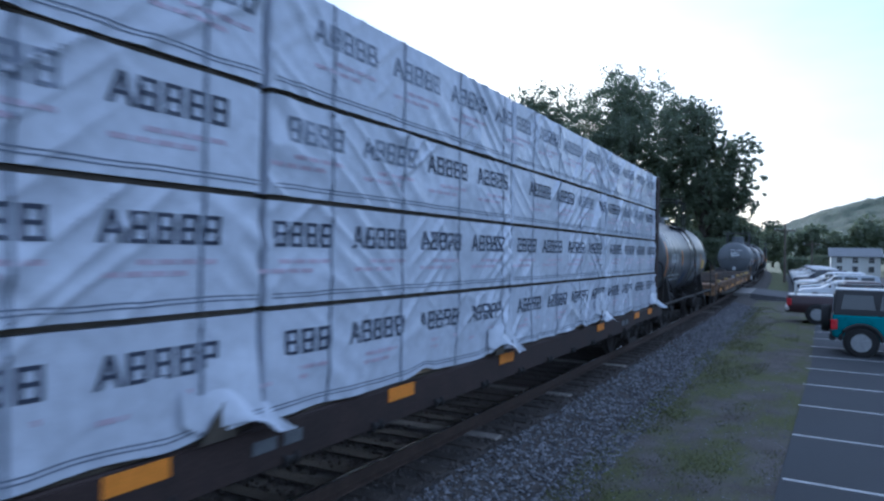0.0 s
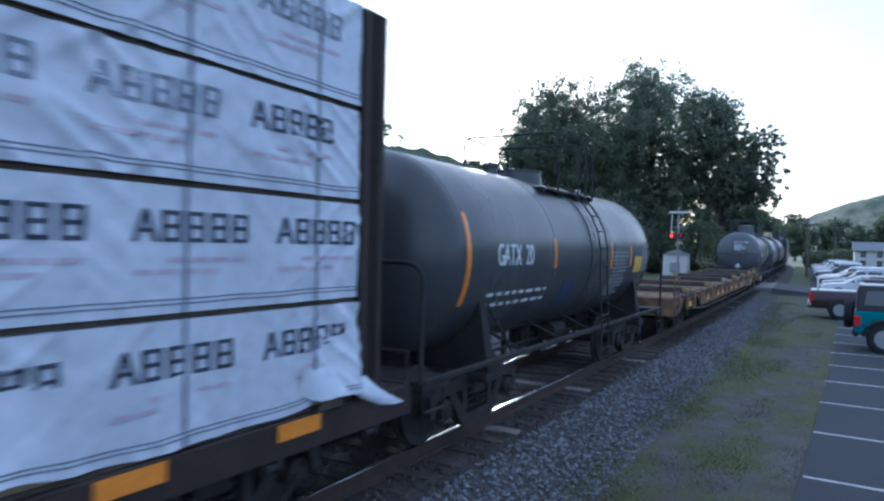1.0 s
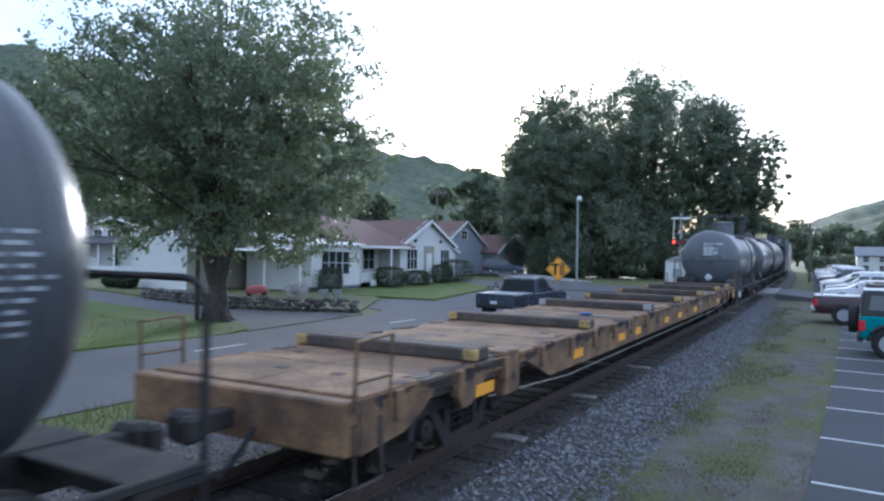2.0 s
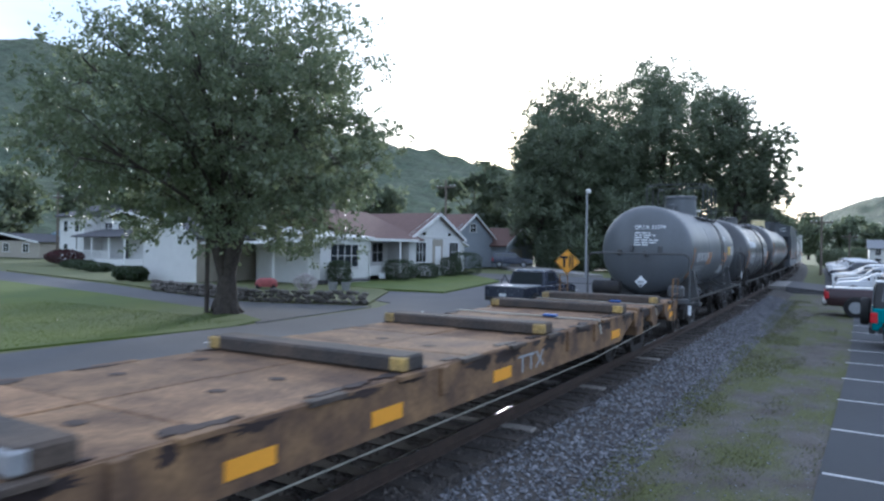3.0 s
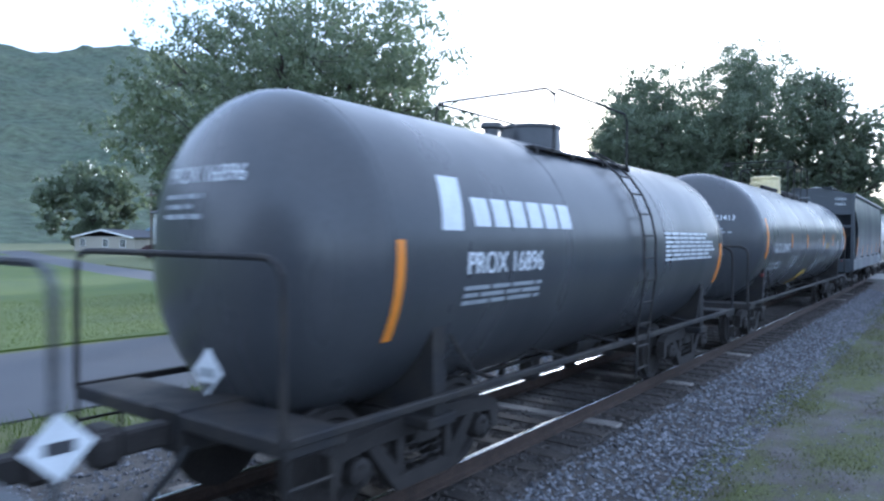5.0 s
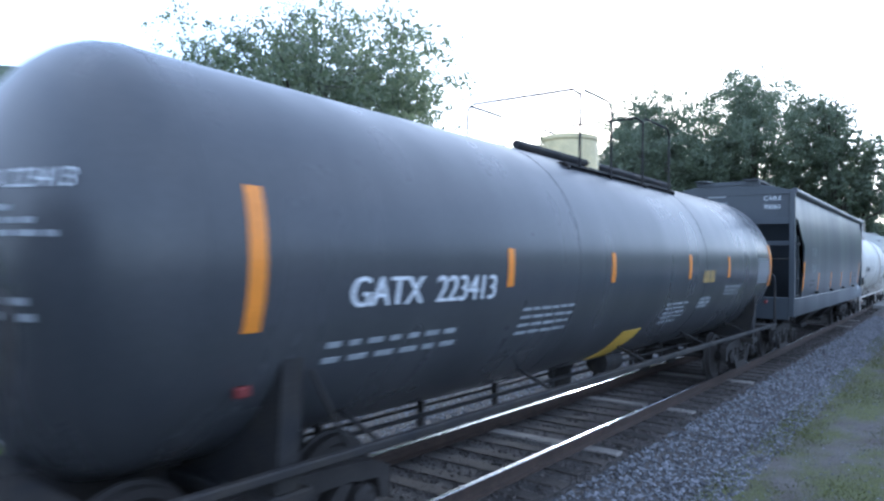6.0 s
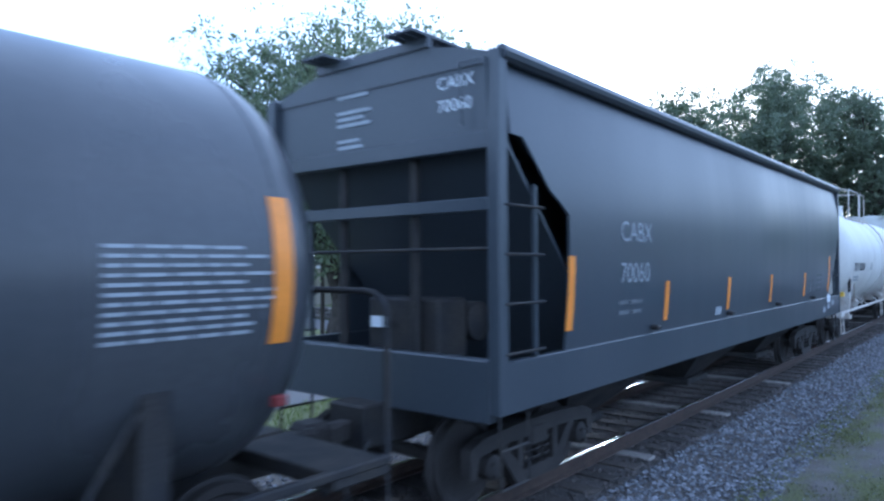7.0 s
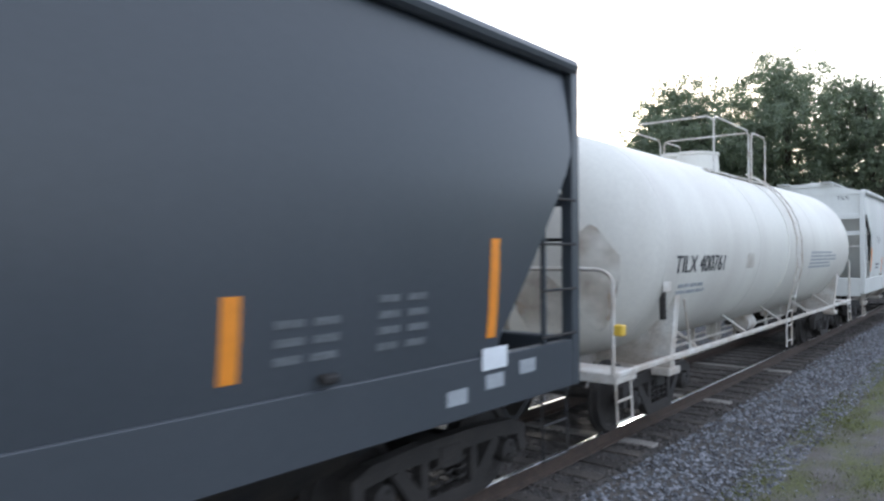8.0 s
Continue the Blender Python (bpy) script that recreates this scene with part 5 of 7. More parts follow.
        part("notice_mark", Shape().box(w + 0.019, w + 0.024, b - 2.0 + 0.5 * i, b - 1.75 + 0.5 * i, 1.2 + 0.06 * i, 1.32 + 0.06 * i), side_paint, car)
    part("notice_plate", Shape().box(w + 0.019, w + 0.028, b - 1.55, b - 1.2, 1.42, 1.6), "lettering", car)
    part("notice_plate", side_patch(a + 5.5, a + 5.76, 1.6, 1.72), side_paint, car)
    for y, z0, z1 in ((a + 1.12, 1.72, 2.45), (a + 3.58, 1.66, 2.15), (a + 6.06, 1.66, 2.15), (a + 8.5, 1.66, 2.15), (b - 3.9, 1.66, 2.15), (b - 1.42, 1.68, 2.5)):
        part("reflector", side_patch(y - 0.06, y + 0.06, z0, z1), "orange", car, "orange reflective strip")
    TRAIN.append((car, mid))


wagon_lumber()
wagon_gatx20()
wagon_flat()
wagon_qfox()
wagon_prox()
wagon_gatx22()
wagon_hopper("dark grey covered hopper wagon with smooth sides, rolling", 102.15, 117.2, "hopper_grey", "black_steel", "lettering", 4.2, "CABX", "70060")
wagon_tilx()
wagon_hopper("white covered hopper wagon with roof rails, rolling", 135.0, 150.4, "hopper_white", "white_steel", "dark_lettering", 4.15, "TILX", "")


# ---- ground, track bed and roads ----
def sheet(points, z, thick=0.0):
    s = Shape()
    if thick:
        return s.prism(points, z - thick, z, "z")
    return s.add([(x, y, z) for x, y in points], [tuple(range(len(points)))])


structure("ground", sheet([(-3000, -3000), (3000, -3000), (3000, 3000), (-3000, 3000)], GROUND), "grass", "rough grassy ground reaching the horizon", "ground")


def ribbon(u_z, s0, s1, step=4.0):
    """A strip along the track from its cross-section of (u, z)."""
    s = Shape()
    n = len(u_z)
    ss = np.arange(s0, s1 + step, step)
    s.add([along(q, u, z) for q in ss for u, z in u_z], [(i * n + j, i * n + j + 1, (i + 1) * n + j + 1, (i + 1) * n + j) for i in range(len(ss) - 1) for j in range(n - 1)])
    return s


bed = [(-5.0, GROUND - 0.02), (-3.4, -0.385), (-2.6, -0.36), (-1.75, -0.21), (-1.2, -0.19), (0, -0.188), (1.2, -0.19), (1.6, -0.21), (2.15, -0.38), (2.5, GROUND - 0.02)]
structure("track_bed", ribbon(bed, -30, 360), "ballast", "grey crushed-stone ballast bed under the track", "track bed")
structure("dirt_strip", ribbon([(1.9, GROUND - 0.002), (3.0, GROUND + 0.012), (4.0, GROUND + 0.016), (4.75, GROUND + 0.014), (5.7, GROUND + 0.004)], -30, 47), "verge", "bare dirt and thin grass beside the track", "ground")

rail_profile = [(-0.035, 0.0), (0.035, 0.0), (0.036, -0.03), (0.012, -0.045), (0.012, -0.13), (0.065, -0.15), (0.07, -0.165), (-0.07, -0.165), (-0.065, -0.15), (-0.012, -0.13), (-0.012, -0.045), (-0.036, -0.03)]
for side, name in ((1, "rail"), (-1, "rail")):
    rl = thing(name, "worn steel rail with rusty sides and a bright head", "rail", kind="structure")
    rings = [[along(q, side * 0.755 + u, z - 0.002) for u, z in rail_profile] for q in np.arange(-30, 362, 4.0)]
    part("rail_web", Shape().ring_sweep(rings), "rail_side", rl, "rusty brown rail side")
    rings = [[along(q, side * 0.755 + u, z) for u, z in ((-0.030, -0.003), (-0.024, 0.003), (0.024, 0.003), (0.030, -0.003))] for q in np.arange(-30, 362, 4.0)]
    part("rail_head", Shape().ring_sweep(rings), "rail_head", rl, "bright polished rail head")

sl_rng = random.Random(21)
sleeper_meshes = []
for i in range(6):
    s = Shape().box(-1.30, 1.30, -0.115, 0.115, -0.33, -0.168, 0.012)
    s.v = [(x + sl_rng.uniform(-0.02, 0.02), y + sl_rng.uniform(-0.012, 0.012), z + sl_rng.uniform(-0.006, 0.004)) for x, y, z in s.v]
    sleeper_meshes.append(s.mesh("sleeper", "sleeper"))
pale = material("pale_sleeper", (0.24, 0.22, 0.20), 0.9, var=0.3, scale=5, fine=45, bump=0.4)
pale_mesh = Shape().box(-1.30, 1.30, -0.115, 0.115, -0.33, -0.160, 0.012).mesh("sleeper", pale)
sleepers = thing("sleepers", "dark weathered wooden sleepers bedded in ballast", "sleepers", kind="structure")
for i in range(200):
    q = -6 + i * 0.545
    part("sleeper", pale_mesh if sl_rng.random() < 0.11 else sleeper_meshes[i % 6], None, sleepers, m=track_pose(q + sl_rng.uniform(-0.04, 0.04), sl_rng.uniform(-0.05, 0.05)) @ Matrix.Rotation(sl_rng.uniform(-0.02, 0.02), 4, "Z"))
far_sl = Shape()
for i in range(400):
    far_sl.box(-1.3, 1.3, -0.115, 0.115, -0.33, -0.168, m=track_pose(103.2 + i * 0.545))
structure("far_sleepers", far_sl, "sleeper", "distant wooden sleepers", "sleepers", kind="stuff")


def scatter_stones(name, count, s0, s1, u0, u1, zf, r0, r1, seed, mat, label):
    """Loose stones: small uneven solids of eight faces each."""
    rng = np.random.default_rng(seed)
    base = np.array([(1, 0, 0), (-1, 0, 0), (0, 1, 0), (0, -1, 0), (0, 0, 1), (0, 0, -1)], float)
    tri = [(0, 2, 4), (2, 1, 4), (1, 3, 4), (3, 0, 4), (2, 0, 5), (1, 2, 5), (3, 1, 5), (0, 3, 5)]
    vs, fs = [], []
    for i in range(count):
        q = s0 + (s1 - s0) * rng.random() ** 1.5
        u = rng.uniform(u0, u1)
        r = rng.uniform(r0, r1)
        b = base * rng.uniform(0.6, 1.3, (6, 1)) * r + rng.normal(0, r * 0.16, (6, 3))
        a = rng.uniform(0, 6.28)
        c, s = math.cos(a), math.sin(a)
        p = along(q, u, zf(u) + r * 0.3)
        n = len(vs)
        vs.extend((p.x + x * c - y * s, p.y + x * s + y * c, p.z + z * 0.75) for x, y, z in b)
        fs.extend((i0 + n, i1 + n, i2 + n) for i0, i1, i2 in tri)
    sh = Shape()
    sh.v, sh.f = vs, fs
    me = bpy.data.meshes.new(name)
    me.from_pydata(vs, [], fs)
    me.materials.append(MAT[mat])
    ob = new(name, me)
    return tagged(ob, label, "stones", "", "stuff")


def bed_z(u):
    return float(np.interp(u, [p[0] for p in bed], [p[1] for p in bed]))


scatter_stones("ballast_stones", 17000, 0.5, 42, 1.42, 2.75, lambda u: max(bed_z(u), GROUND), 0.016, 0.04, 3, "stone", "loose grey ballast stones beside the rail")
scatter_stones("ballast_stones", 8000, 0.5, 34, -4.6, -0.85, lambda u: max(bed_z(u), GROUND), 0.016, 0.038, 4, "stone", "loose grey ballast stones behind the rails")
scatter_stones("ballast_stones", 5500, 0.5, 42, 0.82, 1.55, lambda u: max(bed_z(u), GROUND), 0.014, 0.034, 8, "oil_shade_stone", "ballast stones along the rail, oil and under-train shade in their dark colour")
scatter_stones("ballast_stones", 6500, 0.5, 40, -0.68, 0.68, bed_z, 0.014, 0.032, 6, "oil_shade_stone", "ballast stones among the sleepers, oil and under-train shade in their dark colour")
scatter_stones("gravel", 3500, 1.0, 34, 2.5, 4.7, lambda u: GROUND + 0.012, 0.006, 0.02, 5, "stone", "scattered gravel on the dirt strip")

# parking place on the right, street on the left, crossing
structure("parking_lot", sheet([(-0.42, -40), (-0.30, 9), (0.02, 20), (0.25, 46), (60, 46), (60, -40)], GROUND + 0.03, 0.06), "asphalt", "dark asphalt parking place with painted stalls", "parking lot")
lines = thing("stall_lines", "faded white stall lines painted on asphalt", "road marking", kind="structure")
for i in range(-4, 12):
    y = 9.62 + i * 2.47
    part("stall_line", Shape().prism([(-0.25 + 0.017 * (y - 9.6), y - 0.035), (5.3, y - 0.30), (5.3, y - 0.23), (-0.25 + 0.017 * (y - 9.6), y + 0.035)], GROUND + 0.026, GROUND + 0.034, "z"), "paint_line", lines)
structure("street", sheet([(-10.9, -60), (-11.0, 22), (-11.7, 30), (-11.7, 49.5), (-24.5, 49.5), (-23, 46.8), (-20.2, 33.4), (-26, 31.6), (-25, 29.6), (-18.3, 26.2), (-17.4, 24), (-17.0, 17), (-17.2, 9), (-17.4, -60)], GROUND + 0.03, 0.06), "street", "grey asphalt street beside the track", "street")
structure("side_street", sheet([(-17.2, 16.8), (-17.9, 24.2), (-23.4, 22.3), (-31.5, 23.8), (-39, 25.9), (-61, 30.5), (-100, 42), (-120, 48), (-121, 43), (-75, 30.4), (-47, 23.4), (-32, 20.9), (-24, 19.2), (-20.5, 18.6)], GROUND + 0.034, 0.06), "street", "grey asphalt side street past the houses", "street")
structure("crossing_road", sheet([(-70, 50), (-20, 49.0), (-3, 49.0), (12, 48.2), (60, 47), (60, 54), (12, 56), (-3, 58.5), (-20, 58.5), (-70, 58)], GROUND + 0.10, 0.2), "street", "asphalt road over the level crossing", "road")
for u0, u1 in ((-1.9, -0.86), (-0.64, 0.64), (0.86, 1.9)):
    s = Shape().ring_sweep([[along(q, u, z) for u, z in ((u0, -0.3), (u1, -0.3), (u1, -0.012), (u0, -0.012))] for q in (49.5, 53.5, 58.0)])
    structure("crossing_panel", s, "concrete", "concrete panel of the level crossing", "crossing panel")
for u0, u1, z0, z1 in ((1.9, 5.5, -0.014, -0.33), (-5.5, -1.9, -0.33, -0.014)):
    structure("crossing_ramp", Shape().ring_sweep([[along(q, u, z) for u, z in ((u0, -0.5), (u1, -0.5), (u1, z1), (u0, z0))] for q in (49.2, 53.5, 58.3)]), "street", "asphalt ramp up to the level crossing", "road")
dashes = thing("lane_dashes", "faded white dashes along the street", "road marking", kind="structure")
for i in range(4):
    part("lane_dash", Shape().box(-14.9, -14.8, 12.6 + i * 9.2, 14.4 + i * 9.2, GROUND + 0.03, GROUND + 0.038), "paint_line", dashes)
structure("lawn", sheet([(-17.8, -60), (-17.7, 9), (-17.0, 15.5), (-17.6, 17.4), (-20.5, 18.9), (-24, 19.4), (-32, 21.1), (-47, 23.6), (-75, 30.6), (-120, 43), (-120, -60)], GROUND + 0.05, 0.1), "lawn", "mown green lawn with a large tree", "lawn")
structure("house_lawn", sheet([(-19.6, 33.2), (-22.6, 46.5), (-24, 48.5), (-36, 62), (-60, 62), (-60, 38), (-31, 35.4), (-25, 33.2)], GROUND + 0.12, 0.2), "lawn", "mown front lawn of the white house", "lawn")


def blades(name, count, area, z, h0, h1, seed, mat, label):
    """Grass blades, each a thin tapering sliver."""
    rng = np.random.default_rng(seed)
    vs, fs = [], []
    k = 0
    while k < count:
        x, y = area(rng)
        if x is None:
            continue
        a, h, w = rng.uniform(0, 6.28), rng.uniform(h0, h1), rng.uniform(0.004, 0.010)
        lx, ly = rng.normal(0, h * 0.45), rng.normal(0, h * 0.45)
        c, s = math.cos(a) * w, math.sin(a) * w
        n = len(vs)
        vs += [(x - c, y - s, z), (x + c, y + s, z), (x + lx, y + ly, z + h)]
        fs.append((n, n + 1, n + 2))
        k += 1
    me = bpy.data.meshes.new(name)
    me.from_pydata(vs, [], fs)
    me.materials.append(MAT[mat])
    return tagged(new(name, me), label, "grass", "", "stuff")


def verge(rng):
    q = 2 + 40 * rng.random() ** 1.6
    u = rng.uniform(2.3, 4.75)
    p = along(q, u)
    if noise.noise(Vector((p.x * 0.9, p.y * 0.35, 2.0))) + 0.5 * noise.noise(Vector((p.x * 2.1, p.y * 1.1, 7.0))) + 0.25 * math.sin((u - 2.2) * 2.2) - (0.3 if u > 4.1 else 0) < rng.uniform(-0.12, 0.35):
        return None, None
    return p.x, p.y


def far_verge(rng):
    q = 1 + 50 * rng.random()
    p = along(q, rng.uniform(-6.0, -4.3))
    return p.x, p.y


blades("verge_grass", 32000, verge, GROUND + 0.008, 0.012, 0.05, 31, "blade", "patchy yellow-green grass on the verge")
blades("verge_grass", 15000, far_verge, GROUND, 0.05, 0.22, 32, "lawn_blade", "unmown grass behind the track")
blades("lawn_grass", 16000, lambda rng: (rng.uniform(-30, -17.8), rng.uniform(4, 17)), GROUND + 0.05, 0.03, 0.08, 33, "lawn_blade", "short mown lawn grass")


# ---- hills ----
def hill(name, az0, az1, ridge, r0, r1, r2, seed, label):
    """A wooded ridge: rises from r0 to its crest at r1 and falls to r2."""
    azs = np.linspace(az0, az1, int((az1 - az0) * 2.5))
    rs = np.concatenate([np.linspace(r0, r1, 34), np.linspace(r1, r2, 8)[1:]])
    vs = []
    for r in rs:
        for az in azs:
            h = float(np.interp(az, [p[0] for p in ridge], [p[1] for p in ridge]))
            f = np.clip((r - r0) / (r1 - r0), 0, 1) ** 1.25 if r <= r1 else max(0, 1 - (r - r1) / (r2 - r1))
            a = radians(az)
            x, y = -math.sin(a) * r, math.cos(a) * r
            z = GROUND - 1 + (h + 1) * f + (noise.noise(Vector((x, y, seed)) * 0.03) * 5 + noise.noise(Vector((x, y, seed)) * 0.11) * 3.5) * min(1, f * 4)
            vs.append((x, y, z))
    n = len(azs)
    s = Shape().add(vs, [(j * n + i, j * n + i + 1, (j + 1) * n + i + 1, (j + 1) * n + i) for j in range(len(rs) - 1) for i in range(n - 1)])
    structure(name, s, "forest", label, "hill", smooth=True, kind="structure")


hill("hill", 12, 130, [(12, 42), (22, 62), (25.5, 69), (30, 78), (34, 87), (42, 104), (50, 125), (58, 147), (62, 151), (64, 147), (68, 140), (90, 150), (130, 120)], 220, 600, 800, 1.5, "long wooded ridge behind the houses")
hill("hill", -60, 12, [(-60, 90), (-20, 95), (-6, 82), (-2, 64), (0.4, 52), (2.2, 42), (3.6, 33), (6, 18), (12, 5)], 420, 900, 1200, 7.5, "wooded hill beyond the parking place")


# ---- trees ----
def tree(label, x, y, base_z, height, spread, trunk_r, crown_low, lobes, leaves, leaf, mat, seed, fork=0.28, lean=(0, 0), flat=1.0):
    """Tapered trunk with limbs, and a crown of leaf clumps with gaps."""
    rng = np.random.default_rng(seed)
    t = thing("tree", label, "tree", pose(x, y, base_z))
    top = height
    trunk = Shape()
    zf = height * fork
    trunk.tube([(0, 0, -0.25), (0.02, 0, 0.15), (0.03, 0.02, zf * 0.5), (0.0, 0.05, zf), (lean[0] * 0.5, lean[1] * 0.5, height * 0.55), (lean[0], lean[1], height * 0.85)], trunk_r * 1.25, 12, trunk_r * 0.18)
    for a in np.linspace(0, 6.28, 6)[:-1]:
        trunk.tube([(math.cos(a) * trunk_r * 1.6, math.sin(a) * trunk_r * 1.6, -0.15), (math.cos(a) * trunk_r * 0.9, math.sin(a) * trunk_r * 0.9, 0.25), (math.cos(a) * trunk_r * 0.4, math.sin(a) * trunk_r * 0.4, 1.0)], trunk_r * 0.5, 7, trunk_r * 0.25)
    if lobes > 140:     # a broad crown rises on several stout stems
        for k, a in enumerate(np.linspace(0.3, 6.0, 5)):
            c_, s_ = math.cos(a), math.sin(a)
            part("stem", Shape().tube([(c_ * 0.1, s_ * 0.1, zf * 0.62), (c_ * 0.5, s_ * 0.5, zf * 1.15), (c_ * 1.0, s_ * 1.0, zf * 1.9), (c_ * 1.9, s_ * 1.9, zf * 3.2)], trunk_r * 0.55, 9, trunk_r * 0.16), "bark", t, smooth=True)
    cz, rz = (crown_low + top) / 2, (top - crown_low) / 2
    centres = []
    for i in range(lobes):
        for _ in range(30):
            d = rng.normal(0, 1, 3)
            d /= np.linalg.norm(d)
            q = rng.uniform(0.30 if lobes > 100 else 0.45, 0.92)
            bulge = 1 + 0.16 * noise.noise(Vector(d * 1.7) + Vector((seed, 0, 0)))
            bulge *= 1 - (0.22 * max(0.0, d[2]) if lobes > 100 else 0.0)
            c = np.array([d[0] * spread * q * bulge, d[1] * spread * q * bulge * flat, cz + d[2] * rz * q * bulge])
            if all(np.linalg.norm(c - o) > spread * 0.17 for o in centres):
                break
        centres.append(c)
    main = centres[:34]
    for c in centres[34:]:
        o = min(main, key=lambda p: float(np.linalg.norm(p - c)))
        twig = Shape().tube([tuple(o * np.array([0.85, 0.85, 0.97])), tuple((o + c) / 2 + rng.normal(0, 0.2, 3)), tuple(c)], trunk_r * 0.07, 5, 0.008)
        for k in range(2):
            twig.tube([tuple((o + c) / 2), tuple(c + rng.normal(0, spread * 0.1, 3))], trunk_r * 0.04, 4, 0.006)
        part("twig", twig, "bark", t, smooth=True)
    for c in main:
        limbs = Shape()
        z0 = float(np.clip(c[2] * 0.45, zf * 0.8, height * 0.6))
        m1 = (c[0] * 0.25 + lean[0] * 0.3, c[1] * 0.25, z0 + (c[2] - z0) * 0.45)
        r = trunk_r * rng.uniform(0.12, 0.30)
        limbs.tube([(0, 0.03, z0 * 0.9), m1, (c[0] * 0.7, c[1] * 0.7, z0 + (c[2] - z0) * 0.8), tuple(c * np.array([1.05, 1.05, 1.02]))], r, 6, 0.012)
        for k in range(3):
            e = c + rng.normal(0, spread * 0.13, 3)
            limbs.tube([(c[0] * 0.7, c[1] * 0.7, z0 + (c[2] - z0) * 0.8), tuple((c + e) / 2 + rng.normal(0, 0.15, 3)), tuple(e)], r * 0.4, 5, 0.006)
        part("limb", limbs, "bark", t, smooth=True)
    part("trunk", trunk, "bark", t, smooth=True)
    n_l = leaves // lobes
    allp = []
    for c in centres:
        k = rng.uniform(0.75, 1.25)
        rad = spread * (0.19 if lobes > 100 else 0.25) * k
        sub = c + np.clip(rng.normal(0, 0.5, (26, 3)), -0.85, 0.85) * rad
        pick = rng.integers(0, 26, int(n_l * k))
        pts = sub[pick] + rng.normal(0, 0.10 if lobes > 100 else 0.15, (len(pick), 3)) * rad * np.array([1, 1, 0.75])
        allp.append(pts)
    P = np.concatenate(allp)
    P = P[P[:, 2] > crown_low * 0.8]
    if lobes > 140:     # the stems stand clear under the crown
        P = P[(P[:, 2] > 3.3) | (np.hypot(P[:, 0], P[:, 1]) > 2.2)]
    if lobes > 100:
        P = P[rng.random(len(P)) < 0.95 - 0.70 * np.clip((P[:, 2] - cz) / rz + 0.15, 0, 1)]
    n = len(P)
    size = leaf * rng.uniform(0.6, 1.35, (n, 1))
    a = rng.normal(0, 1, (n, 3))
    a /= np.linalg.norm(a, axis=1, keepdims=True)
    b = np.cross(a, rng.normal(0, 1, (n, 3)))
    b /= np.linalg.norm(b, axis=1, keepdims=True)
    V = np.stack([P - a * size, P + b * size * 0.55, P + a * size, P - b * size * 0.55], 1).reshape(-1, 3)
    me = bpy.data.meshes.new("crown")
    me.vertices.add(n * 4)
    me.vertices.foreach_set("co", V.astype(np.float32).ravel())
    me.loops.add(n * 4)
    me.loops.foreach_set("vertex_index", np.arange(n * 4, dtype=np.int32))
    me.polygons.add(n)
    me.polygons.foreach_set("loop_start", np.arange(0, n * 4, 4, dtype=np.int32))
    me.polygons.foreach_set("loop_total", np.full(n, 4, dtype=np.int32))
    me.update(calc_edges=True)
    me.materials.append(MAT[mat])
    part("crown", me, None, t)
    return t


tree("broad leafy maple with dark trunk standing on a lawn", -20.4, 18.3, GROUND, 13.8, 7.3, 0.44, 2.1, 150, 112000, 0.088, "leaf", 101, fork=0.17)
tree("tall dense tree beyond the level crossing", -29, 82, GROUND, 23.2, 9.2, 0.5, 1.2, 95, 80000, 0.16, "leaf_far", 102)
tree("tall dense tree beyond the level crossing", -20, 86, GROUND, 25.8, 9.0, 0.6, 1.5, 95, 80000, 0.16, "leaf_far", 103)
tree("tall dense tree beside the track", -11.9, 88, GROUND, 25.0, 6.6, 0.5, 1.5, 105, 70000, 0.16, "leaf_far", 104)
tree("dense tree at the edge of a grove", -32.6, 86, GROUND, 22.0, 6.6, 0.4, 1.0, 70, 50000, 0.16, "leaf_far", 109)
tree("small dense tree at the edge of a grove", -33.5, 80, GROUND, 15.5, 4.6, 0.35, 1.0, 36, 18000, 0.16, "leaf_far", 105)
tree("low bushy tree at the foot of a grove", -23, 78, GROUND, 9.0, 6.5, 0.3, 0.3, 36, 18000, 0.16, "leaf_far", 106)
tree("low leafy tree leaning towards the track", -9.5, 92, GROUND, 13.0, 4.6, 0.4, 1.0, 36, 18000, 0.17, "leaf_far", 107)
tree("dense tree filling the middle of a grove", -23, 90, GROUND, 17.0, 8.0, 0.4, 0.5, 40, 24000, 0.18, "leaf_far", 108)



tree("tree in full leaf behind the houses", -58, 78, GROUND, 13, 6.5, 0.35, 1.0, 24, 8000, 0.40, "leaf_far", 111)
tree("tree in full leaf behind the houses", -47, 88, GROUND, 15, 7.0, 0.35, 1.0, 24, 9000, 0.40, "leaf_far", 112)
tree("tree in full leaf behind the houses", -38, 98, GROUND, 13, 6.5, 0.35, 1.0, 24, 8000, 0.40, "leaf_far", 113)
tree("tree in full leaf behind the houses", -70, 72, GROUND, 14, 7.0, 0.35, 1.0, 24, 8000, 0.40, "leaf_far", 114)
tree("tall dark tree behind the far houses", -104, 68, GROUND, 15, 8.0, 0.45, 1.0, 28, 9000, 0.48, "leaf_far", 115)
tree("tall dark tree behind the far houses", -118, 58, GROUND, 15, 8.5, 0.45, 1.0, 28, 9000, 0.48, "leaf_far", 116)
tree("tall dark tree behind the far houses", -90, 76, GROUND, 15, 7.5, 0.45, 1.0, 26, 8000, 0.48, "leaf_far", 117)
tree("leafy tree beside the far track", -17, 140, GROUND, 15, 6.5, 0.35, 0.8, 24, 8000, 0.40, "leaf_far", 118)
tree("leafy tree beside the far track", -24, 175, GROUND, 16, 7.5, 0.35, 0.8, 24, 8000, 0.45, "leaf_far", 119)
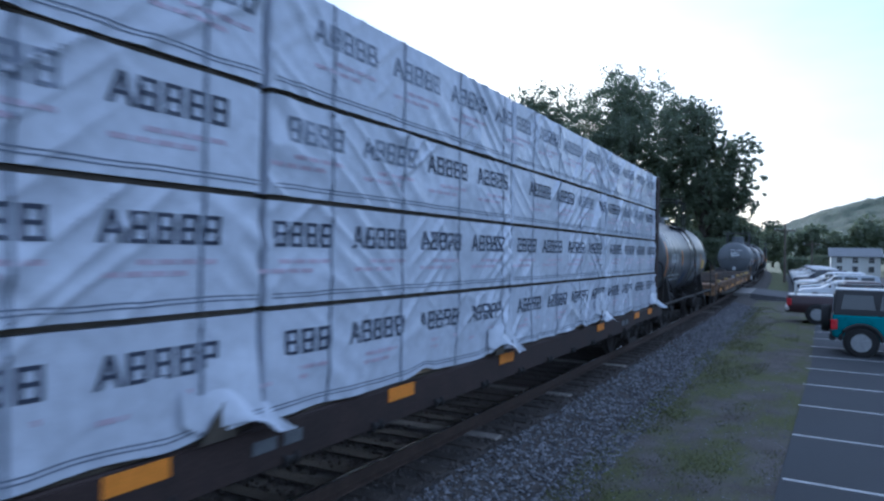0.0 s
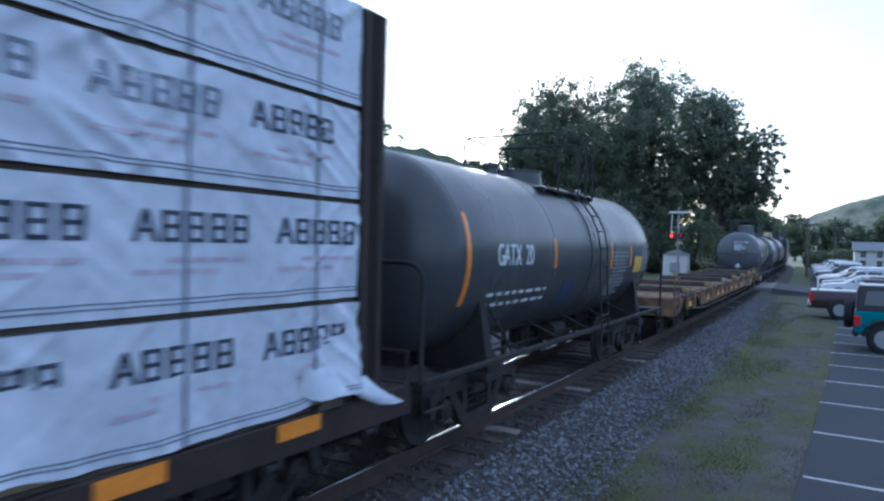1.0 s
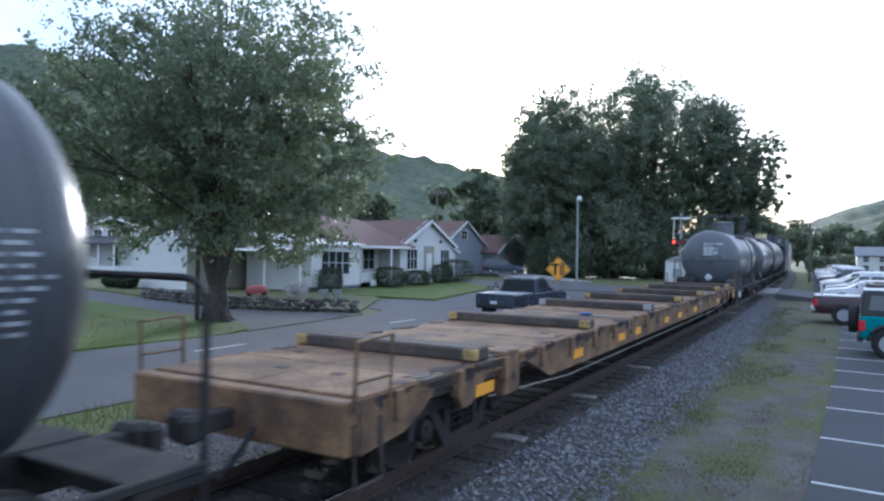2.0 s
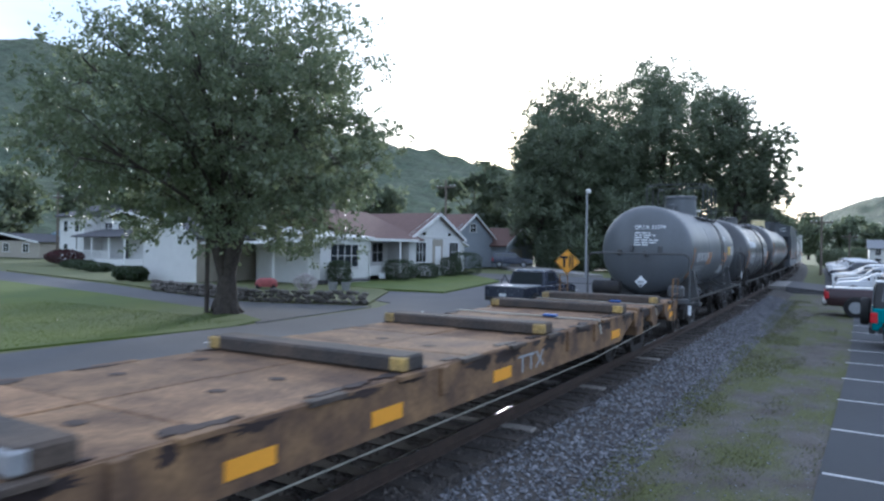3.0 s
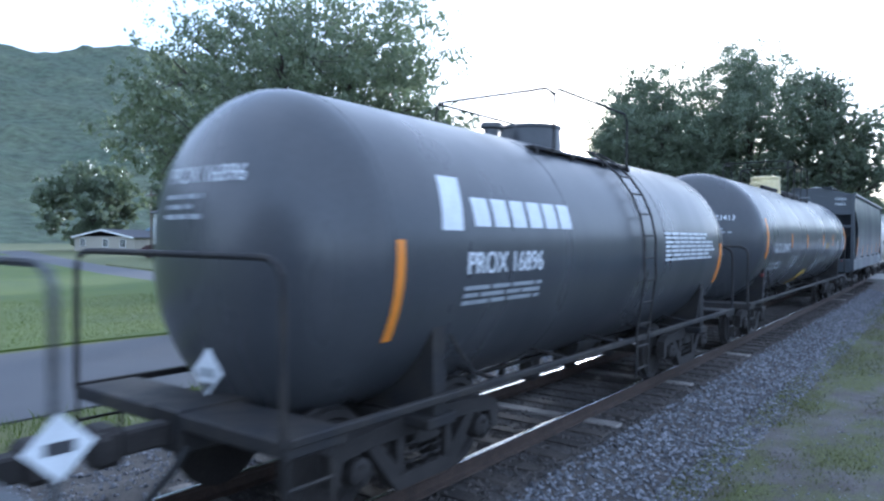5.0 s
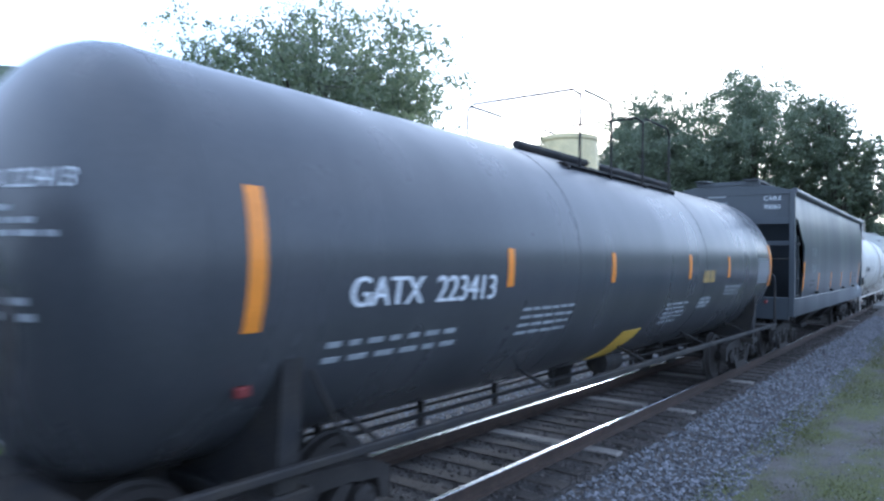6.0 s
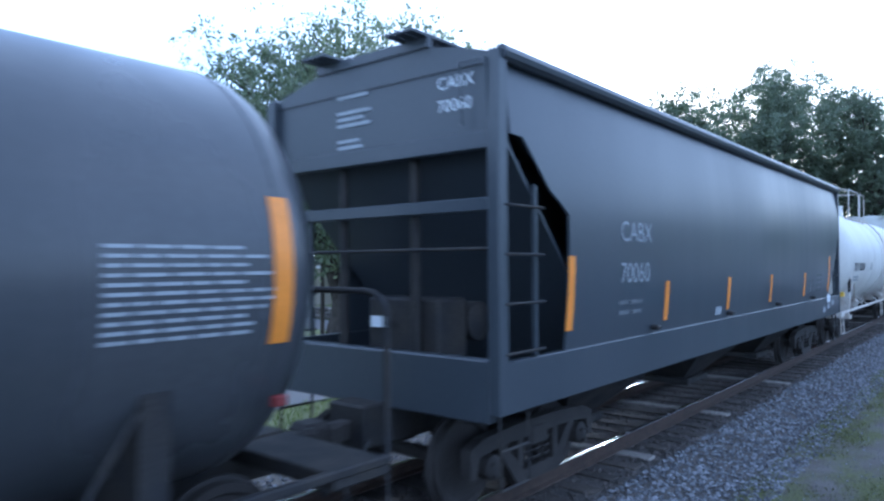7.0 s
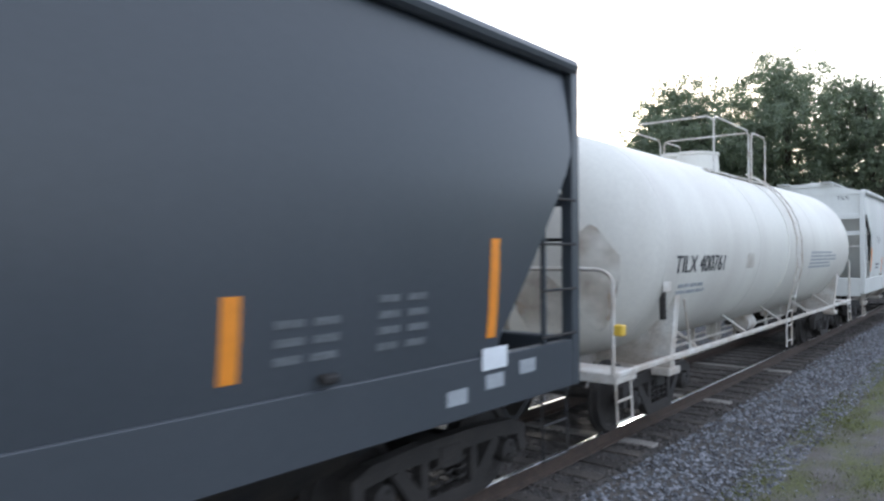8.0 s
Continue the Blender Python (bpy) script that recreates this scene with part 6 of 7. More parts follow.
tree("leafy tree beyond the parking place", 1, 205, GROUND, 12, 7.5, 0.35, 0.6, 24, 7000, 0.45, "leaf_far", 120)
tree("leafy tree beyond the parking place", 13, 190, GROUND, 13, 8.0, 0.35, 0.6, 24, 7000, 0.45, "leaf_far", 121)
tree("leafy tree beyond the parking place", -11, 230, GROUND, 13, 8.0, 0.35, 0.6, 24, 7000, 0.45, "leaf_far", 122)
tree("dark leafy tree beside a white house", 14.5, 122, GROUND, 10, 4.0, 0.3, 0.6, 22, 7000, 0.3, "leaf_far", 123)


# ---- houses ----
def siding_wall(x0, y0, x1, y1, z0, z1, board=0.18, gable=None, thick=0.18):
    """A clapboard wall from one ground point to another; gable: (place along it 0..1, height) of a peak."""
    dx, dy = x1 - x0, y1 - y0
    L = math.hypot(dx, dy)
    nx, ny = dy / L, -dx / L        # outward normal, on the right of the way
    s = Shape()

    def pt(q, o, z):
        return (x0 + dx * q + nx * o, y0 + dy * q + ny * o, z)

    def span(h):
        if not gable or h <= z1:
            return 0.0, 1.0
        f = (h - z1) / (gable[1] - z1)
        return gable[0] * f, 1 - (1 - gable[0]) * f

    top = z1 if not gable else gable[1]
    rows, z = [], z0
    while z < top - 0.02:
        zt = min(z + board, top)
        rows += [(z, 0.022), (zt, 0.0)]
        z = zt
    vs = []
    for z, o in rows:
        a, b = span(z)
        vs += [pt(a, o, z), pt(b, o, z), pt(b, -thick, z), pt(a, -thick, z)]
    s.ring_sweep([vs[i:i + 4] for i in range(0, len(vs), 4)])
    return s


def wall_box(x0, y0, x1, y1, out0, out1, q0, q1, z0, z1, b=0.01):
    """A box on a wall's face: out0..out1 off the face, q0..q1 metres along it."""
    L = math.hypot(x1 - x0, y1 - y0)
    ux, uy = (x1 - x0) / L, (y1 - y0) / L
    m = Matrix(((ux, uy, 0, x0), (uy, -ux, 0, y0), (0, 0, 1, 0), (0, 0, 0, 1)))
    return Shape().box(q0, q1, out0, out1, z0, z1, b, m)


def window_on(house, wall, q0, q1, z0, z1, panes=2):
    w = part("window", wall_box(*wall, 0.005, 0.03, q0, q1, z0, z1, 0.0), "glass", house)
    fr = Shape()
    for a, b, c, d in ((q0 - 0.09, q0, z0 - 0.05, z1 + 0.09), (q1, q1 + 0.09, z0 - 0.05, z1 + 0.09), (q0, q1, z1, z1 + 0.09)):
        s = wall_box(*wall, 0.0, 0.06, a, b, c, d)
        fr.add(s.v, s.f)
    for i in range(1, panes):
        q = q0 + (q1 - q0) * i / panes
        s = wall_box(*wall, 0.0, 0.05, q - 0.03, q + 0.03, z0, z1)
        fr.add(s.v, s.f)
    s = wall_box(*wall, 0.0, 0.05, q0, q1, (z0 + z1) / 2 - 0.02, (z0 + z1) / 2 + 0.02)
    fr.add(s.v, s.f)
    part("window_frame", fr, "trim", w)
    part("window_sill", wall_box(*wall, 0.0, 0.11, q0 - 0.12, q1 + 0.12, z0 - 0.07, z0), "trim", w)


def roof_plane(a, b, c, d, thick=0.14):
    n = (Vector(b) - Vector(a)).cross(Vector(d) - Vector(a)).normalized()
    if n.z < 0:
        n = -n
    lo = [Vector(p) - n * thick for p in (a, b, c, d)]
    return Shape().add([a, b, c, d] + lo, [(0, 1, 2, 3), (7, 6, 5, 4), (0, 4, 5, 1), (1, 5, 6, 2), (2, 6, 7, 3), (3, 7, 4, 0)])


def gable_roof_x(house, x0, x1, y0, y1, ze, zr, mat, over=0.35):
    """Ridge along x."""
    ym = (y0 + y1) / 2
    k = (zr - ze) / ((y1 - y0) / 2)
    part("roof", roof_plane((x0 - over, y0 - over, ze - over * k), (x1 + over, y0 - over, ze - over * k), (x1 + over, ym, zr), (x0 - over, ym, zr)), mat, house)
    part("roof", roof_plane((x0 - over, ym, zr), (x1 + over, ym, zr), (x1 + over, y1 + over, ze - over * k), (x0 - over, y1 + over, ze - over * k)), mat, house)
    for sg in (-1, 1):
        ye = y0 - over if sg < 0 else y1 + over
        p = roof_plane((x1 + over, ye, ze - over * k + 0.0), (x1 + over + 0.06, ye, ze - over * k), (x1 + over + 0.06, ym, zr + 0.02), (x1 + over, ym, zr + 0.02), 0.24)
        part("barge_board", p, "trim", house)


def gable_roof_y(house, x0, x1, y0, y1, ze, zr, mat, over=0.35):
    """Ridge along y."""
    xm = (x0 + x1) / 2
    k = (zr - ze) / ((x1 - x0) / 2)
    part("roof", roof_plane((x0 - over, y0 - over, ze - over * k), (x0 - over, y1 + over, ze - over * k), (xm, y1 + over, zr), (xm, y0 - over, zr)), mat, house)
    part("roof", roof_plane((x1 + over, y0 - over, ze - over * k), (x1 + over, y1 + over, ze - over * k), (xm, y1 + over, zr), (xm, y0 - over, zr)), mat, house)
    for xe in (x0 - over, x1 + over):
        part("barge_board", roof_plane((xe, y0 - over - 0.06, ze - over * k), (xe, y0 - over, ze - over * k), (xm, y0 - over, zr + 0.02), (xm, y0 - over - 0.06, zr + 0.02), 0.24), "trim", house)


def box_house_walls(house, x0, x1, y0, y1, z0, z1, mat, front_gable=None, side_gable=None):
    """Four walls; front faces +x, side faces -y."""
    part("wall", siding_wall(x1, y0, x1, y1, z0, z1, gable=front_gable), mat, house)
    part("wall", siding_wall(x0, y0, x1, y0, z0, z1, gable=side_gable), mat, house)
    part("wall", siding_wall(x1, y1, x0, y1, z0, z1, gable=side_gable and (1 - side_gable[0], side_gable[1])), mat, house)
    part("wall", siding_wall(x0, y1, x0, y0, z0, z1, gable=front_gable), mat, house)


Z0 = -0.30
# the white house with the red roof
h = thing("house", "white clapboard house with red-brown roof and porch", "house")
wing = (-29.3, 34.0, -29.3, 39.2)
box_house_walls(h, -35.0, -29.3, 34.0, 39.2, Z0, 2.75, "siding")
part("roof", roof_plane((-28.9, 33.6, 2.78), (-28.9, 39.3, 2.78), (-35.2, 39.3, 3.5), (-35.2, 33.6, 3.5)), "trim", h, "pale flat porch-like roof")
window_on(h, wing, 1.0, 3.9, 0.75, 2.25, 4)
part("foundation", Shape().box(-29.42, -29.28, 33.9, 39.3, Z0 - 0.3, Z0 + 0.25), "dark_roof", h)
part("downpipe", Shape().tube([(-29.2, 39.15, 2.7), (-29.2, 39.15, 0.0)], 0.05, 8), "trim", h)
front = (-30.5, 46.1, -30.5, 54.7)
box_house_walls(h, -39.5, -30.5, 46.1, 54.7, Z0, 3.0, "siding", front_gable=(0.5, 5.05))
gable_roof_x(h, -40, -30.5, 46.1, 54.7, 3.0, 5.05, "red_roof")
part("gable_band", wall_box(*front, 0.0, 0.06, 0.0, 8.6, 2.92, 3.08), "trim", h)
window_on(h, front, 1.0, 2.5, 0.9, 2.5, 3)
window_on(h, front, 6.4, 7.9, 0.9, 2.5, 3)
part("door_recess", wall_box(*front, 0.004, 0.03, 3.6, 5.3, 0.1, 2.8, 0.0), "tan_siding", h)
dr = part("door", wall_box(*front, 0.03, 0.07, 4.0, 4.9, 0.1, 2.2), "trim", h)
part("door_handle", wall_box(*front, 0.07, 0.12, 4.75, 4.82, 1.05, 1.15), "chrome", dr)
for y in (48.2, 52.3):
    part("lamp", Shape().box(-30.46, -30.25, y - 0.08, y + 0.08, 3.1, 3.35, 0.03), "black_paint", h)
# porch block between wing and gable
box_house_walls(h, -39.5, -32.6, 39.2, 46.1, Z0, 2.75, "siding")
porch = (-32.6, 39.2, -32.6, 46.1)
window_on(h, porch, 0.7, 2.3, 0.9, 2.4, 2)
part("door", wall_box(*porch, 0.004, 0.05, 3.1, 4.1, 0.0, 2.15), "dark_roof", h)
window_on(h, porch, 4.8, 6.2, 0.9, 2.4, 2)
part("roof", roof_plane((-29.6, 39.0, 2.72), (-29.6, 47.0, 2.72), (-35.5, 47.0, 5.0), (-35.5, 36.5, 5.0)), "red_roof", h)
part("roof", roof_plane((-35.5, 36.5, 5.0), (-35.5, 47.0, 5.0), (-41, 47.0, 2.6), (-41, 36.5, 2.6)), "red_roof", h)
part("porch_fascia", Shape().box(-29.75, -29.5, 39.2, 46.1, 2.52, 2.72, 0.01), "trim", h)
for y in (39.5, 43.6):
    part("porch_post", Shape().box(-29.75, -29.6, y - 0.08, y + 0.08, 0.1, 2.55, 0.01), "trim", h)
part("porch_wall", Shape().box(-29.72, -29.6, 39.2, 42.8, Z0, 0.75, 0.01), "siding", h)
part("porch_floor", Shape().box(-32.6, -29.6, 39.2, 46.1, Z0, 0.05), "concrete", h)
part("chimney", Shape().box(-37.5, -37.0, 44.6, 45.1, 4.2, 5.9, 0.02), "fieldstone", h)
part("yard_sign", Shape().box(-29.0, -28.96, 40.0, 40.7, Z0 + 0.15, Z0 + 0.55, 0.005), "lettering", h)
# small annex to the right
h = thing("house", "small white annex with a low gable roof", "house")
box_house_walls(h, -41, -34.0, 57.2, 61.6, Z0, 2.4, "siding", front_gable=(0.1, 3.9))
part("roof", roof_plane((-33.6, 57.0, 3.95), (-41, 57.0, 3.95), (-41, 62.0, 2.3), (-33.6, 62.0, 2.3)), "trim", h)
window_on(h, (-34.0, 57.2, -34.0, 61.6), 2.2, 3.2, 0.9, 2.0, 2)
# the next house behind
h = thing("house", "grey-sided house with red-brown gable roof and garage", "house")
box_house_walls(h, -48, -38.0, 66, 76, Z0, 3.4, "grey_siding", front_gable=(0.5, 6.0))
gable_roof_x(h, -48, -38.0, 66, 76, 3.4, 6.0, "red_roof")
box_house_walls(h, -44, -36.0, 76, 84, Z0, 2.5, "grey_siding", front_gable=(0.6, 4.6))
gable_roof_x(h, -44, -36.0, 75.5, 84, 2.5, 4.6, "red_roof")
part("garage_door", wall_box(-36.0, 76, -36.0, 84, 0.0, 0.05, 0.9, 4.4, Z0, 1.9), "tan_siding", h)
window_on(h, (-38.0, 66, -38.0, 76), 4.2, 5.6, 3.9, 4.8, 2)
# the white garage beside the maple
h = thing("garage", "white clapboard garage with a gable end and carport", "garage")
part("wall", siding_wall(-41.0, 29.6, -35.7, 29.6, Z0, 2.75, gable=(0.45, 4.1)), "siding", h)
# The white garage's side takes tan siding to carry the carport's shade.
part("wall", siding_wall(-35.7, 29.6, -35.7, 38.0, Z0, 2.75), "tan_siding", h, "side wall under the carport, toned tan for its shade")
part("wall", siding_wall(-35.7, 38.0, -41.0, 38.0, Z0, 2.75, gable=(0.55, 4.1)), "siding", h)
part("wall", siding_wall(-41.0, 38.0, -41.0, 29.6, Z0, 2.75), "siding", h)
gable_roof_y(h, -41.0, -35.7, 29.6, 38.0, 2.75, 4.1, "dark_roof")
part("roof", roof_plane((-35.9, 29.9, 2.3), (-35.9, 36.5, 2.4), (-29.0, 36.5, 2.5), (-29.0, 32.4, 2.4)), "trim", h, "low pale carport roof")
part("wall", siding_wall(-35.7, 35.2, -29.5, 34.6, Z0, 2.3), "tan_siding", h, "tan carport back wall")
for x, y in ((-34.9, 31.2), (-31.8, 32.4), (-29.7, 33.4)):
    part("carport_post", Shape().box(x - 0.06, x + 0.06, y - 0.06, y + 0.06, Z0, 2.3, 0.01), "trim", h)
part("gutter", Shape().tube([(-35.9, 29.85, 2.2), (-29.0, 32.35, 2.3)], 0.07, 8), "trim", h)
# the two-storey house at the end of the side street
h = thing("house", "white two-storey house with a railed front porch", "house")
box_house_walls(h, -77.2, -72.6, 45.0, 54, Z0, 5.0, "siding")
part("roof", roof_plane((-77.7, 44.5, 4.95), (-72.2, 44.5, 4.95), (-73.5, 49, 6.4), (-76.3, 49, 6.4)), "dark_roof", h)
part("roof", roof_plane((-72.2, 44.5, 4.95), (-72.2, 54, 4.95), (-73.5, 52, 6.4), (-73.5, 49, 6.4)), "dark_roof", h)
box_house_walls(h, -72.6, -63.8, 47.0, 55, Z0, 4.7, "siding")
gable_roof_y(h, -72.6, -63.8, 47.0, 55, 4.7, 5.6, "dark_roof", 0.4)
side = (-77.2, 45.0, -72.6, 45.0)
for q in (0.8, 2.9):
    window_on(h, side, q, q + 0.8, 3.2, 4.4, 1)
window_on(h, side, 0.8, 1.6, 0.7, 1.8, 1)
side = (-72.6, 47.0, -63.8, 47.0)
for q in (0.8, 3.2, 5.8):
    window_on(h, side, q, q + 1.3, 3.0, 4.2, 2)
part("door", wall_box(*side, 0.0, 0.06, 4.0, 5.0, 0.3, 2.4), "dark_roof", h)
part("porch_roof", roof_plane((-72.8, 43.6, 2.7), (-63.4, 43.6, 2.7), (-63.8, 47.0, 3.5), (-72.4, 47.0, 3.5)), "dark_roof", h)
part("porch_floor", Shape().box(-72.6, -63.8, 43.9, 47.0, Z0, 0.3), "trim", h)
for x in (-72.4, -69.5, -66.6, -64.0):
    part("porch_post", Shape().box(x - 0.09, x + 0.09, 43.9, 44.08, 0.3, 2.65, 0.01), "trim", h)
part("porch_rail", Shape().box(-72.4, -66.6, 43.94, 44.02, 1.1, 1.18), "trim", h)
for i in range(28):
    part("baluster", Shape().box(-72.3 + i * 0.2, -72.24 + i * 0.2, 43.95, 44.01, 0.3, 1.1), "trim", h)
# small far buildings
h = thing("house", "low grey outbuilding with dark roof", "house")
box_house_walls(h, -112, -94, 52, 58, Z0, 2.0, "tan_siding")
gable_roof_y(h, -112, -94, 52, 58, 2.0, 3.1, "dark_roof")
for q in (2, 9, 14):
    window_on(h, (-112, 52, -94, 52), q, q + 1.4, 0.5, 1.6, 2)
h = thing("house", "white barn with a blue metal roof", "barn")
box_house_walls(h, -112, -102, 64, 72, Z0, 3.2, "siding", front_gable=(0.5, 5.2))
gable_roof_x(h, -112, -102, 64, 72, 3.2, 5.2, "blue_roof")
# white houses beyond the parking place
for x0, x1, y0, ze, zr in ((2.4, 9.2, 128, 2.9, 4.2), (12.2, 20, 131, 2.9, 4.4)):
    h = thing("house", "white two-storey house with grey roof beyond the parking place", "house")
    box_house_walls(h, x0, x1, y0, y0 + 8, Z0, ze, "siding")
    gable_roof_x(h, x0, x1, y0, y0 + 8, ze, zr, "grey_roof")
    for q in (0.8, 3.0, 5.2):
        for z in (0.3, 1.75):
            window_on(h, (x0, y0, x1, y0), q, q + 0.8, z, z + 0.9, 1)


# ---- gardens: rubble wall, hedges, flowers ----
wall_path = [(-18.7, 24.7), (-21.0, 23.7), (-23.5, 22.7), (-28.0, 23.4), (-33.0, 24.4)]
structure("yard", sheet([(-18.6, 24.9), (-21.0, 24.0), (-23.5, 23.0), (-28.0, 23.7), (-33.0, 24.7), (-39, 26.4), (-61, 31), (-61, 47), (-30, 47), (-27.5, 36.5), (-22.5, 32)], GROUND + 0.10, 0.2), "grass", "uneven grassy yard behind a rubble wall", "yard")
rw = thing("rubble_wall", "low dry wall of weathered grey fieldstones", "stone wall")
st_rng = random.Random(77)
stone_meshes = []
for i in range(8):
    bm_ = bmesh.new()
    bmesh.ops.create_icosphere(bm_, subdivisions=1, radius=1.0)
    for v in bm_.verts:
        v.co *= 1 + st_rng.uniform(-0.22, 0.18)
    me_ = bpy.data.meshes.new("stone")
    bm_.to_mesh(me_)
    bm_.free()
    me_.materials.append(MAT["fieldstone"])
    stone_meshes.append(me_)
count = 0
for (x0, y0), (x1, y1) in zip(wall_path, wall_path[1:]):
    L = math.hypot(x1 - x0, y1 - y0)
    for row in range(3):
        d = st_rng.uniform(0, 0.2)
        while d < L:
            w = st_rng.uniform(0.16, 0.30)
            x, y = x0 + (x1 - x0) * d / L + st_rng.uniform(-0.08, 0.08), y0 + (y1 - y0) * d / L + st_rng.uniform(-0.08, 0.08)
            m = pose(x, y, GROUND + 0.14 + row * 0.19 + st_rng.uniform(-0.03, 0.03), 0, 0, st_rng.uniform(0, 360)) @ Matrix.Diagonal((w, w * 0.8, w * 0.55, 1))
            if count < 290:
                part("stone", stone_meshes[count % 8], None, rw, m=m)
            count += 1
            d += w * 1.5


def bush(label, x, y, z, w, hgt, mat, seed, n=1500, leaf=0.07, boxy=0.0):
    """A shrub: stems under a dense uneven skin of leaves."""
    rng = np.random.default_rng(seed)
    t = thing("bush", label, "bush", pose(x, y, z))
    s = Shape()
    for a in np.linspace(0, 6.28, 7)[:-1]:
        s.tube([(0, 0, -0.05), (math.cos(a) * w * 0.3, math.sin(a) * w * 0.3, hgt * 0.5), (math.cos(a) * w * 0.6, math.sin(a) * w * 0.6, hgt * 0.8)], 0.03, 5, 0.008)
    part("stem", s, "bark", t)
    vs, fs = [], []
    for i in range(n):
        d = rng.normal(0, 1, 3)
        d /= np.linalg.norm(d)
        if boxy:
            d = d / (np.abs(d).max() * boxy + np.linalg.norm(d) * (1 - boxy))
        q = rng.uniform(0.75, 1.0) * (1 + 0.12 * noise.noise(Vector(d * 2.2) + Vector((seed, 0, 0))))
        p = np.array([d[0] * w * q, d[1] * w * q, hgt * 0.5 + d[2] * hgt * 0.5 * q])
        a = rng.normal(0, 1, 3)
        a *= leaf / np.linalg.norm(a)
        b = np.cross(a, rng.normal(0, 1, 3))
        b *= leaf * 0.6 / np.linalg.norm(b)
        k = len(vs)
        vs += [tuple(p - a), tuple(p + b), tuple(p + a), tuple(p - b)]
        fs.append((k, k + 1, k + 2, k + 3))
    me = bpy.data.meshes.new("foliage")
    me.from_pydata(vs, [], fs)
    me.materials.append(MAT[mat])
    part("foliage", me, None, t)
    return t


for i, (x, y, w, hg) in enumerate(((-28.2, 34.6, 0.75, 1.6), (-28.5, 41.8, 1.1, 1.6), (-28.8, 46.0, 1.0, 1.25), (-29.2, 50.6, 0.9, 1.7), (-29.2, 53.2, 1.35, 2.1))):
    bush("clipped dark green shrub in front of a white house", x, y, Z0 - 0.05, w, hg, "leaf_hedge", 200 + i, 5200, 0.042, 0.55)
bush("dark maroon rounded shrub near a white house", -70.5, 41.6, Z0, 1.9, 1.6, "leaf_maroon", 210, 2600, 0.1)
for i, (x, y, w, hg) in enumerate(((-58, 36.0, 1.2, 0.9), (-53.5, 34.5, 1.3, 0.8), (-62, 37.5, 1.2, 0.8), (-39.6, 28.2, 0.7, 1.0), (-41.5, 28.6, 0.8, 1.0))):
    bush("loose green shrub by the side street", x, y, Z0 - 0.05, w, hg, "leaf_hedge", 220 + i, 2200, 0.08)
bush("white flowering shrub by the carport", -26.2, 29.2, Z0 - 0.05, 0.7, 0.95, "blossom" if "blossom" in MAT else "trim", 231, 900, 0.05)
for i, (x, y) in enumerate(((-24.9, 30.0), (-24.3, 30.4))):
    pl = thing("planter", "grey wooden planter tub by the carport", "planter", pose(x, y, Z0))
    part("tub", Shape().lathe([(0, 0.2), (0.45, 0.27), (0.45, 0.22), (0.3, 0.2)], 16, axis="z"), "galvanised", pl)
    part("soil", Shape().lathe([(0.3, 0.21), (0.38, 0.21), (0.40, 0.01)], 16, axis="z"), "dirt", pl)
rk = thing("covered_mower", "low mower under a faded red cover by the carport", "garden machine", pose(-28.6, 28.6, Z0, 0, 0, 35))
cov = []
for zz, q in ((0.12, 1.0), (0.30, 1.03), (0.46, 0.92), (0.56, 0.7), (0.60, 0.35)):
    cov.append([(0.62 * q * math.copysign(abs(math.cos(t)) ** 0.7, math.cos(t)), 0.40 * q * math.copysign(abs(math.sin(t)) ** 0.7, math.sin(t)), zz + 0.02 * math.sin(5 * t)) for t in np.linspace(0, 2 * math.pi, 21)[:-1]])
part("cover", Shape().ring_sweep(cov), "faded_red", rk, smooth=True)
for x in (-0.4, 0.4):
    part("wheel", Shape().lathe([(-0.36, 0.03), (-0.36, 0.13), (0.36, 0.13), (0.36, 0.03)], 14, (x, 0, 0.13), "y"), "rubber", rk)

for i, (x, y, w, hg) in enumerate(((-16.4, 81.5, 2.6, 4.5), (-19.8, 80.5, 2.6, 5.0), (-13.2, 83.0, 2.2, 6.0), (-10.6, 86.0, 1.9, 5.0), (-9.8, 97.0, 1.7, 5.5), (-10.6, 106.0, 1.9, 5.0), (-26.5, 76.5, 2.6, 4.5), (-30.5, 78.5, 2.4, 5.0))):
    bush("dense undergrowth shrub at the foot of a grove", x, y, GROUND, w, hg, "leaf_far", 260 + i, 8000, 0.15, 0.6)
for i, (x, y, w, hg) in enumerate(((-23.6, 80.2, 2.4, 3.4), (-28.6, 79.0, 2.2, 3.4), (-3.0, 142, 2.6, 3.0), (1.2, 146, 2.6, 3.4), (-13.5, 118, 2.4, 5.0), (-33.0, 84, 2.6, 4.0))):
    bush("leafy shrub among the far trees", x, y, GROUND, w, hg, "leaf_far", 280 + i, 6500, 0.15, 0.6)


# ---- signals, signs, poles ----
sg = thing("warning_sign", "yellow-orange diamond warning sign on a post", "road sign", pose(-11.9, 32.0, GROUND, 0, 0, 12))
part("post", Shape().box(-0.03, 0.03, -0.02, 0.02, -0.1, 2.6, 0.005), "galvanised", sg)
pl_ = Shape().prism([(0, -0.62), (0.62, 0), (0, 0.62), (-0.62, 0)], -0.03, -0.02, "y")
plate = part("plate", pl_, "sign_orange", sg, m=pose(0, 0, 2.02))
bd = Shape()
for sxx, szz in ((1, 1), (1, -1), (-1, 1), (-1, -1)):
    bd.prism([(sxx * 0.585, 0), (0, szz * 0.585), (0, szz * 0.555), (sxx * 0.555, 0)], -0.034, -0.031, "y")
part("border", bd, "black_paint", plate)
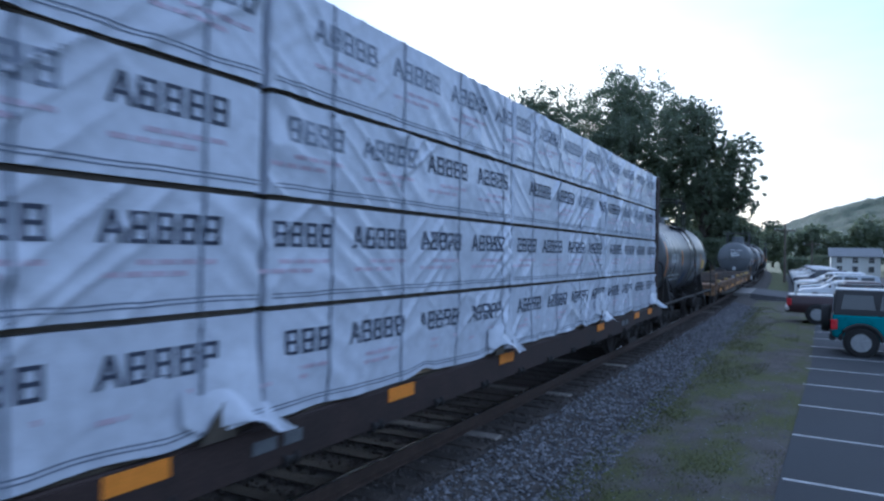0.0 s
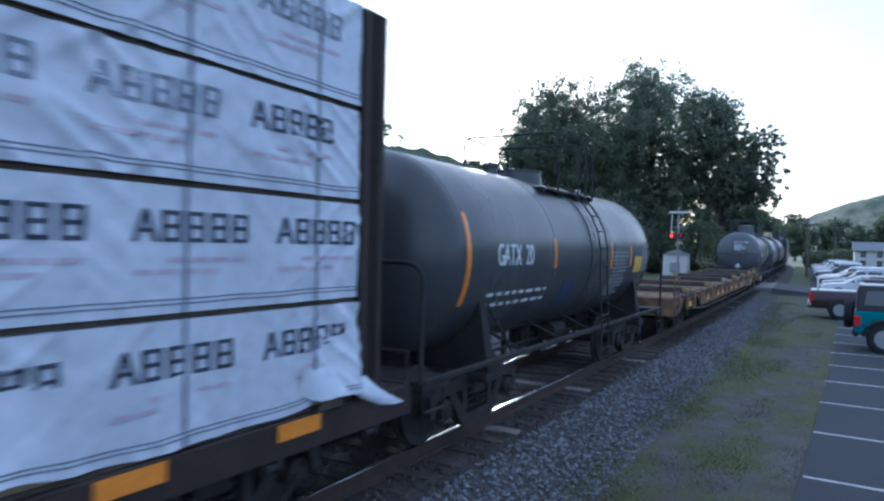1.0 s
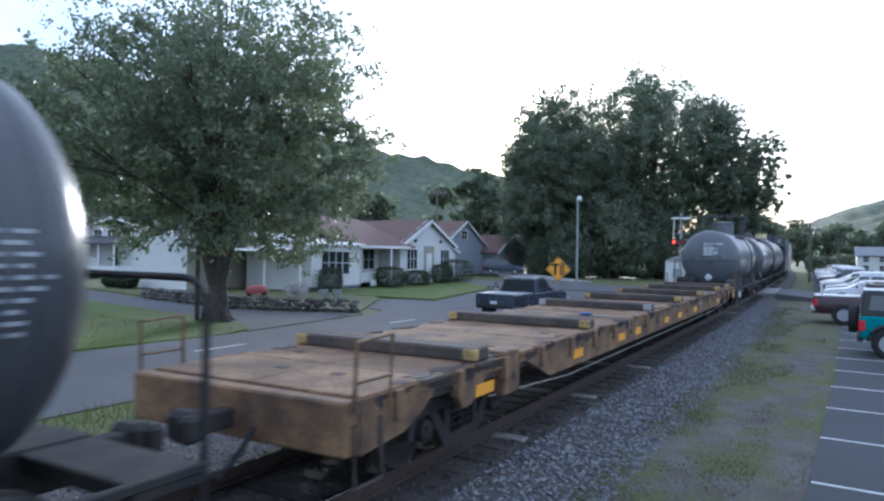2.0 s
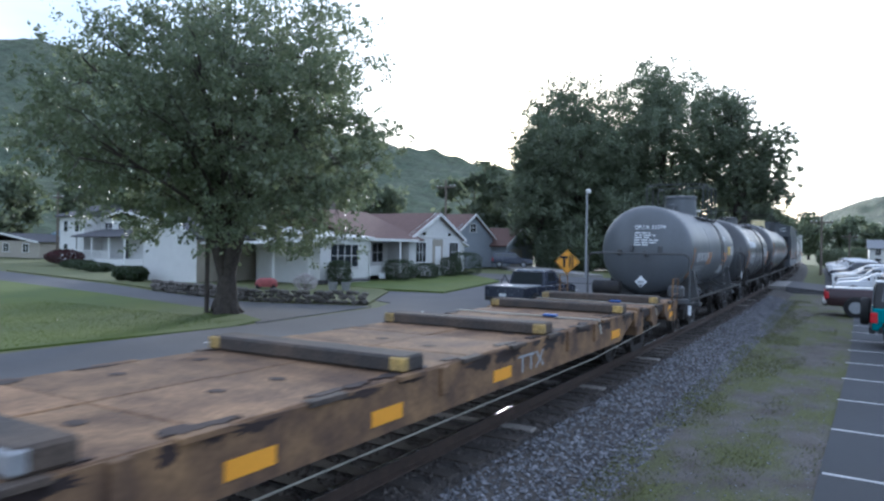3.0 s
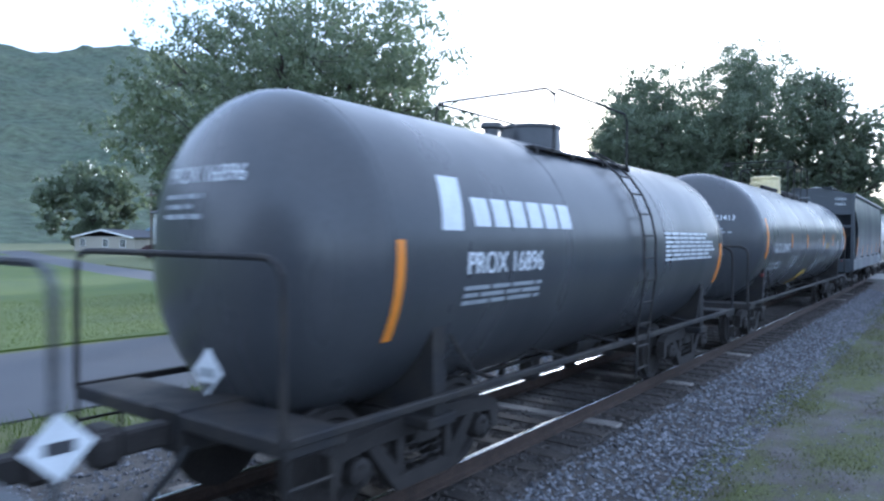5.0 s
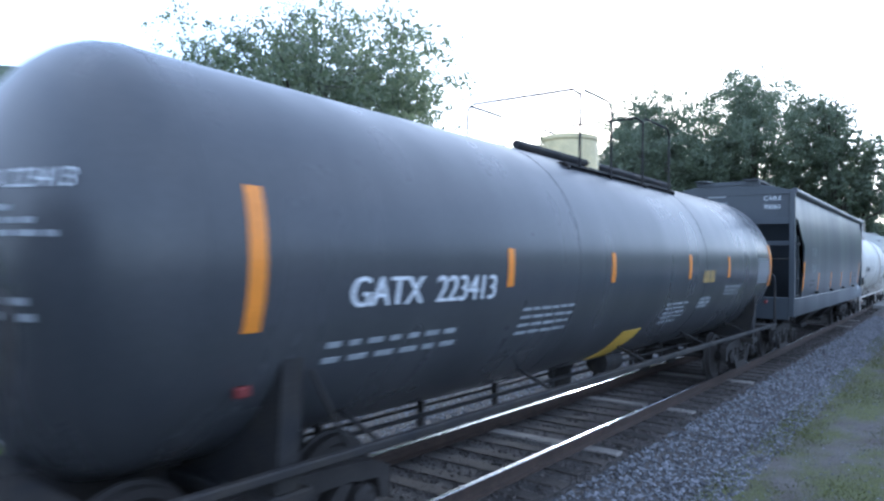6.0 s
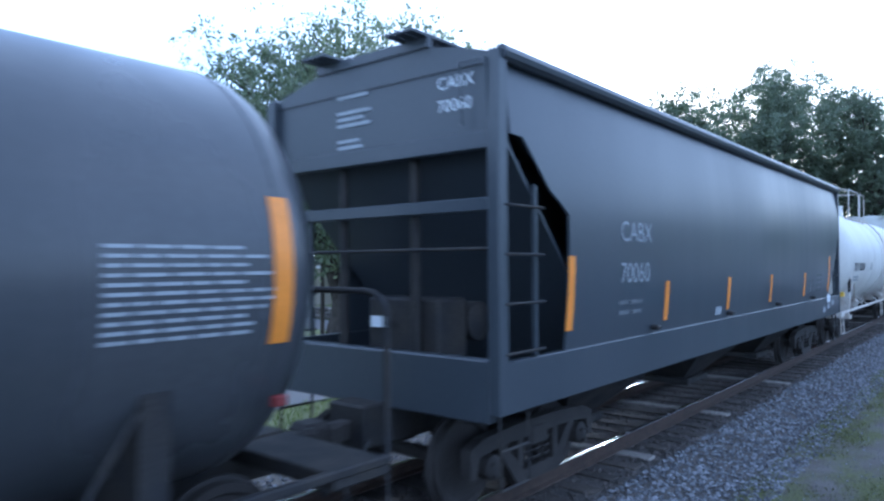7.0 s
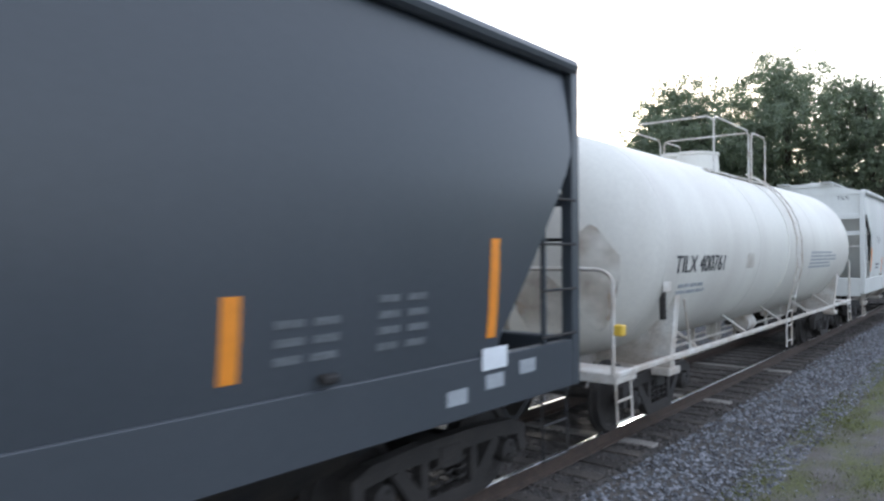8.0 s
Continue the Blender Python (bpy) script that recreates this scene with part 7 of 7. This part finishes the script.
sy = Shape().box(-0.34, 0.02, -0.036, -0.031, 0.16, 0.27).box(-0.20, -0.09, -0.036, -0.031, -0.27, 0.16)
part("symbol", sy, "black_paint", plate)
sy = Shape().box(0.11, 0.145, -0.036, -0.031, -0.30, 0.33).box(0.235, 0.27, -0.036, -0.031, -0.30, 0.33)
for i in range(7):
    sy.box(0.06, 0.32, -0.036, -0.031, -0.27 + i * 0.09, -0.235 + i * 0.09)
part("symbol", sy, "black_paint", plate)

lp = thing("street_lamp", "slender pale street lamp post near the crossing", "street lamp", pose(-19.6, 57.2, GROUND))
part("pole", Shape().tube([(0, 0, -0.2), (0, 0, 7.4)], 0.11, 10, 0.07), "galvanised", lp, smooth=True)
part("lamp_head", Shape().lathe([(0, 0.06), (0.1, 0.2), (0.35, 0.22), (0.45, 0.05)], 14, (0.12, 0, 7.3), "z"), "trim", lp, smooth=True)

sig = thing("crossing_signal", "level crossing signal mast with cross-arm, one red lamp lit", "crossing signal", pose(-14.2, 73.6, GROUND))
part("mast", Shape().tube([(0, 0, -0.2), (0, 0, 7.1)], 0.09, 10), "galvanised", sig, smooth=True)
part("base", Shape().box(-0.3, 0.3, -0.3, 0.3, -0.1, 0.5, 0.03), "galvanised", sig)
part("arm", Shape().box(-0.95, 0.95, -0.05, 0.05, 6.5, 6.68, 0.01), "trim", sig)
part("arm", Shape().box(-0.5, 0.9, -0.05, 0.05, 5.0, 5.1, 0.01), "galvanised", sig)
part("thin_pole", Shape().tube([(-0.75, 0, 4.0), (-0.65, 0, 6.4)], 0.05, 8), "trim", sig)
for x, lit in ((-0.62, True), (0.25, False)):
    hd = part("lamp_hood", Shape().lathe([(-0.12, 0.30), (-0.10, 0.32), (0.0, 0.32), (0.01, 0.30)], 20, (x, -0.1, 4.15), "y"), "black_paint", sig)
    part("lens", Shape().lathe([(-0.14, 0.02), (-0.135, 0.16), (-0.11, 0.17)], 18, (x, -0.1, 4.15), "y"), "red_lamp" if lit else "tail_lamp", hd)
cab = thing("relay_cabinet", "pale metal relay cabinet with a gabled top", "cabinet", pose(-14.6, 74.6, GROUND))
part("body", Shape().box(-1.15, 1.25, -0.7, 0.9, 0, 2.2, 0.03), "siding", cab)
part("roof", Shape().prism([(-1.3, 2.2), (1.4, 2.2), (0.05, 2.72)], -0.85, 1.05, "y"), "galvanised", cab)
for x in (-0.55, 0.6):
    part("cabinet_door", Shape().box(x - 0.5, x + 0.5, -0.74, -0.70, 0.12, 2.0, 0.01), "siding", cab)
part("meter_box", Shape().box(-0.35, 0.55, -1.05, -0.745, 0.5, 1.4, 0.03), "galvanised", cab)


def utility_pole(x, y, hgt, lamp=False):
    t = thing("utility_pole", "weathered wooden utility pole with a cross-arm", "utility pole", pose(x, y, GROUND), group="utility poles")
    part("pole", Shape().tube([(0, 0, -0.3), (0, 0, hgt)], 0.15, 10, 0.10), "pole_wood", t, smooth=True)
    part("cross_arm", Shape().box(-1.1, 1.1, -0.06, 0.06, hgt - 0.8, hgt - 0.66, 0.01), "pole_wood", t)
    for xx in (-1.0, -0.5, 0.5, 1.0):
        part("insulator", Shape().lathe([(0, 0.03), (0.12, 0.05), (0.16, 0.02)], 8, (xx, 0, hgt - 0.66), "z"), "trim", t)
    if lamp:
        part("lamp_arm", Shape().tube([(0, 0, hgt - 1.4), (0.9, 0, hgt - 1.1), (1.5, 0, hgt - 1.15)], 0.03, 6), "galvanised", t)


utility_pole(-2.9, 87, 6.6)
utility_pole(-0.3, 121, 5.6, True)
pp = thing("post", "dark weathered wooden post beside a tree trunk", "post", pose(-21.05, 17.95, GROUND))
part("shaft", Shape().tube([(0, 0, -0.2), (0.02, 0, 3.6)], 0.09, 8, 0.075), "bark", pp)
utility_pole(-82, 47.5, 8.5)
utility_pole(-36.5, 62, 9.5)


# ---- vehicles ----
def wheel(car, x, y, r, w=0.22):
    s = 1 if y > 0 else -1
    wl_ = part("wheel", Shape().lathe([(-w / 2, r * 0.62), (-w / 2, r * 0.93), (-w / 2 + 0.03, r), (w / 2 - 0.03, r), (w / 2, r * 0.93), (w / 2, r * 0.62)], 24, (x, y, r), "y"), "rubber", car, smooth=True)
    rim = Shape().lathe([(s * (w / 2 + 0.015), 0.02), (s * (w / 2 + 0.02), r * 0.2), (s * (w / 2 + 0.004), r * 0.25), (s * (w / 2 + 0.004), r * 0.55), (s * (w / 2 + 0.012), r * 0.63)], 20, (x, y, r), "y")
    for k in range(5):
        a = 2 * math.pi * k / 5
        rim.box(-0.035, 0.035, -0.02, 0.02, 0, r * 0.6, 0.005, Matrix.Translation((x, y + s * (w / 2 + 0.005), r)) @ Matrix.Rotation(a, 4, "Y"))
    part("rim", rim, "galvanised", wl_)


def loft(outline, w, tuck=0.06, top_in=0.0, zt=1.0):
    """A body from its side outline (x, z), rounded across its width."""
    zs = [p[1] for p in outline]
    z_lo, z_hi = min(zs), max(zs)
    cx, cz = sum(p[0] for p in outline) / len(outline), (z_lo + z_hi) / 2
    rings = []
    for y, q in ((-w / 2, 0.90), (-w / 2 + tuck * 0.5, 0.97), (-w / 2 + tuck * 1.6, 1.0), (w / 2 - tuck * 1.6, 1.0), (w / 2 - tuck * 0.5, 0.97), (w / 2, 0.90)):
        ring = []
        for x, z in outline:
            k = top_in * (z - z_lo) / (z_hi - z_lo)
            ring.append((cx + (x - cx) * (1 - (1 - q) * 0.35), y * (1 - k), cz + (z - cz) * q))
        rings.append(ring)
    return Shape().ring_sweep(rings)


def vehicle(name, label, category, m, paint, L, w, body, cabin, r, wheels_x, group="", rear_lamps=True, side_glass=(), rear_glass=None, roof_mat=None):
    car = thing(name, label, category, m, group)
    part("body", loft(body, w), paint, car, smooth=True)
    part("cabin", loft(cabin, w * 0.94, 0.08, 0.12), roof_mat or paint, car, smooth=True)
    zc0, zc1 = min(p[1] for p in cabin), max(p[1] for p in cabin)
    for a, b in side_glass:
        for sy_ in (-1, 1):
            y = w * 0.94 / 2
            k0, k1 = 1 - 0.12 * 0.30, 1 - 0.12 * 0.80
            zl, zh = zc0 + (zc1 - zc0) * 0.30, zc0 + (zc1 - zc0) * 0.82
            p = [(a, sy_ * (y * k0 + 0.004), zl), (b, sy_ * (y * k0 + 0.004), zl), (b - 0.06, sy_ * (y * k1 + 0.006), zh), (a + 0.06, sy_ * (y * k1 + 0.006), zh)]
            part("side_window", Shape().add(p + [(q[0], q[1] - sy_ * 0.03, q[2]) for q in p], [(0, 1, 2, 3), (7, 6, 5, 4), (0, 4, 5, 1), (1, 5, 6, 2), (2, 6, 7, 3), (3, 7, 4, 0)]), "glass", car)
    if rear_glass:
        (xa, za), (xb, zb) = rear_glass
        yy = w * 0.40
        p = [(xa, -yy, za), (xa, yy, za), (xb, yy * 0.9, zb), (xb, -yy * 0.9, zb)]
        part("rear_window", Shape().add(p + [(q[0] + 0.04, q[1], q[2]) for q in p], [(0, 1, 2, 3), (7, 6, 5, 4), (0, 4, 5, 1), (1, 5, 6, 2), (2, 6, 7, 3), (3, 7, 4, 0)]), "glass", car)
    for x in wheels_x:
        for sy_ in (-1, 1):
            part("wheel_arch", Shape().lathe([(-0.13, 0.02), (-0.13, r * 1.12), (0.10, r * 1.12), (0.104, r * 1.06), (0.104, 0.02)], 22, (x, sy_ * (w / 2 - 0.10), r * 1.02), "y"), "black_paint", car)
            wheel(car, x, sy_ * (w / 2 - 0.012), r)
    part("bumper", Shape().box(-0.06, 0.10, -w * 0.46, w * 0.46, 0.42, 0.60, 0.03), "black_paint", car)
    part("bumper", Shape().box(L - 0.10, L + 0.05, -w * 0.46, w * 0.46, 0.42, 0.60, 0.03), "black_paint", car)
    if rear_lamps:
        for sy_ in (-1, 1):
            part("tail_lamp", Shape().box(-0.03, 0.15, min(sy_ * w * 0.40, sy_ * (w * 0.5 + 0.015)), max(sy_ * w * 0.40, sy_ * (w * 0.5 + 0.015)), 0.72, 1.02, 0.02), "tail_lamp", car)
    part("number_plate", Shape().box(-0.075, -0.06, -0.16, 0.16, 0.62, 0.74), "lettering", car)
    for sy_ in (-1, 1):
        part("headlight", Shape().box(L - 0.06, L + 0.02, sy_ * w * 0.38 - 0.1, sy_ * w * 0.38 + 0.1, 0.68, 0.84, 0.03), "trim", car)
        part("mirror", Shape().box(L * 0.62, L * 0.62 + 0.1, min(sy_ * w * 0.48, sy_ * (w * 0.48 + 0.18)), max(sy_ * w * 0.48, sy_ * (w * 0.48 + 0.18)), zc0 + 0.08, zc0 + 0.24, 0.03), "black_paint", car)
    return car


G2 = GROUND + 0.03
# teal off-road car with a spare wheel on its back
c = vehicle("off_road_car", "teal boxy off-road car with black hard top, parked", "car", pose(0.55, 23.55, G2, 0, 0, -2), "teal_car", 4.2, 1.86,
            [(0.0, 0.55), (0.0, 1.14), (2.75, 1.16), (2.95, 1.14), (4.05, 1.10), (4.2, 1.0), (4.2, 0.5), (3.9, 0.45), (0.2, 0.45)],
            [(0.02, 1.08), (0.06, 1.80), (0.2, 1.86), (2.3, 1.86), (2.45, 1.82), (2.85, 1.10)], 0.40, (0.72, 3.45), side_glass=((0.22, 1.05), (1.15, 1.95), (2.0, 2.55)), rear_glass=((-0.0, 1.22), (0.03, 1.72)), roof_mat="black_paint")
part("roof_panel", Shape().box(0.08, 2.4, -0.72, 0.72, 1.84, 1.875, 0.015), "silver_car", c)
sp_ = part("spare_wheel", Shape().lathe([(-0.13, 0.05), (-0.13, 0.36), (-0.08, 0.40), (0.08, 0.40), (0.12, 0.36), (0.12, 0.05)], 24, (-0.16, 0.05, 0.98), "x"), "rubber", c, smooth=True)
for x in (0.72, 3.45):
    arch = [(x + 0.52 * math.cos(a), -0.99, 0.40 + 0.50 * math.sin(a)) for a in np.linspace(0.1, math.pi - 0.1, 12)]
    part("fender", Shape().tube(arch, 0.055, 7), "black_paint", c, smooth=True)
# dark pickup with a white rack
PICK_BODY = [(0.0, 0.5), (0.0, 1.08), (0.06, 1.14), (1.9, 1.14), (3.7, 1.12), (5.2, 1.05), (5.45, 0.95), (5.45, 0.5), (5.2, 0.42), (0.2, 0.42)]
PICK_CAB = [(1.95, 1.06), (2.05, 1.72), (2.2, 1.80), (3.3, 1.80), (3.45, 1.76), (4.1, 1.08)]
c = vehicle("pickup_truck", "dark maroon pickup truck with a covered bed, parked", "pickup truck", pose(-0.95, 33.9, G2, 0, 0, 2), "red_truck", 5.45, 1.95, PICK_BODY, PICK_CAB, 0.39, (1.1, 4.4), side_glass=((2.25, 2.85), (2.95, 3.6)), rear_glass=((1.96, 1.2), (2.03, 1.68)))
part("bed_cover", Shape().box(0.03, 1.9, -0.86, 0.86, 1.13, 1.18, 0.02), "silver_car", c)
rk2 = Shape()
for x in (0.3, 1.8):
    for y in (-0.85, 0.85):
        rk2.box(x - 0.03, x + 0.03, y - 0.02, y + 0.02, 1.15, 1.70, 0.008)
rk2.box(0.2, 3.4, -0.865, -0.835, 1.69, 1.72, 0.006).box(0.2, 3.4, 0.835, 0.865, 1.69, 1.72, 0.006).box(0.28, 0.33, -0.85, 0.85, 1.68, 1.73, 0.01).box(1.78, 1.83, -0.85, 0.85, 1.68, 1.73, 0.01)
part("chrome_bumper", Shape().box(-0.09, 0.14, -0.96, 0.96, 0.50, 0.66, 0.04), "chrome", c, "chrome rear bumper")
part("ladder_rack", rk2, "trim", c, "white tubular ladder rack")
# old pickup waiting on the street, seen from behind
c = vehicle("pickup_truck", "old dark pickup truck with a pale roof band, waiting", "pickup truck", pose(-12.4, 25.9, GROUND + 0.03, 0, 0, 86), "dark_car", 5.2, 1.9, [(0.0, 0.5), (0.0, 1.02), (1.8, 1.02), (3.5, 1.05), (4.9, 1.02), (5.2, 0.9), (5.2, 0.5), (5.0, 0.42), (0.2, 0.42)], [(2.05, 1.0), (2.2, 1.60), (2.4, 1.68), (3.1, 1.68), (3.25, 1.62), (3.75, 1.02)], 0.36, (1.05, 4.2), side_glass=((2.45, 3.2),), rear_glass=((2.03, 1.08), (2.19, 1.58)), roof_mat="dark_car", rear_lamps=False)
part("roof_band", Shape().box(2.32, 3.0, -0.66, 0.66, 1.655, 1.685, 0.012), "silver_car", c)
part("bed_floor", Shape().box(0.08, 1.9, -0.8, 0.8, 1.0, 1.05, 0.01), "galvanised", c)
part("bed_bar", Shape().tube([(1.2, 0.85, 1.0), (1.6, 0.85, 1.45), (2.0, 0.85, 1.05)], 0.025, 6), "black_paint", c)

SEDAN = [(0.0, 0.45), (0.0, 0.92), (0.7, 0.98), (3.3, 0.96), (4.3, 0.86), (4.5, 0.72), (4.5, 0.42), (4.3, 0.32), (0.2, 0.34)]
SEDAN_CAB = [(0.35, 0.92), (1.05, 1.38), (1.3, 1.44), (2.3, 1.43), (2.5, 1.38), (3.35, 0.94)]
SUV = [(0.0, 0.5), (0.0, 1.0), (0.1, 1.05), (3.4, 1.04), (4.4, 0.96), (4.6, 0.84), (4.6, 0.46), (4.4, 0.4), (0.2, 0.4)]
SUV_CAB = [(0.05, 1.0), (0.25, 1.62), (0.5, 1.70), (2.4, 1.70), (2.6, 1.65), (3.35, 1.02)]
lot_rng = random.Random(41)
lot = [("sedan", "white_car", 5.2, 40.0, 0), ("suv", "white_car", 3.4, 29.0, 0), ("suv", "dark_car", 6.0, 35.5, 0), ("sedan", "silver_car", 6.8, 37.4, 0)]
for i in range(24):
    y = 48.0 + i * 2.95
    nose = TRACK_X - 0.5 * CURVE * y * y + 4.8
    lot.append((lot_rng.choice(("suv", "sedan", "sedan")), lot_rng.choice(("white_car", "white_car", "white_car", "silver_car", "dark_car")), nose + 4.5 + lot_rng.uniform(-0.3, 0.3), y, 180))
NAMES = {"white_car": "white", "silver_car": "silver-grey", "dark_car": "dark blue"}
for kind, col, x, y, turn in lot:
    b, cb, gl, rg = (SUV, SUV_CAB, ((0.45, 1.25), (1.35, 2.15), (2.2, 2.8)), ((0.07, 1.1), (0.24, 1.56))) if kind == "suv" else (SEDAN, SEDAN_CAB, ((0.95, 1.65), (1.72, 2.6)), ((0.42, 1.0), (0.98, 1.36)))
    vehicle("parked_car", NAMES[col] + (" estate car" if kind == "suv" else " saloon car") + " parked in a row on asphalt", "car", pose(x, y, GROUND + 0.05, 0, 0, turn + lot_rng.uniform(-3, 3)), col, 4.6 if kind == "suv" else 4.5, 1.82, b, cb, 0.33, (0.85, 3.6), "parked cars", side_glass=gl, rear_glass=rg)
c = vehicle("parked_car", "dark estate car parked on a driveway by a house", "car", pose(-35.6, 71.2, GROUND + 0.3, 0, 0, 25), "dark_car", 4.6, 1.82, SUV, SUV_CAB, 0.33, (0.85, 3.6), side_glass=((0.45, 1.25), (1.35, 2.15), (2.2, 2.8)), rear_glass=((0.07, 1.1), (0.24, 1.56)))
structure("far_lot", sheet([(-1.3, 46), (60, 46), (60, 122), (-4.0, 122), (-2.4, 84)], GROUND + 0.05, 0.08), "asphalt", "far asphalt parking place with parked cars", "parking lot")
structure("driveway", sheet([(-20.5, 59), (-33, 70), (-37, 76), (-36, 80), (-30, 74), (-19, 60)], GROUND + 0.30, 0.4), "concrete", "pale driveway up to a garage", "driveway")


# ---- what moves ----
def motions():
    """The train rolls along its curve at an even speed; its wheels turn."""
    for ob, mid in TRAIN:
        walk(ob, [(t, track_pose(mid - SPEED * t)) for t in (0.0, 1.0, 2.0, 3.0, 4.0, 5.0, 6.0, 7.0, 8.0)])
    for ob, y in WHEELS:
        walk(ob, [(i / 30, Matrix.Translation((0, y, 0.455)) @ Matrix.Rotation(SPEED * i / 30 / 0.455, 4, "X")) for i in range(241)])


motions()
